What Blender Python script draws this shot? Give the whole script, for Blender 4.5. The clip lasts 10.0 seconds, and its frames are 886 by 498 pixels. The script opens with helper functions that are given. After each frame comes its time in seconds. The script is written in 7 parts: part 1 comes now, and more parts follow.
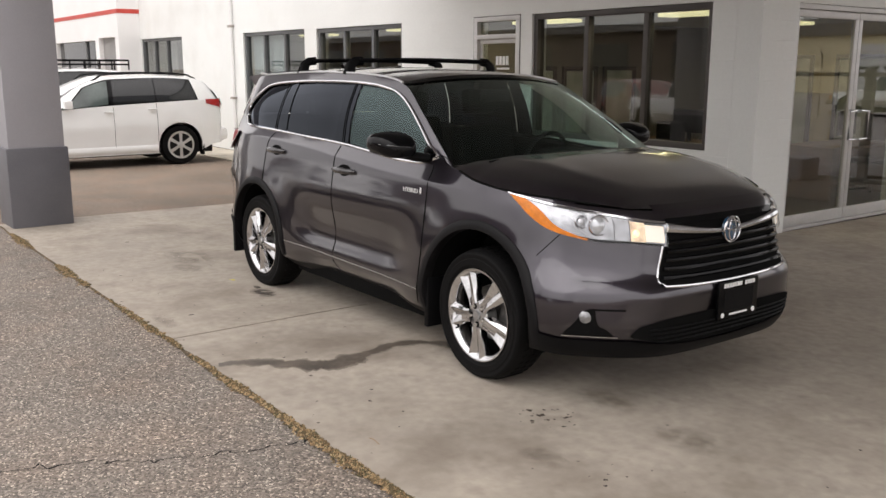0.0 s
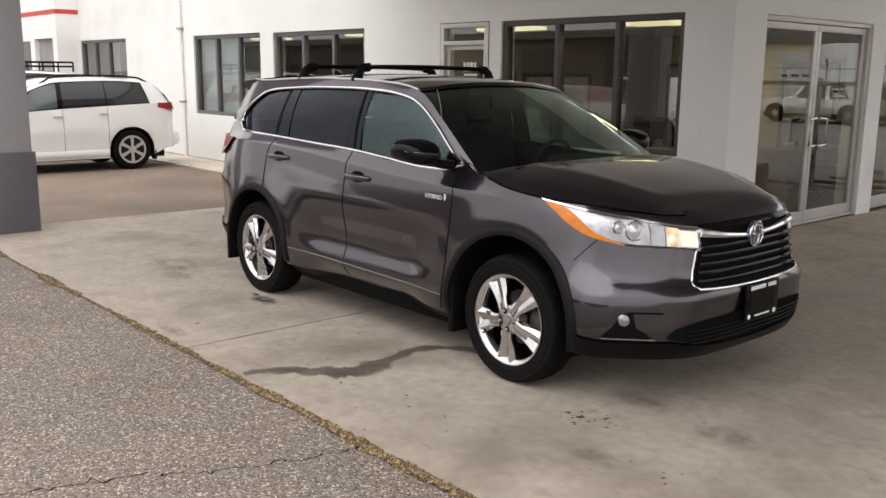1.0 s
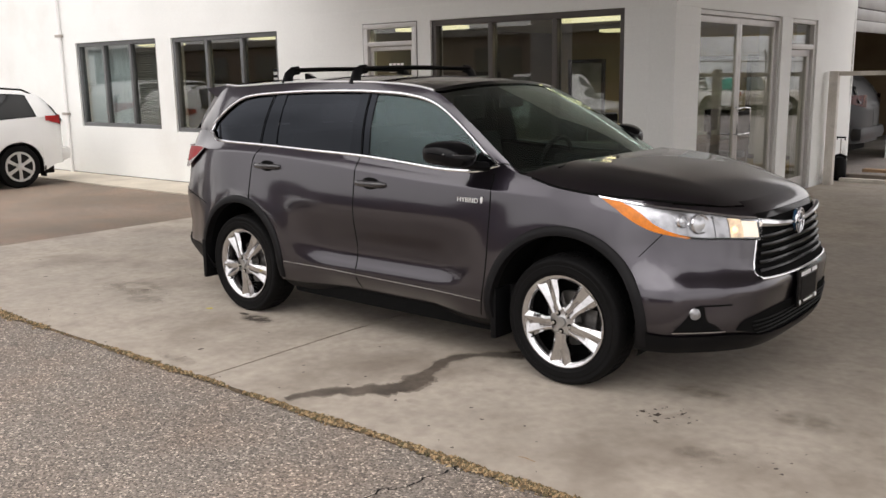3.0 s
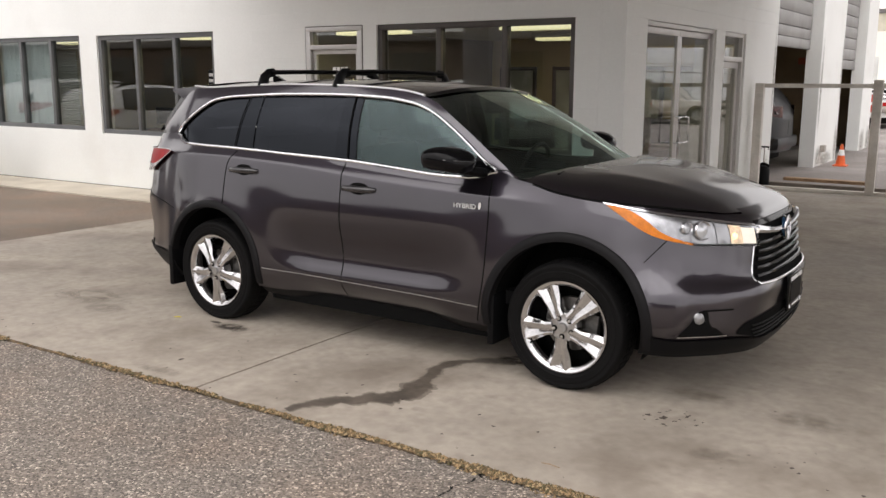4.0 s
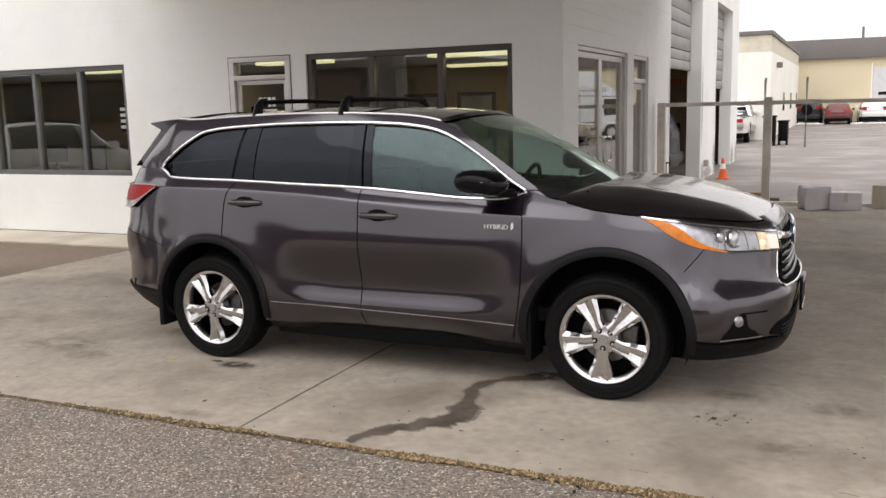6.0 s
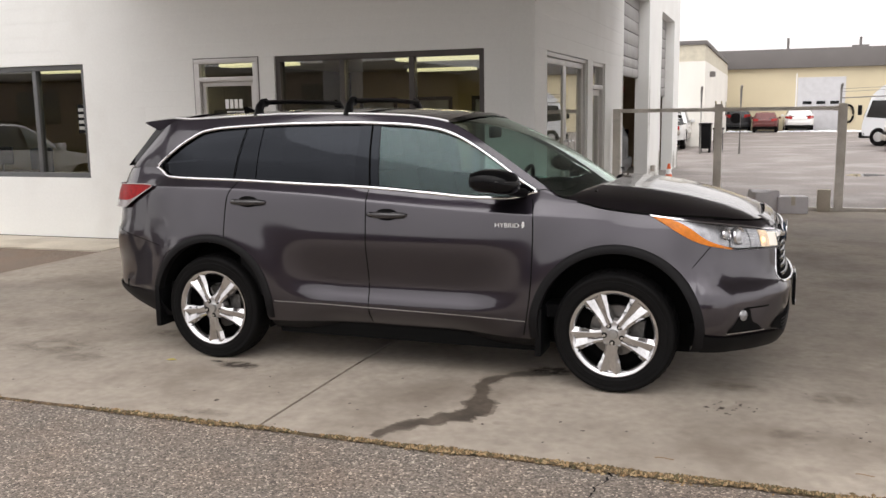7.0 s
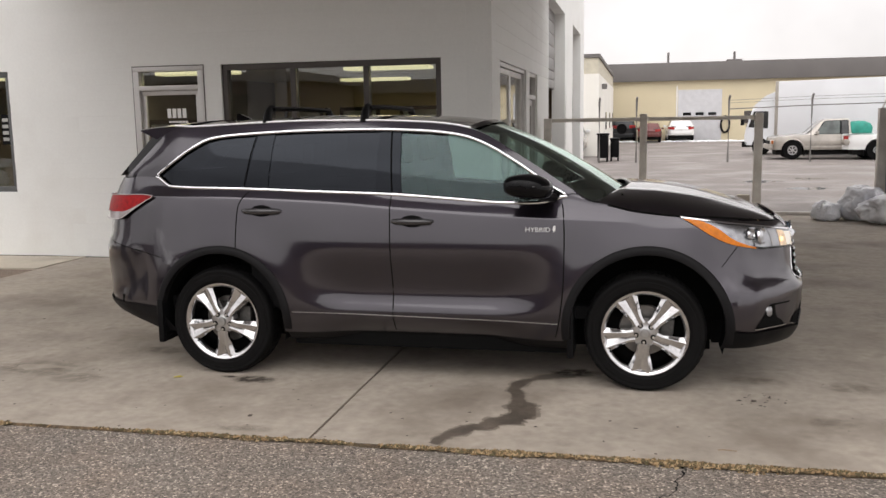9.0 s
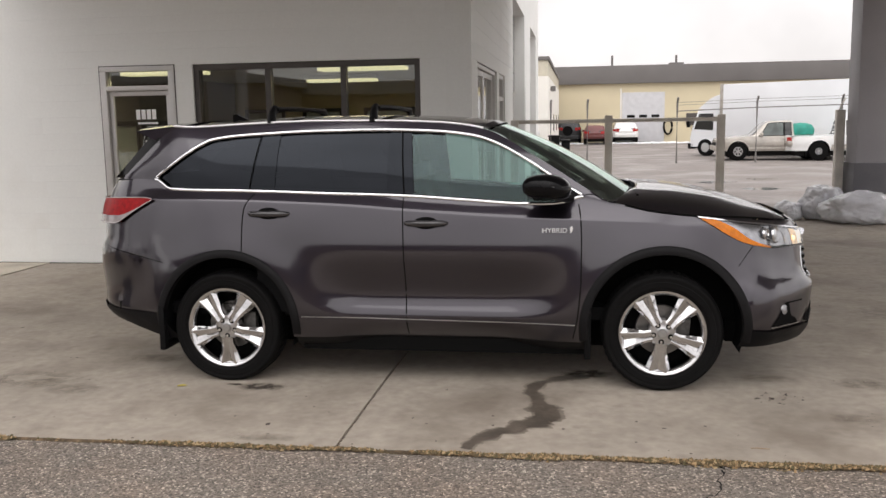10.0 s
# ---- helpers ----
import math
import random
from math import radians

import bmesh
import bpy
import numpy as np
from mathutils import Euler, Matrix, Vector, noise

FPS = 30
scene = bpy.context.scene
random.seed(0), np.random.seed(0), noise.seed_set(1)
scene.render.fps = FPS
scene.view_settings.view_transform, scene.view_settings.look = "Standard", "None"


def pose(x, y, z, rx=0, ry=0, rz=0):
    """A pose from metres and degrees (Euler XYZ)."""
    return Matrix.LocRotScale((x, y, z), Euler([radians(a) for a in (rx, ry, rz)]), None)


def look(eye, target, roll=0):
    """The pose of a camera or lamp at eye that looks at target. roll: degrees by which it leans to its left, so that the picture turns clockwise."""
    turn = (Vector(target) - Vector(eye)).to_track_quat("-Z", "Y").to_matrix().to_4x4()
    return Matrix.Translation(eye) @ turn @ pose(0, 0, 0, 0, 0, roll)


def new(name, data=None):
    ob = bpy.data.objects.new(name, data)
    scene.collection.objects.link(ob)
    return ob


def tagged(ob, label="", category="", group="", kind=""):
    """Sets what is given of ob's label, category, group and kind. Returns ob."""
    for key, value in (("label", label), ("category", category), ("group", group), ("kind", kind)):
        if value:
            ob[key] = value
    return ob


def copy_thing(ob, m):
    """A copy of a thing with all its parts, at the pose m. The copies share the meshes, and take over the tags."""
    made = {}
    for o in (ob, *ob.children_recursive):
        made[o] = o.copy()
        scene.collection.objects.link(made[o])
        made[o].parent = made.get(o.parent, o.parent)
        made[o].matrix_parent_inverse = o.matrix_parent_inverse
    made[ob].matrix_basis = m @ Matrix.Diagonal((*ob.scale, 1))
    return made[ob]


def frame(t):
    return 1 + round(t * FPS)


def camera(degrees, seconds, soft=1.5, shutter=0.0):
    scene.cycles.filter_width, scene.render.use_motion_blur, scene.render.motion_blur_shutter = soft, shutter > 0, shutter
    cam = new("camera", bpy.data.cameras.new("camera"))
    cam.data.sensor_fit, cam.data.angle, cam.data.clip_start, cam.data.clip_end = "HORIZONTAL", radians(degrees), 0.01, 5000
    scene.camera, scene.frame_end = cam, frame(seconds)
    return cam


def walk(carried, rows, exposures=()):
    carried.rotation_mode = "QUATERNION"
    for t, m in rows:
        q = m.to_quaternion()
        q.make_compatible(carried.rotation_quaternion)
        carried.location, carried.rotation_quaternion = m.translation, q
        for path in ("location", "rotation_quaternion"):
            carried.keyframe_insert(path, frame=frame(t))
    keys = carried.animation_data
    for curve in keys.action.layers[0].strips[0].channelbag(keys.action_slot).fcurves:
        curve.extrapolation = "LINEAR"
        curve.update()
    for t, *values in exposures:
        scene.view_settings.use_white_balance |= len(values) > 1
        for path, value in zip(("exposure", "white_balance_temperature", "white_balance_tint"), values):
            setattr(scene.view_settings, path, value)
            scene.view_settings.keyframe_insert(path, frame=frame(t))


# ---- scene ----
cam = camera(52.8, 10.0)
PATH = [
    (0, (6.526, -3.003, 1.728), (4.952, -1.835, 1.329), 0.1),
    (0.5, (6.39, -3.24, 1.738), (4.861, -2.009, 1.357), -0.0),
    (1, (6.203, -3.484, 1.746), (4.73, -2.189, 1.357), 0.6),
    (1.5, (5.965, -3.62, 1.721), (4.531, -2.285, 1.321), 0.3),
    (2, (5.747, -3.74, 1.734), (4.385, -2.33, 1.338), 0.8),
    (3.5, (5.104, -4.219, 1.736), (3.918, -2.654, 1.352), -1.1),
    (4, (4.877, -4.362, 1.74), (3.794, -2.723, 1.363), 0.1),
    (4.5, (4.685, -4.624, 1.765), (3.704, -2.92, 1.396), -0.6),
    (5, (4.49, -4.723, 1.732), (3.545, -2.995, 1.382), -0.8),
    (5.5, (4.248, -4.762, 1.737), (3.358, -3.001, 1.407), -1.2),
    (7, (3.614, -5.172, 1.711), (2.937, -3.316, 1.401), -0.9),
    (7.5, (3.396, -5.196, 1.718), (2.775, -3.318, 1.418), -0.4),
    (8, (3.155, -5.353, 1.715), (2.599, -3.456, 1.41), -0.5),
    (8.5, (2.958, -5.467, 1.711), (2.466, -3.551, 1.415), -0.7),
    (9, (2.745, -5.426, 1.689), (2.317, -3.494, 1.401), -1.0),
    (9.5, (2.526, -5.384, 1.685), (2.158, -3.439, 1.398), -1.0),
    (10, (2.282, -5.434, 1.683), (1.982, -3.478, 1.398), -1.0),
]
walk(cam, [(t, look(eye, target, roll)) for t, eye, target, roll in PATH], exposures=[(0.0, -0.12), (2.0, -0.08), (4.5, -0.13), (6.0, -0.15), (7.0, -0.18), (7.5, -0.18), (8.0, -0.37), (9.0, -0.34), (10.0, -0.33)])

# ---- world and light ----
world = bpy.data.worlds.new("overcast")
scene.world = world
world.use_nodes = True
wn, wl = world.node_tree.nodes, world.node_tree.links
sky = wn.new("ShaderNodeTexSky")
sky.sky_type, sky.sun_disc = "NISHITA", False
sky.sun_elevation, sky.sun_rotation = radians(50), radians(180)
cloud = wn.new("ShaderNodeMix")
cloud.data_type = "RGBA"
cloud.inputs[0].default_value = 0.9
cloud.inputs[7].default_value = (18.0, 17.15, 16.95, 1)
wl.new(sky.outputs[0], cloud.inputs[6])
billow = wn.new("ShaderNodeTexNoise")
billow.inputs["Scale"].default_value, billow.inputs["Detail"].default_value = 3.2, 5
shade = wn.new("ShaderNodeMapRange")
shade.inputs[1].default_value, shade.inputs[2].default_value, shade.inputs[3].default_value, shade.inputs[4].default_value = 0.3, 0.7, 0.76, 1.24
veil = wn.new("ShaderNodeVectorMath")
veil.operation = "SCALE"
dome = wn.new("ShaderNodeTexCoord")
wl.new(dome.outputs["Generated"], billow.inputs["Vector"])
axes = wn.new("ShaderNodeSeparateXYZ")
wl.new(dome.outputs["Generated"], axes.inputs[0])
zenith = wn.new("ShaderNodeMapRange")       # an overcast sky is brighter overhead than at the horizon
zenith.inputs[1].default_value, zenith.inputs[2].default_value, zenith.inputs[3].default_value, zenith.inputs[4].default_value = 0.0, 1.0, 0.72, 1.6
wl.new(axes.outputs["Z"], zenith.inputs[0])
deck = wn.new("ShaderNodeMath")
deck.operation = "MULTIPLY"
wl.new(shade.outputs[0], deck.inputs[0])
wl.new(zenith.outputs[0], deck.inputs[1])
wl.new(billow.outputs[0], shade.inputs[0])
wl.new(cloud.outputs[2], veil.inputs[0])
wl.new(deck.outputs[0], veil.inputs["Scale"])
wl.new(veil.outputs[0], wn["Background"].inputs[0])
wn["Background"].inputs[1].default_value = 0.1
sun = new("sun", bpy.data.lights.new("sun", "SUN"))
sun.data.energy, sun.data.angle, sun.data.color = 0.95, radians(60), (1, 0.985, 0.97)
sun.matrix_world = look((0, -16, 20), (0, 0, 0))


# ---- small tools ----
def spline(*pts):
    """A smooth curve through (x, y) points that keeps their rises and falls."""
    xs = np.array([p[0] for p in pts], float)
    ys = np.array([p[1] for p in pts], float)
    h, d = np.diff(xs), np.diff(ys) / np.diff(xs)
    m = np.zeros(len(xs))
    m[0], m[-1] = d[0], d[-1]
    for i in range(1, len(xs) - 1):
        if d[i - 1] * d[i] > 0:
            a, b = 2 * h[i] + h[i - 1], h[i] + 2 * h[i - 1]
            m[i] = (a + b) / (a / d[i - 1] + b / d[i])

    def f(x):
        x = min(max(x, xs[0]), xs[-1])
        i = int(min(max(np.searchsorted(xs, x) - 1, 0), len(xs) - 2))
        t = (x - xs[i]) / h[i]
        return float((1 + 2 * t) * (1 - t) ** 2 * ys[i] + t * (1 - t) ** 2 * h[i] * m[i]
                     + t * t * (3 - 2 * t) * ys[i + 1] + t * t * (t - 1) * h[i] * m[i + 1])
    return f


def lerp(a, b, t):
    return a + (b - a) * t


def steps(a, b, n):
    return [a + (b - a) * i / n for i in range(n + 1)]


def mesh(name, verts, faces, material, parent=None, label="", smooth=40):
    """One mesh object from vertices and faces; smooth: the angle past which edges stay sharp."""
    me = bpy.data.meshes.new(name)
    me.from_pydata([tuple(v) for v in verts], [], faces)
    me.validate()
    bm = bmesh.new()
    bm.from_mesh(me)
    bmesh.ops.remove_doubles(bm, verts=bm.verts, dist=0.00005)
    bmesh.ops.recalc_face_normals(bm, faces=bm.faces)
    bm.to_mesh(me)
    bm.free()
    return finish(name, me, material, parent, label, smooth)


def finish(name, me, material, parent=None, label="", smooth=40):
    mats = material if isinstance(material, (list, tuple)) else [material]
    for m in mats:
        me.materials.append(m)
    if smooth:
        me.shade_smooth()
        me.set_sharp_from_angle(angle=radians(smooth))
    ob = new(name, me)
    if parent:
        ob.parent = parent
    if label:
        ob["label"] = label
    return ob


def part(name, bm, material, parent=None, label="", smooth=40):
    me = bpy.data.meshes.new(name)
    bmesh.ops.recalc_face_normals(bm, faces=bm.faces)
    bm.to_mesh(me)
    bm.free()
    return finish(name, me, material, parent, label, smooth)


def empty(name, m, label, category, group="", kind=""):
    ob = new(name)
    ob.matrix_basis = m
    ob.empty_display_size = 0.2
    return tagged(ob, label, category, group, kind)


def box(bm, x0, x1, y0, y1, z0, z1, bevel=0.0, m=None):
    """Adds a box, its edges bevelled, to bm."""
    r = bmesh.ops.create_cube(bm, size=1, matrix=Matrix.LocRotScale(((x0 + x1) / 2, (y0 + y1) / 2, (z0 + z1) / 2), None, (abs(x1 - x0), abs(y1 - y0), abs(z1 - z0))))
    vs = r["verts"]
    if bevel:
        es = list({e for v in vs for e in v.link_edges})
        q = bmesh.ops.bevel(bm, geom=es, offset=bevel, segments=2, affect="EDGES", profile=0.6)
        vs = list({v for f in q["faces"] for v in f.verts} | {v for v in vs if v.is_valid})
    if m is not None:
        bmesh.ops.transform(bm, matrix=m, verts=vs)
    return bm


def boxed(name, x0, x1, y0, y1, z0, z1, material, parent=None, label="", bevel=0.0):
    return part(name, box(bmesh.new(), x0, x1, y0, y1, z0, z1, bevel), material, parent, label)


def lathe(bm, profile, segments=32, m=None, close=False):
    """Turns (radius, height) points about z."""
    rings = []
    for r, h in profile:
        rings.append([bm.verts.new((r * math.cos(2 * math.pi * i / segments), r * math.sin(2 * math.pi * i / segments), h)) for i in range(segments)])
    pairs = list(zip(rings, rings[1:])) + ([(rings[-1], rings[0])] if close else [])
    for a, b in pairs:
        for i in range(segments):
            j = (i + 1) % segments
            bm.faces.new((a[i], a[j], b[j], b[i]))
    if not close:
        if profile[0][0] > 1e-6:
            bm.faces.new(rings[0][::-1])
        if profile[-1][0] > 1e-6:
            bm.faces.new(rings[-1])
    if m is not None:
        bmesh.ops.transform(bm, matrix=m, verts=[v for r in rings for v in r])
    return bm


def tube(bm, pts, r, sides=8, closed=False, flat=1.0, up=(0, 0, 1)):
    """A round bar along points; flat squeezes it along the second axis."""
    pts = [Vector(p) for p in pts]
    n, rings = len(pts), []
    for i, p in enumerate(pts):
        a = pts[(i - 1) % n] if closed or i else pts[0]
        b = pts[(i + 1) % n] if closed or i < n - 1 else pts[-1]
        d = (b - a).normalized()
        s = d.cross(Vector(up))
        s = s.normalized() if s.length > 1e-4 else d.orthogonal().normalized()
        u = s.cross(d)
        rr = r(i / max(1, n - 1)) if callable(r) else r
        rings.append([bm.verts.new(p + rr * (math.cos(t) * s + flat * math.sin(t) * u)) for t in [2 * math.pi * k / sides for k in range(sides)]])
    for a, b in list(zip(rings, rings[1:])) + ([(rings[-1], rings[0])] if closed else []):
        for k in range(sides):
            j = (k + 1) % sides
            bm.faces.new((a[k], a[j], b[j], b[k]))
    if not closed:
        bm.faces.new(rings[0][::-1])
        bm.faces.new(rings[-1])
    return bm


def lattice(rows, closed=False):
    """Vertices and quads of a net of points, row by row."""
    verts = [p for r in rows for p in r]
    n = len(rows[0])
    faces = []
    for i in range(len(rows) - 1):
        for j in range(n - (0 if closed else 1)):
            k = (j + 1) % n
            faces.append((i * n + j, i * n + k, (i + 1) * n + k, (i + 1) * n + j))
    return verts, faces


def prism(bm, outline, depth, m=None, bevel=0.0):
    """A flat outline (x, y) pushed up by depth."""
    vs = [bm.verts.new((x, y, 0)) for x, y in outline]
    f = bm.faces.new(vs)
    r = bmesh.ops.extrude_face_region(bm, geom=[f])
    top = [v for v in r["geom"] if isinstance(v, bmesh.types.BMVert)]
    bmesh.ops.translate(bm, verts=top, vec=(0, 0, depth))
    allv = vs + top
    if bevel:
        ft = [g for g in r["geom"] if isinstance(g, bmesh.types.BMFace)][0]
        q = bmesh.ops.bevel(bm, geom=list(ft.edges), offset=bevel, segments=2, affect="EDGES")
        allv = list({v for v in allv if v.is_valid} | {v for g in q["faces"] for v in g.verts})
    if m is not None:
        bmesh.ops.transform(bm, matrix=m, verts=allv)
    return bm


def ground_z(y, x=2.8):
    """The lot falls gently towards the building and away along it, and is level in the yard beyond."""
    return 0.0 - 0.006 * min(max(y, 0.0), 17.0) + 0.004 * (min(max(x, -12.0), 2.8) - 2.8)


# ---- materials ----
def surf(name, base, rough=0.6, metal=0.0, coat=0.0, vary=0.12, scale=3.0, fine=0.08, fine_scale=60.0, bump=0.0, bump_scale=80.0, spec=0.5,
         stain=None, stain_scale=0.8, stain_amount=0.0, rough_vary=0.0, coords="Object", random_obj=0.0, emit=0.0, mottle=()):
    """A painted, cast or woven surface: a base colour with broad and fine variation, stains and relief."""
    m = bpy.data.materials.new(name)
    m.use_nodes = True
    n, l = m.node_tree.nodes, m.node_tree.links
    b = n["Principled BSDF"]
    b.inputs["Roughness"].default_value, b.inputs["Metallic"].default_value = rough, metal
    b.inputs["Coat Weight"].default_value, b.inputs["Coat Roughness"].default_value = coat, 0.07
    b.inputs["Specular IOR Level"].default_value = spec
    tc = n.new("ShaderNodeTexCoord")

    def noisy(sc, detail=4):
        t = n.new("ShaderNodeTexNoise")
        t.inputs["Scale"].default_value, t.inputs["Detail"].default_value = sc, detail
        l.new(tc.outputs[coords], t.inputs["Vector"])
        return t

    def ramp(src, lo, hi, a, c):
        r = n.new("ShaderNodeMapRange")
        r.inputs[1].default_value, r.inputs[2].default_value, r.inputs[3].default_value, r.inputs[4].default_value = lo, hi, a, c
        l.new(src, r.inputs[0])
        return r.outputs[0]

    def times(x, y):
        k = n.new("ShaderNodeMath")
        k.operation = "MULTIPLY"
        l.new(x, k.inputs[0])
        l.new(y, k.inputs[1])
        return k.outputs[0]

    broad = noisy(scale)
    k = times(ramp(broad.outputs[0], 0.3, 0.7, 1 - vary, 1 + vary), ramp(noisy(fine_scale).outputs[0], 0.25, 0.75, 1 - fine, 1 + fine))
    if random_obj:
        oi = n.new("ShaderNodeObjectInfo")
        k = times(k, ramp(oi.outputs["Random"], 0, 1, 1 - random_obj, 1 + random_obj))
    col = n.new("ShaderNodeVectorMath")
    col.operation = "SCALE"
    col.inputs[0].default_value = base
    l.new(k, col.inputs["Scale"])
    out = col.outputs[0]
    if stain:
        mx = n.new("ShaderNodeMix")
        mx.data_type = "RGBA"
        mx.inputs[7].default_value = (*stain, 1)
        l.new(out, mx.inputs[6])
        l.new(ramp(noisy(stain_scale, 6).outputs[0], 0.52, 0.72, 0, stain_amount), mx.inputs[0])
        out = mx.outputs[2]
    for sc, amount, tint in mottle:
        mx = n.new("ShaderNodeMix")
        mx.data_type = "RGBA"
        mx.inputs[7].default_value = (*tint, 1)
        l.new(out, mx.inputs[6])
        l.new(ramp(noisy(sc, 8).outputs[0], 0.5, 0.78, 0, amount * 2), mx.inputs[0])
        out = mx.outputs[2]
    l.new(out, b.inputs["Base Color"])
    if rough_vary:
        l.new(ramp(broad.outputs[0], 0.3, 0.7, rough - rough_vary, rough + rough_vary), b.inputs["Roughness"])
    if bump:
        bp = n.new("ShaderNodeBump")
        bp.inputs["Strength"].default_value, bp.inputs["Distance"].default_value = min(1, bump), 0.004
        l.new(noisy(bump_scale).outputs[0], bp.inputs["Height"])
        l.new(bp.outputs[0], b.inputs["Normal"])
    if emit:
        b.inputs["Emission Color"].default_value, b.inputs["Emission Strength"].default_value = (*base, 1), emit
    return m


def glass(name, tint, gloss=1.0, rough=0.0, sheen=(1, 1, 1), power=5.0):
    """Thin glass: what lies behind shows through in its tint, and the gloss grows towards grazing view."""
    m = bpy.data.materials.new(name)
    m.use_nodes = True
    n, l = m.node_tree.nodes, m.node_tree.links
    n.remove(n["Principled BSDF"])
    lw = n.new("ShaderNodeLayerWeight")
    lw.inputs[0].default_value = 0.5
    p = n.new("ShaderNodeMath")
    p.operation = "POWER"
    p.inputs[1].default_value = power
    l.new(lw.outputs["Facing"], p.inputs[0])
    r = n.new("ShaderNodeMapRange")
    r.inputs[3].default_value, r.inputs[4].default_value = 0.055 * gloss, 1.0
    l.new(p.outputs[0], r.inputs[0])
    t = n.new("ShaderNodeBsdfTransparent")
    t.inputs[0].default_value = (*tint, 1)
    g = n.new("ShaderNodeBsdfGlossy")
    g.inputs["Roughness"].default_value = rough
    g.inputs[0].default_value = (*sheen, 1)
    mix = n.new("ShaderNodeMixShader")
    l.new(r.outputs[0], mix.inputs[0])
    l.new(t.outputs[0], mix.inputs[1])
    l.new(g.outputs[0], mix.inputs[2])
    l.new(mix.outputs[0], n["Material Output"].inputs[0])
    return m


def aggregate(name, base, light, dark, grain, wet=0.0, rough=0.9, patch=0.15):
    """Asphalt: small stones of mixed greys in a dark binder, with broad worn and damp patches."""
    m = bpy.data.materials.new(name)
    m.use_nodes = True
    n, l = m.node_tree.nodes, m.node_tree.links
    b = n["Principled BSDF"]
    tc = n.new("ShaderNodeTexCoord")
    v = n.new("ShaderNodeTexVoronoi")
    v.inputs["Scale"].default_value = grain
    v.inputs["Randomness"].default_value = 1.0
    l.new(tc.outputs["Object"], v.inputs["Vector"])
    sep = n.new("ShaderNodeSeparateColor")
    l.new(v.outputs["Color"], sep.inputs[0])
    cr = n.new("ShaderNodeValToRGB")
    e = cr.color_ramp.elements
    e[0].position, e[0].color = 0.0, (*dark, 1)
    e[1].position, e[1].color = 1.0, (*light, 1)
    q = cr.color_ramp.elements.new(0.5)
    q.color = (*base, 1)
    q = cr.color_ramp.elements.new(0.88)
    q.color = (*[lerp(x, y, 0.2) for x, y in zip(base, light)], 1)
    l.new(sep.outputs[0], cr.inputs[0])
    clump = n.new("ShaderNodeTexNoise")
    clump.inputs["Scale"].default_value, clump.inputs["Detail"].default_value = 2.2, 8
    l.new(tc.outputs["Object"], clump.inputs["Vector"])
    hue = n.new("ShaderNodeMix")
    hue.data_type, hue.blend_type = "RGBA", "MULTIPLY"
    hue.inputs[7].default_value = (1.04, 0.93, 0.86, 1)
    l.new(cr.outputs[0], hue.inputs[6])
    hr = n.new("ShaderNodeMapRange")
    hr.inputs[1].default_value, hr.inputs[2].default_value, hr.inputs[3].default_value, hr.inputs[4].default_value = 0.4, 0.72, 0.0, patch * 4
    l.new(clump.outputs[0], hr.inputs[0])
    l.new(hr.outputs[0], hue.inputs[0])
    broad = n.new("ShaderNodeTexNoise")
    broad.inputs["Scale"].default_value, broad.inputs["Detail"].default_value = 0.55, 6
    l.new(tc.outputs["Object"], broad.inputs["Vector"])
    r = n.new("ShaderNodeMapRange")
    r.inputs[1].default_value, r.inputs[2].default_value, r.inputs[3].default_value, r.inputs[4].default_value = 0.3, 0.7, 1 - patch, 1 + patch
    l.new(broad.outputs[0], r.inputs[0])
    sc = n.new("ShaderNodeVectorMath")
    sc.operation = "SCALE"
    l.new(hue.outputs[2], sc.inputs[0])
    l.new(r.outputs[0], sc.inputs["Scale"])
    l.new(sc.outputs[0], b.inputs["Base Color"])
    r2 = n.new("ShaderNodeMapRange")
    r2.inputs[1].default_value, r2.inputs[2].default_value, r2.inputs[3].default_value, r2.inputs[4].default_value = 0.45, 0.62, rough, rough - wet
    l.new(broad.outputs[0], r2.inputs[0])
    l.new(r2.outputs[0], b.inputs["Roughness"])
    bp = n.new("ShaderNodeBump")
    bp.inputs["Strength"].default_value, bp.inputs["Distance"].default_value = 0.6 * (1 - 0.8 * (wet > 0)), 0.004
    l.new(v.outputs["Distance"], bp.inputs["Height"])
    bp.invert = True
    l.new(bp.outputs[0], b.inputs["Normal"])
    return m


ASPHALT = aggregate("asphalt", (0.19, 0.163, 0.139), (0.6, 0.52, 0.43), (0.08, 0.067, 0.056), 105)
ASPHALT_OLD = aggregate("old_asphalt", (0.19, 0.15, 0.115), (0.29, 0.24, 0.195), (0.12, 0.092, 0.07), 110, patch=0.25)
ASPHALT_WET = aggregate("damp_asphalt", (0.21, 0.188, 0.176), (0.29, 0.262, 0.246), (0.14, 0.124, 0.115), 60, wet=0.24, rough=0.75, patch=0.1)
CONCRETE = surf("concrete", (0.378, 0.331, 0.276), 0.8, vary=0.14, scale=0.7, fine=0.13, fine_scale=16, bump=0.3, bump_scale=140, stain=(0.12, 0.09, 0.066), stain_scale=0.8, stain_amount=0.6, rough_vary=0.1, mottle=((1.9, 0.22, (0.19, 0.152, 0.115)), (4.5, 0.18, (0.5, 0.44, 0.375)), (9.0, 0.2, (0.17, 0.135, 0.105))))
CONCRETE_PALE = surf("pale_concrete", (0.5, 0.45, 0.37), 0.85, vary=0.12, scale=1.5, fine=0.1, fine_scale=40, bump=0.3, bump_scale=150, stain=(0.28, 0.24, 0.19), stain_scale=1.4, stain_amount=0.5)
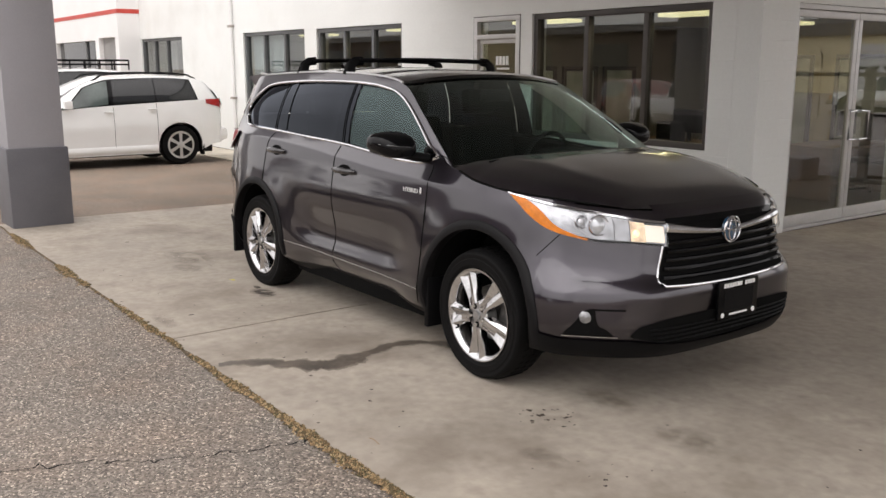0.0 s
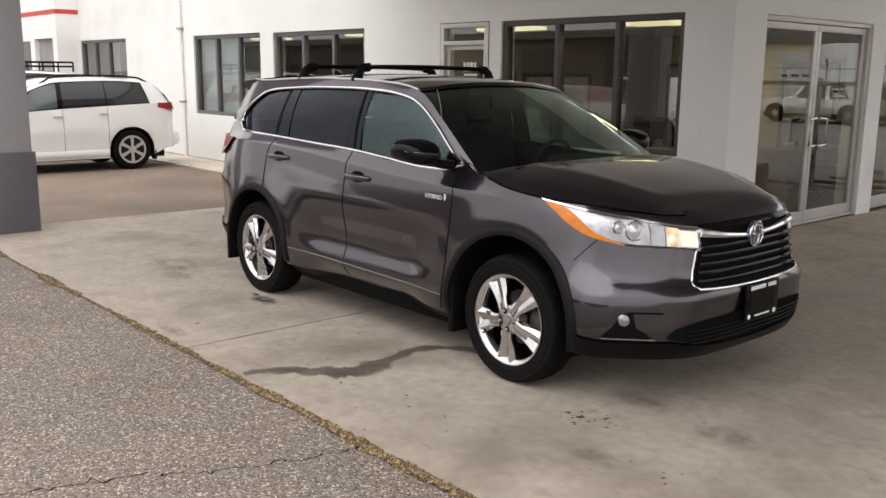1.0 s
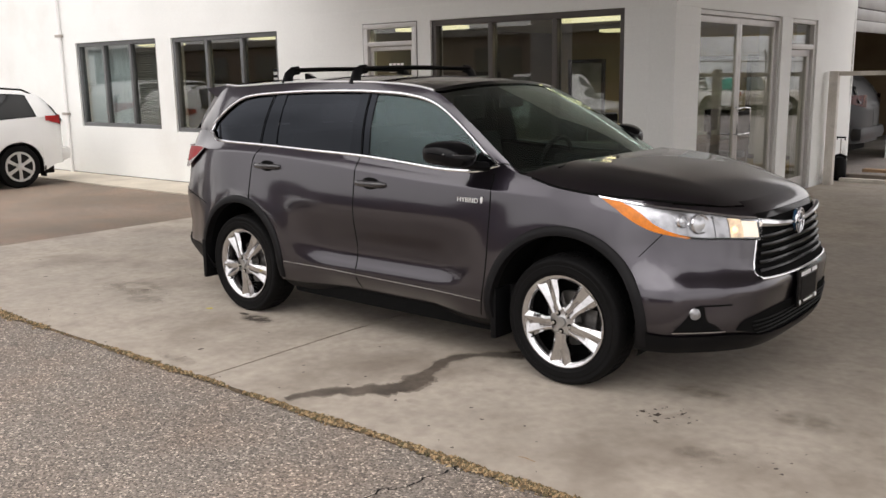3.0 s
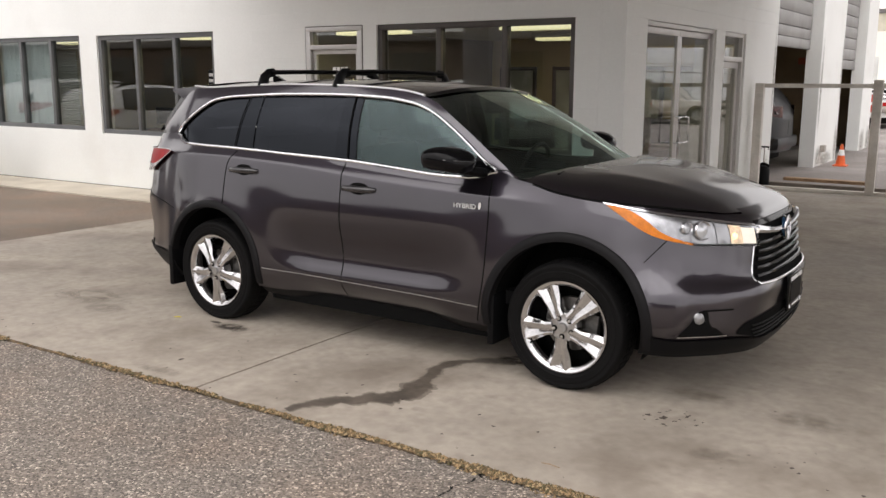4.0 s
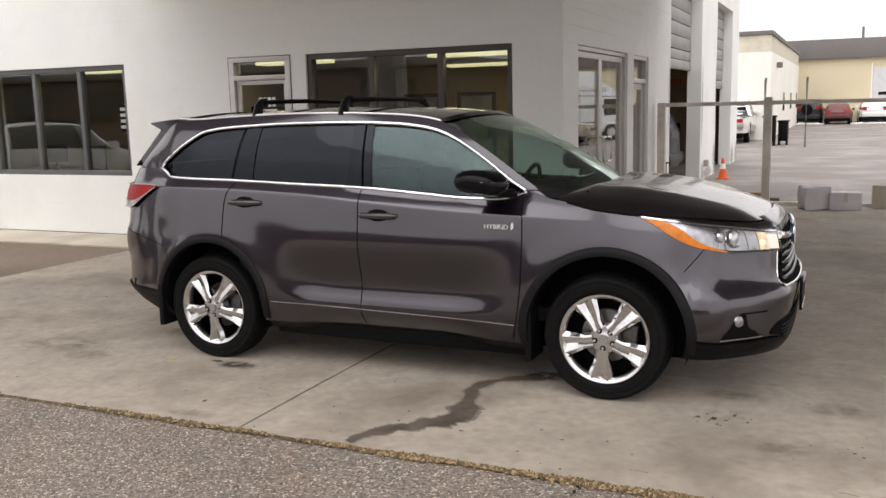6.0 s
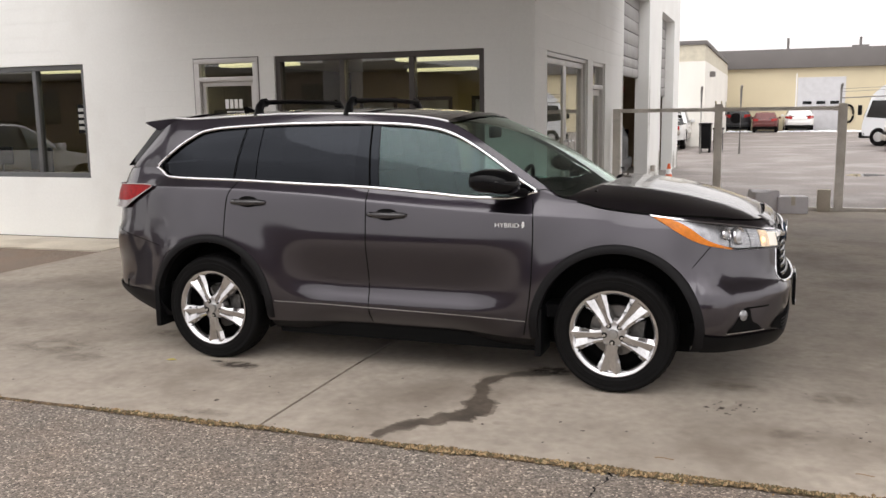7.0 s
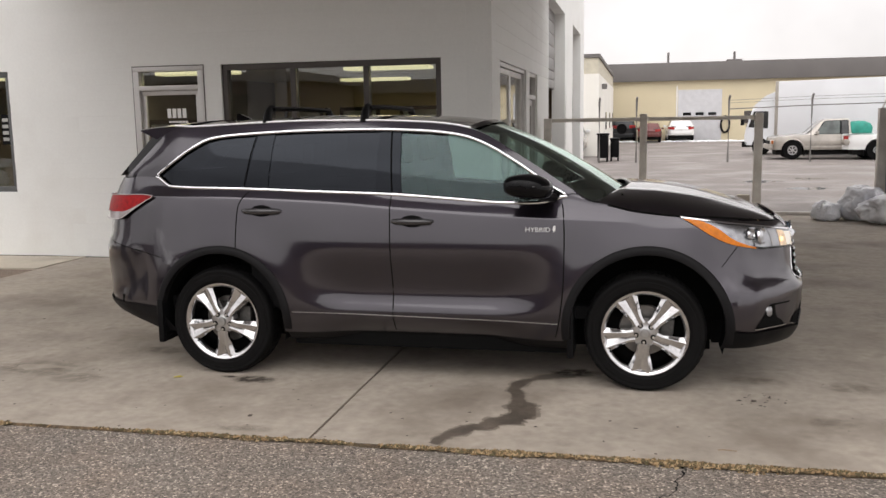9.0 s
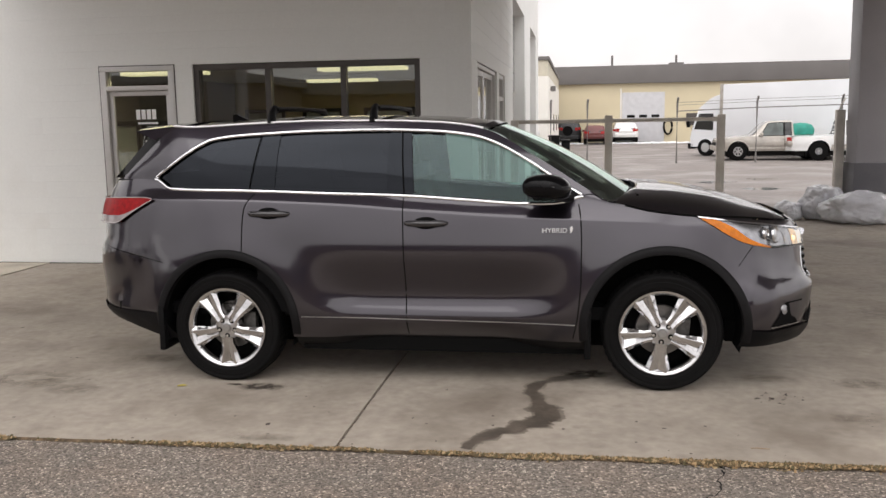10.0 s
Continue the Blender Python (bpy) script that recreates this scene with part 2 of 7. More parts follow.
WET = surf("wet_concrete", (0.115, 0.094, 0.074), 0.5, vary=0.3, scale=5, fine=0.2, fine_scale=30, bump=0.1, stain=(0.06, 0.048, 0.038), stain_scale=7, stain_amount=0.8)
BLOCK = surf("painted_block", (0.838, 0.845, 0.822), 0.6, vary=0.035, scale=0.7, fine=0.02, fine_scale=30, bump=0.22, bump_scale=120, random_obj=0.006, stain=(0.6, 0.57, 0.52), stain_scale=0.9, stain_amount=0.25)
WHITE_WALL = surf("white_render", (0.88, 0.87, 0.86), 0.7, vary=0.04, scale=0.6, fine=0.03, bump=0.2, bump_scale=90)
CREAM = surf("cream_wall", (0.68, 0.6, 0.42), 0.8, vary=0.06, scale=0.3, fine=0.04)
CREAM_PALE = surf("pale_cream_wall", (0.85, 0.83, 0.77), 0.8, vary=0.05, scale=0.3, fine=0.04)
ROOF_GREY = surf("grey_roof_band", (0.16, 0.15, 0.145), 0.7, vary=0.08, scale=0.5)
BRONZE = surf("bronze_frame", (0.075, 0.066, 0.06), 0.45, metal=0.3, vary=0.08, scale=4)
GREY_FRAME = surf("grey_frame", (0.125, 0.128, 0.13), 0.5, metal=0.2, vary=0.08, scale=4)
ALU = surf("white_aluminium", (0.56, 0.545, 0.53), 0.4, metal=0.3, vary=0.05, scale=5)
PILLAR_GREY = surf("grey_pillar_paint", (0.37, 0.362, 0.385), 0.55, vary=0.06, scale=1.2, fine=0.03, bump=0.15, bump_scale=60)
PILLAR_DARK = surf("dark_grey_pillar_paint", (0.135, 0.133, 0.146), 0.5, vary=0.1, scale=2, fine=0.05, bump=0.15, bump_scale=60)
RED = surf("red_paint", (0.55, 0.06, 0.04), 0.5)
GATE_STEEL = surf("pale_galvanised_steel", (0.68, 0.645, 0.59), 0.6, vary=0.15, scale=6, fine=0.12, stain=(0.3, 0.25, 0.2), stain_scale=3.0, stain_amount=0.4)
WIRE_STEEL = surf("dull_fence_steel", (0.2, 0.19, 0.18), 0.6, metal=0.3, vary=0.15)
GALV = surf("galvanised_steel", (0.4, 0.37, 0.33), 0.55, metal=0.35, vary=0.15, scale=6, fine=0.1)
DOOR_PANEL = surf("overhead_door_paint", (0.3, 0.293, 0.285), 0.55, vary=0.14, scale=1.1, fine=0.06, stain=(0.12, 0.11, 0.1), stain_scale=1.3, stain_amount=0.5)
DARK = surf("dark_inside", (0.012, 0.0115, 0.011), 0.8, spec=0.15)
BLACK_PLASTIC = surf("black_plastic", (0.0045, 0.0045, 0.005), 0.45, spec=0.12, vary=0.1, fine=0.1, bump=0.1, bump_scale=300)
WOOD = surf("raw_timber", (0.33, 0.22, 0.13), 0.75, vary=0.2, scale=5, fine=0.15)
TAN_WALL = surf("tan_wall", (0.7, 0.58, 0.32), 0.8, vary=0.05)
BROWN_FLOOR = surf("brown_carpet", (0.06, 0.046, 0.036), 0.9, vary=0.1, fine=0.15)
CEILING_TILE = surf("ceiling_tile", (0.7, 0.64, 0.5), 0.9, vary=0.05)
WINDOW_GLASS = glass("window_glass", (0.72, 0.74, 0.72), 1.6)
WHITE_CAR = surf("white_car_paint", (0.8, 0.8, 0.79), 0.3, coat=1.0, vary=0.02, fine=0.01)
TYRE = surf("tyre_rubber", (0.0052, 0.005, 0.0051), 0.68, spec=0.1, vary=0.15, scale=6, fine=0.15, bump=0.15, bump_scale=200)
CHROME = surf("chrome", (0.75, 0.75, 0.77), 0.12, metal=1.0, vary=0.02)
SILVER = surf("silver_alloy", (0.6, 0.595, 0.6), 0.3, metal=1.0, vary=0.04, scale=8)
LAMP_RED = surf("red_lamp_lens", (0.28, 0.003, 0.005), 0.35, coat=0.0, spec=0.2, vary=0.25, scale=30)
DULL_AMBER = surf("dull_amber_lens", (0.42, 0.13, 0.02), 0.35, vary=0.1, scale=30)
AMBER = surf("amber_lens", (0.62, 0.18, 0.006), 0.25, coat=0.15, spec=0.3, vary=0.1, scale=30)
TEXT_WHITE = surf("white_lettering", (0.85, 0.85, 0.85), 0.4, vary=0.0)

# ---- ground ----
def ground():
    xs, ys = [-600, -60, -12, 2.8, 60, 600], [-600, -60, 0, 17, 60, 600]
    rows = [[(x, y, ground_z(y, x)) for x in xs] for y in ys]
    tagged(mesh("ground", *lattice(rows), ASPHALT, smooth=0), "coarse grey worn asphalt of the car lot", "ground", kind="structure")


def sheet(name, x0, x1, y0, y1, lift, material, parent=None, label="", thick=0.12, wave=0.0):
    """A flat slab that follows the fall of the lot, its top lifted above it; wave roughens its edge towards the street."""
    xs = steps(x0, x1, max(1, int((x1 - x0) / 0.12)) if wave else 4)
    xs = sorted({*xs, *[x for x in (-12.0, 2.8) if x0 < x < x1]})
    ys = sorted({y0, y1, *[y for y in (0.0, 17.0) if y0 < y < y1]})
    bm = bmesh.new()
    top = [[bm.verts.new((x, y + (wave * noise.noise((x * 2.3, y, 0)) if i == 0 else 0), ground_z(y, x) + lift)) for x in xs] for i, y in enumerate(ys)]
    low = [[bm.verts.new((v.co.x, v.co.y, v.co.z - thick)) for v in r] for r in top]
    for a, flip in ((top, False), (low, True)):
        for i in range(len(ys) - 1):
            for j in range(len(xs) - 1):
                f = (a[i][j], a[i][j + 1], a[i + 1][j + 1], a[i + 1][j])
                bm.faces.new(f[::-1] if flip else f)
    for i in (0, len(ys) - 1):
        for j in range(len(xs) - 1):
            bm.faces.new((top[i][j], low[i][j], low[i][j + 1], top[i][j + 1]))
    for j in (0, len(xs) - 1):
        for i in range(len(ys) - 1):
            bm.faces.new((top[i][j], low[i][j], low[i + 1][j], top[i + 1][j]))
    return part(name, bm, material, parent, label, smooth=30)


EDGE = -1.13        # where the concrete meets the street asphalt
SLAB = 0.012
ground()
pavement = empty("pavement", pose(0, 0, 0), "stained concrete slabs under the drive-through canopy", "pavement", kind="structure")
sheet("slab", -4.43, 1.026, EDGE, 5.02, SLAB, CONCRETE, pavement, wave=0.03)
sheet("slab", 1.044, 8.2, EDGE, 10.75, SLAB, CONCRETE, pavement, wave=0.03)
sheet("slab", 8.212, 15.0, EDGE, 10.75, SLAB, CONCRETE, pavement, wave=0.03)
tagged(sheet("side_lot", -40, -4.45, -1.7, 4.02, 0.004, ASPHALT_OLD), "worn brownish asphalt of the side parking lot", "parking lot", kind="structure")
tagged(sheet("walkway", -40, -4.45, 4.04, 5.03, 0.02, CONCRETE_PALE, thick=0.12), "pale concrete walkway along the building", "walkway", kind="structure")
tagged(sheet("yard", -3, 60, 10.79, 75, 0.006, ASPHALT_WET), "damp patchy asphalt of the service yard", "yard", kind="structure")

# ---- the building ----
WALL_Y, SIDE_X = 5.037, 1.05
BH, BW, JOINT = 0.2, 0.4, 0.005


def holes_in(length, height, holes, z0=-0.3):
    """Cuts a wall of that length and height into plain rectangles round its openings."""
    us = sorted({0.0, length, *[h[0] for h in holes], *[h[1] for h in holes]})
    zs = sorted({z0, height, *[h[2] for h in holes], *[h[3] for h in holes]})
    out = []
    for a, b in zip(us, us[1:]):
        run = None
        for c, d in zip(zs, zs[1:]):
            u, z = (a + b) / 2, (c + d) / 2
            solid = not any(h[0] < u < h[1] and h[2] < z < h[3] for h in holes)
            if solid:
                run = (run[0], d) if run else (c, d)
            if run and (not solid or d == zs[-1]):
                out.append((a, b, *run))
                run = None
    return out


def wall(name, m, length, height, thick, holes, material, label, z0=-0.3):
    """A thick wall along local x, its outer face at local y = 0, the room behind it at y > 0."""
    bm = bmesh.new()
    for a, b, c, d in holes_in(length, height, holes, z0):
        box(bm, a, b, 0, thick, c, d)
    bmesh.ops.remove_doubles(bm, verts=bm.verts, dist=0.0005)
    ob = part(name, bm, material, smooth=0)
    ob.matrix_basis = m
    return tagged(ob, label, "wall", kind="structure")


def block_mesh(w, h, d=0.0035):
    bm = box(bmesh.new(), 0.0001, w - 0.0001, -d, 0.0, JOINT / 2, h - JOINT / 2)
    es = [e for e in bm.edges if all(abs(v.co.y + d) < 1e-6 for v in e.verts) and abs(e.verts[0].co.z - e.verts[1].co.z) < 1e-6]
    bmesh.ops.bevel(bm, geom=es, offset=0.0015, segments=1, affect="EDGES")
    me = bpy.data.meshes.new("block")
    bm.to_mesh(me)
    bm.free()
    me.materials.append(BLOCK)
    return me


def blocks(parent, u0, u1, z0, z1, holes, near):
    """Courses of painted blocks, proud of the wall; those in the stretch `near` (u from, u to) are pieces of their own, the rest one mesh."""
    pieces, verts, faces, made = {}, [], [], 0
    for k in range(int(math.ceil((z1 - z0) / BH))):
        c, d = z0 + k * BH, min(z1, z0 + (k + 1) * BH)
        for i in range(-1, int((u1 - u0) / BW) + 1):
            a = u0 + (i + 0.5 * (k % 2)) * BW
            b = a + BW
            a, b = max(a, u0), min(b, u1)
            if b - a < 0.03:
                continue
            spans = [(a, b, c, d)]
            for h in holes:
                nxt = []
                for s in spans:
                    if s[1] <= h[0] or s[0] >= h[1] or s[3] <= h[2] or s[2] >= h[3]:
                        nxt.append(s)
                        continue
                    if s[0] < h[0]:
                        nxt.append((s[0], h[0], s[2], s[3]))
                    if s[1] > h[1]:
                        nxt.append((h[1], s[1], s[2], s[3]))
                    lo, hi = max(s[0], h[0]), min(s[1], h[1])
                    if s[2] < h[2]:
                        nxt.append((lo, hi, s[2], h[2]))
                    if s[3] > h[3]:
                        nxt.append((lo, hi, h[3], s[3]))
                spans = nxt
            for p, q, r, t in spans:
                if q - p < 0.02 or t - r < 0.02:
                    continue
                if near[0] <= (p + q) / 2 <= near[1] and made < 300:
                    key = (round(q - p, 3), round(t - r, 3))
                    if key not in pieces:
                        pieces[key] = block_mesh(*key)
                    ob = new("block", pieces[key])
                    ob.parent = parent
                    ob.location = (p, 0, r)
                    made += 1
                else:
                    j, e = JOINT / 2, len(verts)
                    verts += [(x, y, z) for y in (0.0, -0.0035) for x, z in ((p + 0.0001, r + j), (q - 0.0001, r + j), (q - 0.0001, t - j), (p + 0.0001, t - j))]
                    faces += [(e + 4, e + 5, e + 6, e + 7), (e, e + 1, e + 5, e + 4), (e + 1, e + 2, e + 6, e + 5), (e + 2, e + 3, e + 7, e + 6), (e + 3, e, e + 4, e + 7)]
    if verts:
        tagged(mesh("block_courses", verts, faces, BLOCK, parent, smooth=0), kind="stuff")


# openings of the front wall as (x from, x to, z from, z to)
FRONT_X0 = -17.8
DOOR = (-3.578, -2.605, -0.1, 2.405)
WINDOWS = [(-2.368, 0.44, 0.845, 2.41), (-8.16, -5.405, 0.82, 2.405), (-11.31, -8.62, 0.85, 2.42), (-17.75, -14.8, 0.87, 2.44)]
front_holes = [(a - FRONT_X0, b - FRONT_X0, c, d) for a, b, c, d in [DOOR, *WINDOWS]]
front = wall("wall_south", pose(FRONT_X0, WALL_Y, 0), SIDE_X - 0.306 - FRONT_X0, 4.6, 0.25, front_holes, BLOCK, "white painted concrete block wall with wide windows")
# openings of the side wall as (y from, y to, z from, z to)
ENTRY = (5.665, 8.28, -0.06, 2.395)
SIDE_DOOR = (8.69, 9.77, -0.08, 2.395)
BAYS = [(11.7, 15.45, -0.15, 4.0), (17.85, 20.9, -0.15, 4.0)]
SIDE_END = 22.45
side_holes = [(a - WALL_Y, b - WALL_Y, c, d) for a, b, c, d in [ENTRY, SIDE_DOOR, *BAYS]]
side = wall("wall_east", pose(SIDE_X - 0.006, WALL_Y, 0, 0, 0, 90), SIDE_END - WALL_Y, 5.25, 0.3, side_holes, BLOCK, "white painted side wall with glass entry doors and garage bays")


def window(name, m, w, h, bars, material, label, depth=0.12, fw=0.07):
    """A fixed window in local x and z with upright bars; outer face at local y = 0."""
    root = empty(name, m, label, "window", kind="structure")
    bm = bmesh.new()
    for a, b, c, d in ((0, w, 0, fw), (0, w, h - fw, h), (0, fw, fw, h - fw), (w - fw, w, fw, h - fw)):
        box(bm, a, b, 0, depth, c, d, 0.004)
    part("window_frame", bm, material, root)
    for x in bars:
        boxed("mullion", x - fw / 2, x + fw / 2, 0.01, depth - 0.01, fw, h - fw, material, root, bevel=0.004)
    edges = [fw] + [e for x in bars for e in (x - fw / 2, x + fw / 2)] + [w - fw]
    for i in range(0, len(edges), 2):
        ob = boxed("pane", edges[i], edges[i + 1], 0.055, 0.063, fw, h - fw, WINDOW_GLASS, root)
        ob.visible_shadow = False
    return root


for i, (a, b, c, d) in enumerate(WINDOWS):
    w = b - a
    window(f"window_{i + 1}", pose(a, WALL_Y + 0.03, c), w, d - c, [w / 3, 2 * w / 3] if i < 3 else [w * 0.3, w * 0.6], BRONZE if i == 0 else GREY_FRAME,
           ("wide bronze-framed office window in three panes", "grey-framed office window reflecting parked cars", "grey-framed office window with half-closed blinds", "grey window near the far end of the wall")[i])


def leaf_door(parent, x0, x1, z0, z1, y, material, rail=0.1, bottom=0.2, name="door_leaf"):
    """A framed glass door leaf with its pane."""
    bm = bmesh.new()
    for a, b, c, d in ((x0, x1, z0, z0 + bottom), (x0, x1, z1 - rail, z1), (x0, x0 + rail, z0 + bottom, z1 - rail), (x1 - rail, x1, z0 + bottom, z1 - rail)):
        box(bm, a, b, y, y + 0.045, c, d, 0.004)
    leaf = part(name, bm, material, parent)
    ob = boxed("pane", x0 + rail, x1 - rail, y + 0.018, y + 0.026, z0 + bottom, z1 - rail, WINDOW_GLASS, leaf)
    ob.visible_shadow = False
    return leaf


def front_door():
    w, z0, z1 = DOOR[1] - DOOR[0], ground_z(5, -3.3) + 0.02, DOOR[3]
    root = empty("door_1", pose(DOOR[0], WALL_Y - 0.012, 0), "white aluminium glass door with a transom window", "door", kind="structure")
    bm = bmesh.new()
    t = 2.14
    for a, b, c, d in ((0, w, z1 - 0.06, z1), (0, 0.08, z0, z1 - 0.06), (w - 0.08, w, z0, z1 - 0.06), (0.08, w - 0.08, t - 0.03, t + 0.03)):
        box(bm, a, b, 0, 0.14, c, d, 0.004)
    part("door_frame", bm, ALU, root)
    leaf = leaf_door(root, 0.085, w - 0.085, z0 + 0.01, t - 0.035, 0.05, ALU, 0.055, 0.25)
    # Dark strip drawn for the thin shadow round the frame.
    bm = bmesh.new()
    for a, b, c, d in ((-0.012, 0.0, z0, z1 + 0.012), (w, w + 0.012, z0, z1 + 0.012), (0.0, w, z1, z1 + 0.012)):
        box(bm, a, b, 0.006, 0.05, c, d)
    part("frame_gap", bm, BRONZE, root, "dark strip standing for the shadow gap round the frame")
    boxed("transom_pane", 0.08, w - 0.08, 0.06, 0.068, t + 0.03, z1 - 0.06, WINDOW_GLASS, root).visible_shadow = False
    # the house number, as plain bars, and the notices on the glass
    bm = bmesh.new()
    for k in range(4):
        box(bm, 0.42 + k * 0.07, 0.472 + k * 0.07, 0.062, 0.066, 1.76, 1.88)
    for k in range(6):
        box(bm, 0.44 + k * 0.045, 0.475 + k * 0.045, 0.062, 0.066, 1.7, 1.725)
    part("lettering_bars", bm, TEXT_WHITE, leaf, "white vinyl lettering bars")
    bm = box(bmesh.new(), 0.52, 0.72, 0.066, 0.069, 1.26, 1.5)
    part("notice", bm, surf("paper_notice", (0.7, 0.7, 0.66), 0.7), leaf, "pale paper notice")
    boxed("push_bar", 0.17, w - 0.17, -0.02, 0.01, 0.98, 1.02, ALU, leaf, bevel=0.006)


front_door()


def entry_doors():
    w, z0, z1 = ENTRY[1] - ENTRY[0], ground_z(7, 1) + 0.015, ENTRY[3]
    root = empty("door_2", pose(SIDE_X - 0.03, ENTRY[0], 0, 0, 0, 90), "double glass entry doors in white aluminium frames", "door", kind="structure")
    bm = bmesh.new()
    for a, b, c, d in ((0, w, z1 - 0.055, z1), (0, 0.05, z0, z1 - 0.055), (w - 0.05, w, z0, z1 - 0.055), (0.05, w - 0.05, z0, z0 + 0.03)):
        box(bm, a, b, 0, 0.14, c, d, 0.004)
    part("door_frame", bm, ALU, root)
    for s, (a, b) in enumerate(((0.055, w / 2 - 0.004), (w / 2 + 0.004, w - 0.055))):
        leaf = leaf_door(root, a, b, z0 + 0.035, z1 - 0.06, 0.04, ALU, 0.075, 0.12)
        hx = b - 0.2 if s == 0 else a + 0.2
        mid = b - 0.05 if s == 0 else a + 0.05
        bm = bmesh.new()
        tube(bm, [(mid, 0.035, 0.92), (mid, -0.05, 0.92), (hx, -0.06, 0.93), (hx, -0.06, 1.24), (mid, -0.05, 1.25), (mid, 0.035, 1.25)], 0.012)
        part("pull_handle", bm, CHROME, leaf, "bent chrome pull handle")
    boxed("header_flashing", -0.02, w + 0.02, -0.02, 0.02, z1, z1 + 0.04, BRONZE, root)
    w = SIDE_DOOR[1] - SIDE_DOOR[0]
    root = empty("door_3", pose(SIDE_X - 0.03, SIDE_DOOR[0], 0, 0, 0, 90), "narrow glass side door with a transom", "door", kind="structure")
    bm = bmesh.new()
    for a, b, c, d in ((0, w, z1 - 0.06, z1), (0, 0.07, z0, z1 - 0.06), (w - 0.07, w, z0, z1 - 0.06), (0.07, w - 0.07, 1.98, 2.05)):
        box(bm, a, b, 0, 0.14, c, d, 0.004)
    part("door_frame", bm, ALU, root)
    leaf_door(root, 0.075, w - 0.075, z0 + 0.01, 1.975, 0.05, ALU, 0.09, 0.16)
    boxed("transom_pane", 0.07, w - 0.07, 0.06, 0.068, 2.05, z1 - 0.06, WINDOW_GLASS, root).visible_shadow = False


entry_doors()


def overhead_door(name, y0, y1, z0, z1, label):
    root = empty(name, pose(SIDE_X - 0.24, y0, 0, 0, 0, 90), label, "garage door", kind="structure")
    z, k = z1, 0
    while z > z0 + 0.05:
        lo = max(z0, z - 0.53)
        bm = bmesh.new()
        n = max(1, round((z - lo) / 0.265))
        for i in range(n):
            a, b = lerp(lo + 0.008, z, i / n), lerp(lo + 0.008, z, (i + 1) / n)
            prism(bm, [(0.0, a + 0.006), (0.05, a), (0.05, b), (0.0, b - 0.006), (-0.004, b - 0.012), (-0.004, a + 0.012)], y1 - y0 - 0.04, pose(0.02, 0, 0, 90, 0, 90))
        part("panel", bm, DOOR_PANEL, root)
        z = lo
    return root


overhead_door("door_4", *BAYS[0][:2], 2.31, 4.3, "grey sectional garage door, half raised")
overhead_door("door_5", *BAYS[1][:2], 1.95, 4.3, "grey sectional garage door, partly raised")

# dark gap along the foot of the front wall
base = [(x, WALL_Y - 0.005, ground_z(5, x) + (0.02 if x < -4.44 else SLAB)) for x in steps(FRONT_X0, DOOR[0] - 0.01, 20)]
tagged(part("wall_base_gap", tube(bmesh.new(), base, 0.009, 6), DARK), "dark joint along the foot of the wall", "joint", kind="structure")

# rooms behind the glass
# Tan base colour set dark so that the bays read dim.
GARAGE_WALL = surf("dark_garage_wall", (0.16, 0.12, 0.075), 0.85, vary=0.25, scale=1.2)
def room():
    def slab(name, x0, x1, y0, y1, z0, z1, material, label, cat):
        return tagged(boxed(name, x0, x1, y0, y1, z0, z1, material), label, cat, kind="structure")
    slab("office_floor", -17.8, 0.74, 5.29, 11.5, -0.3, -0.03, BROWN_FLOOR, "dark brown office carpet", "floor")
    slab("wall_office_back", -17.8, 0.74, 11.3, 11.5, -0.03, 2.6, TAN_WALL, "tan painted back wall of the office", "wall")
    slab("wall_office_west", -18.0, -17.8, 5.29, 11.5, -0.3, 4.6, WHITE_WALL, "white end wall of the office", "wall")
    slab("wall_office_partition", -4.45, -4.3, 5.29, 11.3, -0.03, 2.45, surf("grey_partition", (0.24, 0.22, 0.19), 0.7, vary=0.1, scale=2), "dark grey partition wall inside the office", "wall")
    slab("ceiling", -17.8, 0.74, 5.29, 11.3, 2.46, 2.6, CEILING_TILE, "tan tiled office ceiling", "ceiling")
    slab("roof", -18.0, 0.74, 5.05, 22.4, 4.6, 4.75, ROOF_GREY, "flat grey roof of the building", "roof")
    slab("garage_floor", -9, 0.74, 11.5, 22.4, -0.3, -0.1, surf("garage_concrete", (0.12, 0.11, 0.1), 0.6, vary=0.2), "dark oily garage floor", "floor")
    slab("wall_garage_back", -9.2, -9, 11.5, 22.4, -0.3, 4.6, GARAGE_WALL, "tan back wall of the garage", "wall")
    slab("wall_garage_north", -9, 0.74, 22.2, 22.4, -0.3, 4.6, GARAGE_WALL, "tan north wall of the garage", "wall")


room()

# ---- canopy and its pillars ----
tagged(boxed("canopy", -4.8, 10.4, -1.35, 11.4, 4.1, 4.9, surf("canopy_soffit", (0.33, 0.335, 0.36), 0.8, vary=0.05), bevel=0.02), "flat canopy with a grey soffit over the drive-through", "canopy", kind="structure")


def pillar(x0, x1, y0, y1, band, label):
    root = empty("pillar", pose((x0 + x1) / 2, (y0 + y1) / 2, ground_z((y0 + y1) / 2, x0)), label, "pillar", "canopy pillars", kind="structure")
    hx, hy = (x1 - x0) / 2, (y1 - y0) / 2
    part("shaft", box(bmesh.new(), -hx + 0.03, hx - 0.03, -hy + 0.03, hy - 0.03, band - 0.01, 4.25, 0.008), PILLAR_GREY, root, "light grey painted shaft")
    bm = box(bmesh.new(), -hx, hx, -hy, hy, -0.05, band, 0.012)
    part("base", bm, PILLAR_DARK, root, "dark grey painted base")


pillar(-4.64, -4.0, -1.05, -0.41, 0.885, "square grey canopy pillar with a darker base")
pillar(6.78, 7.42, 10.2, 10.85, 0.93, "grey canopy pillar beside bagged rubbish")

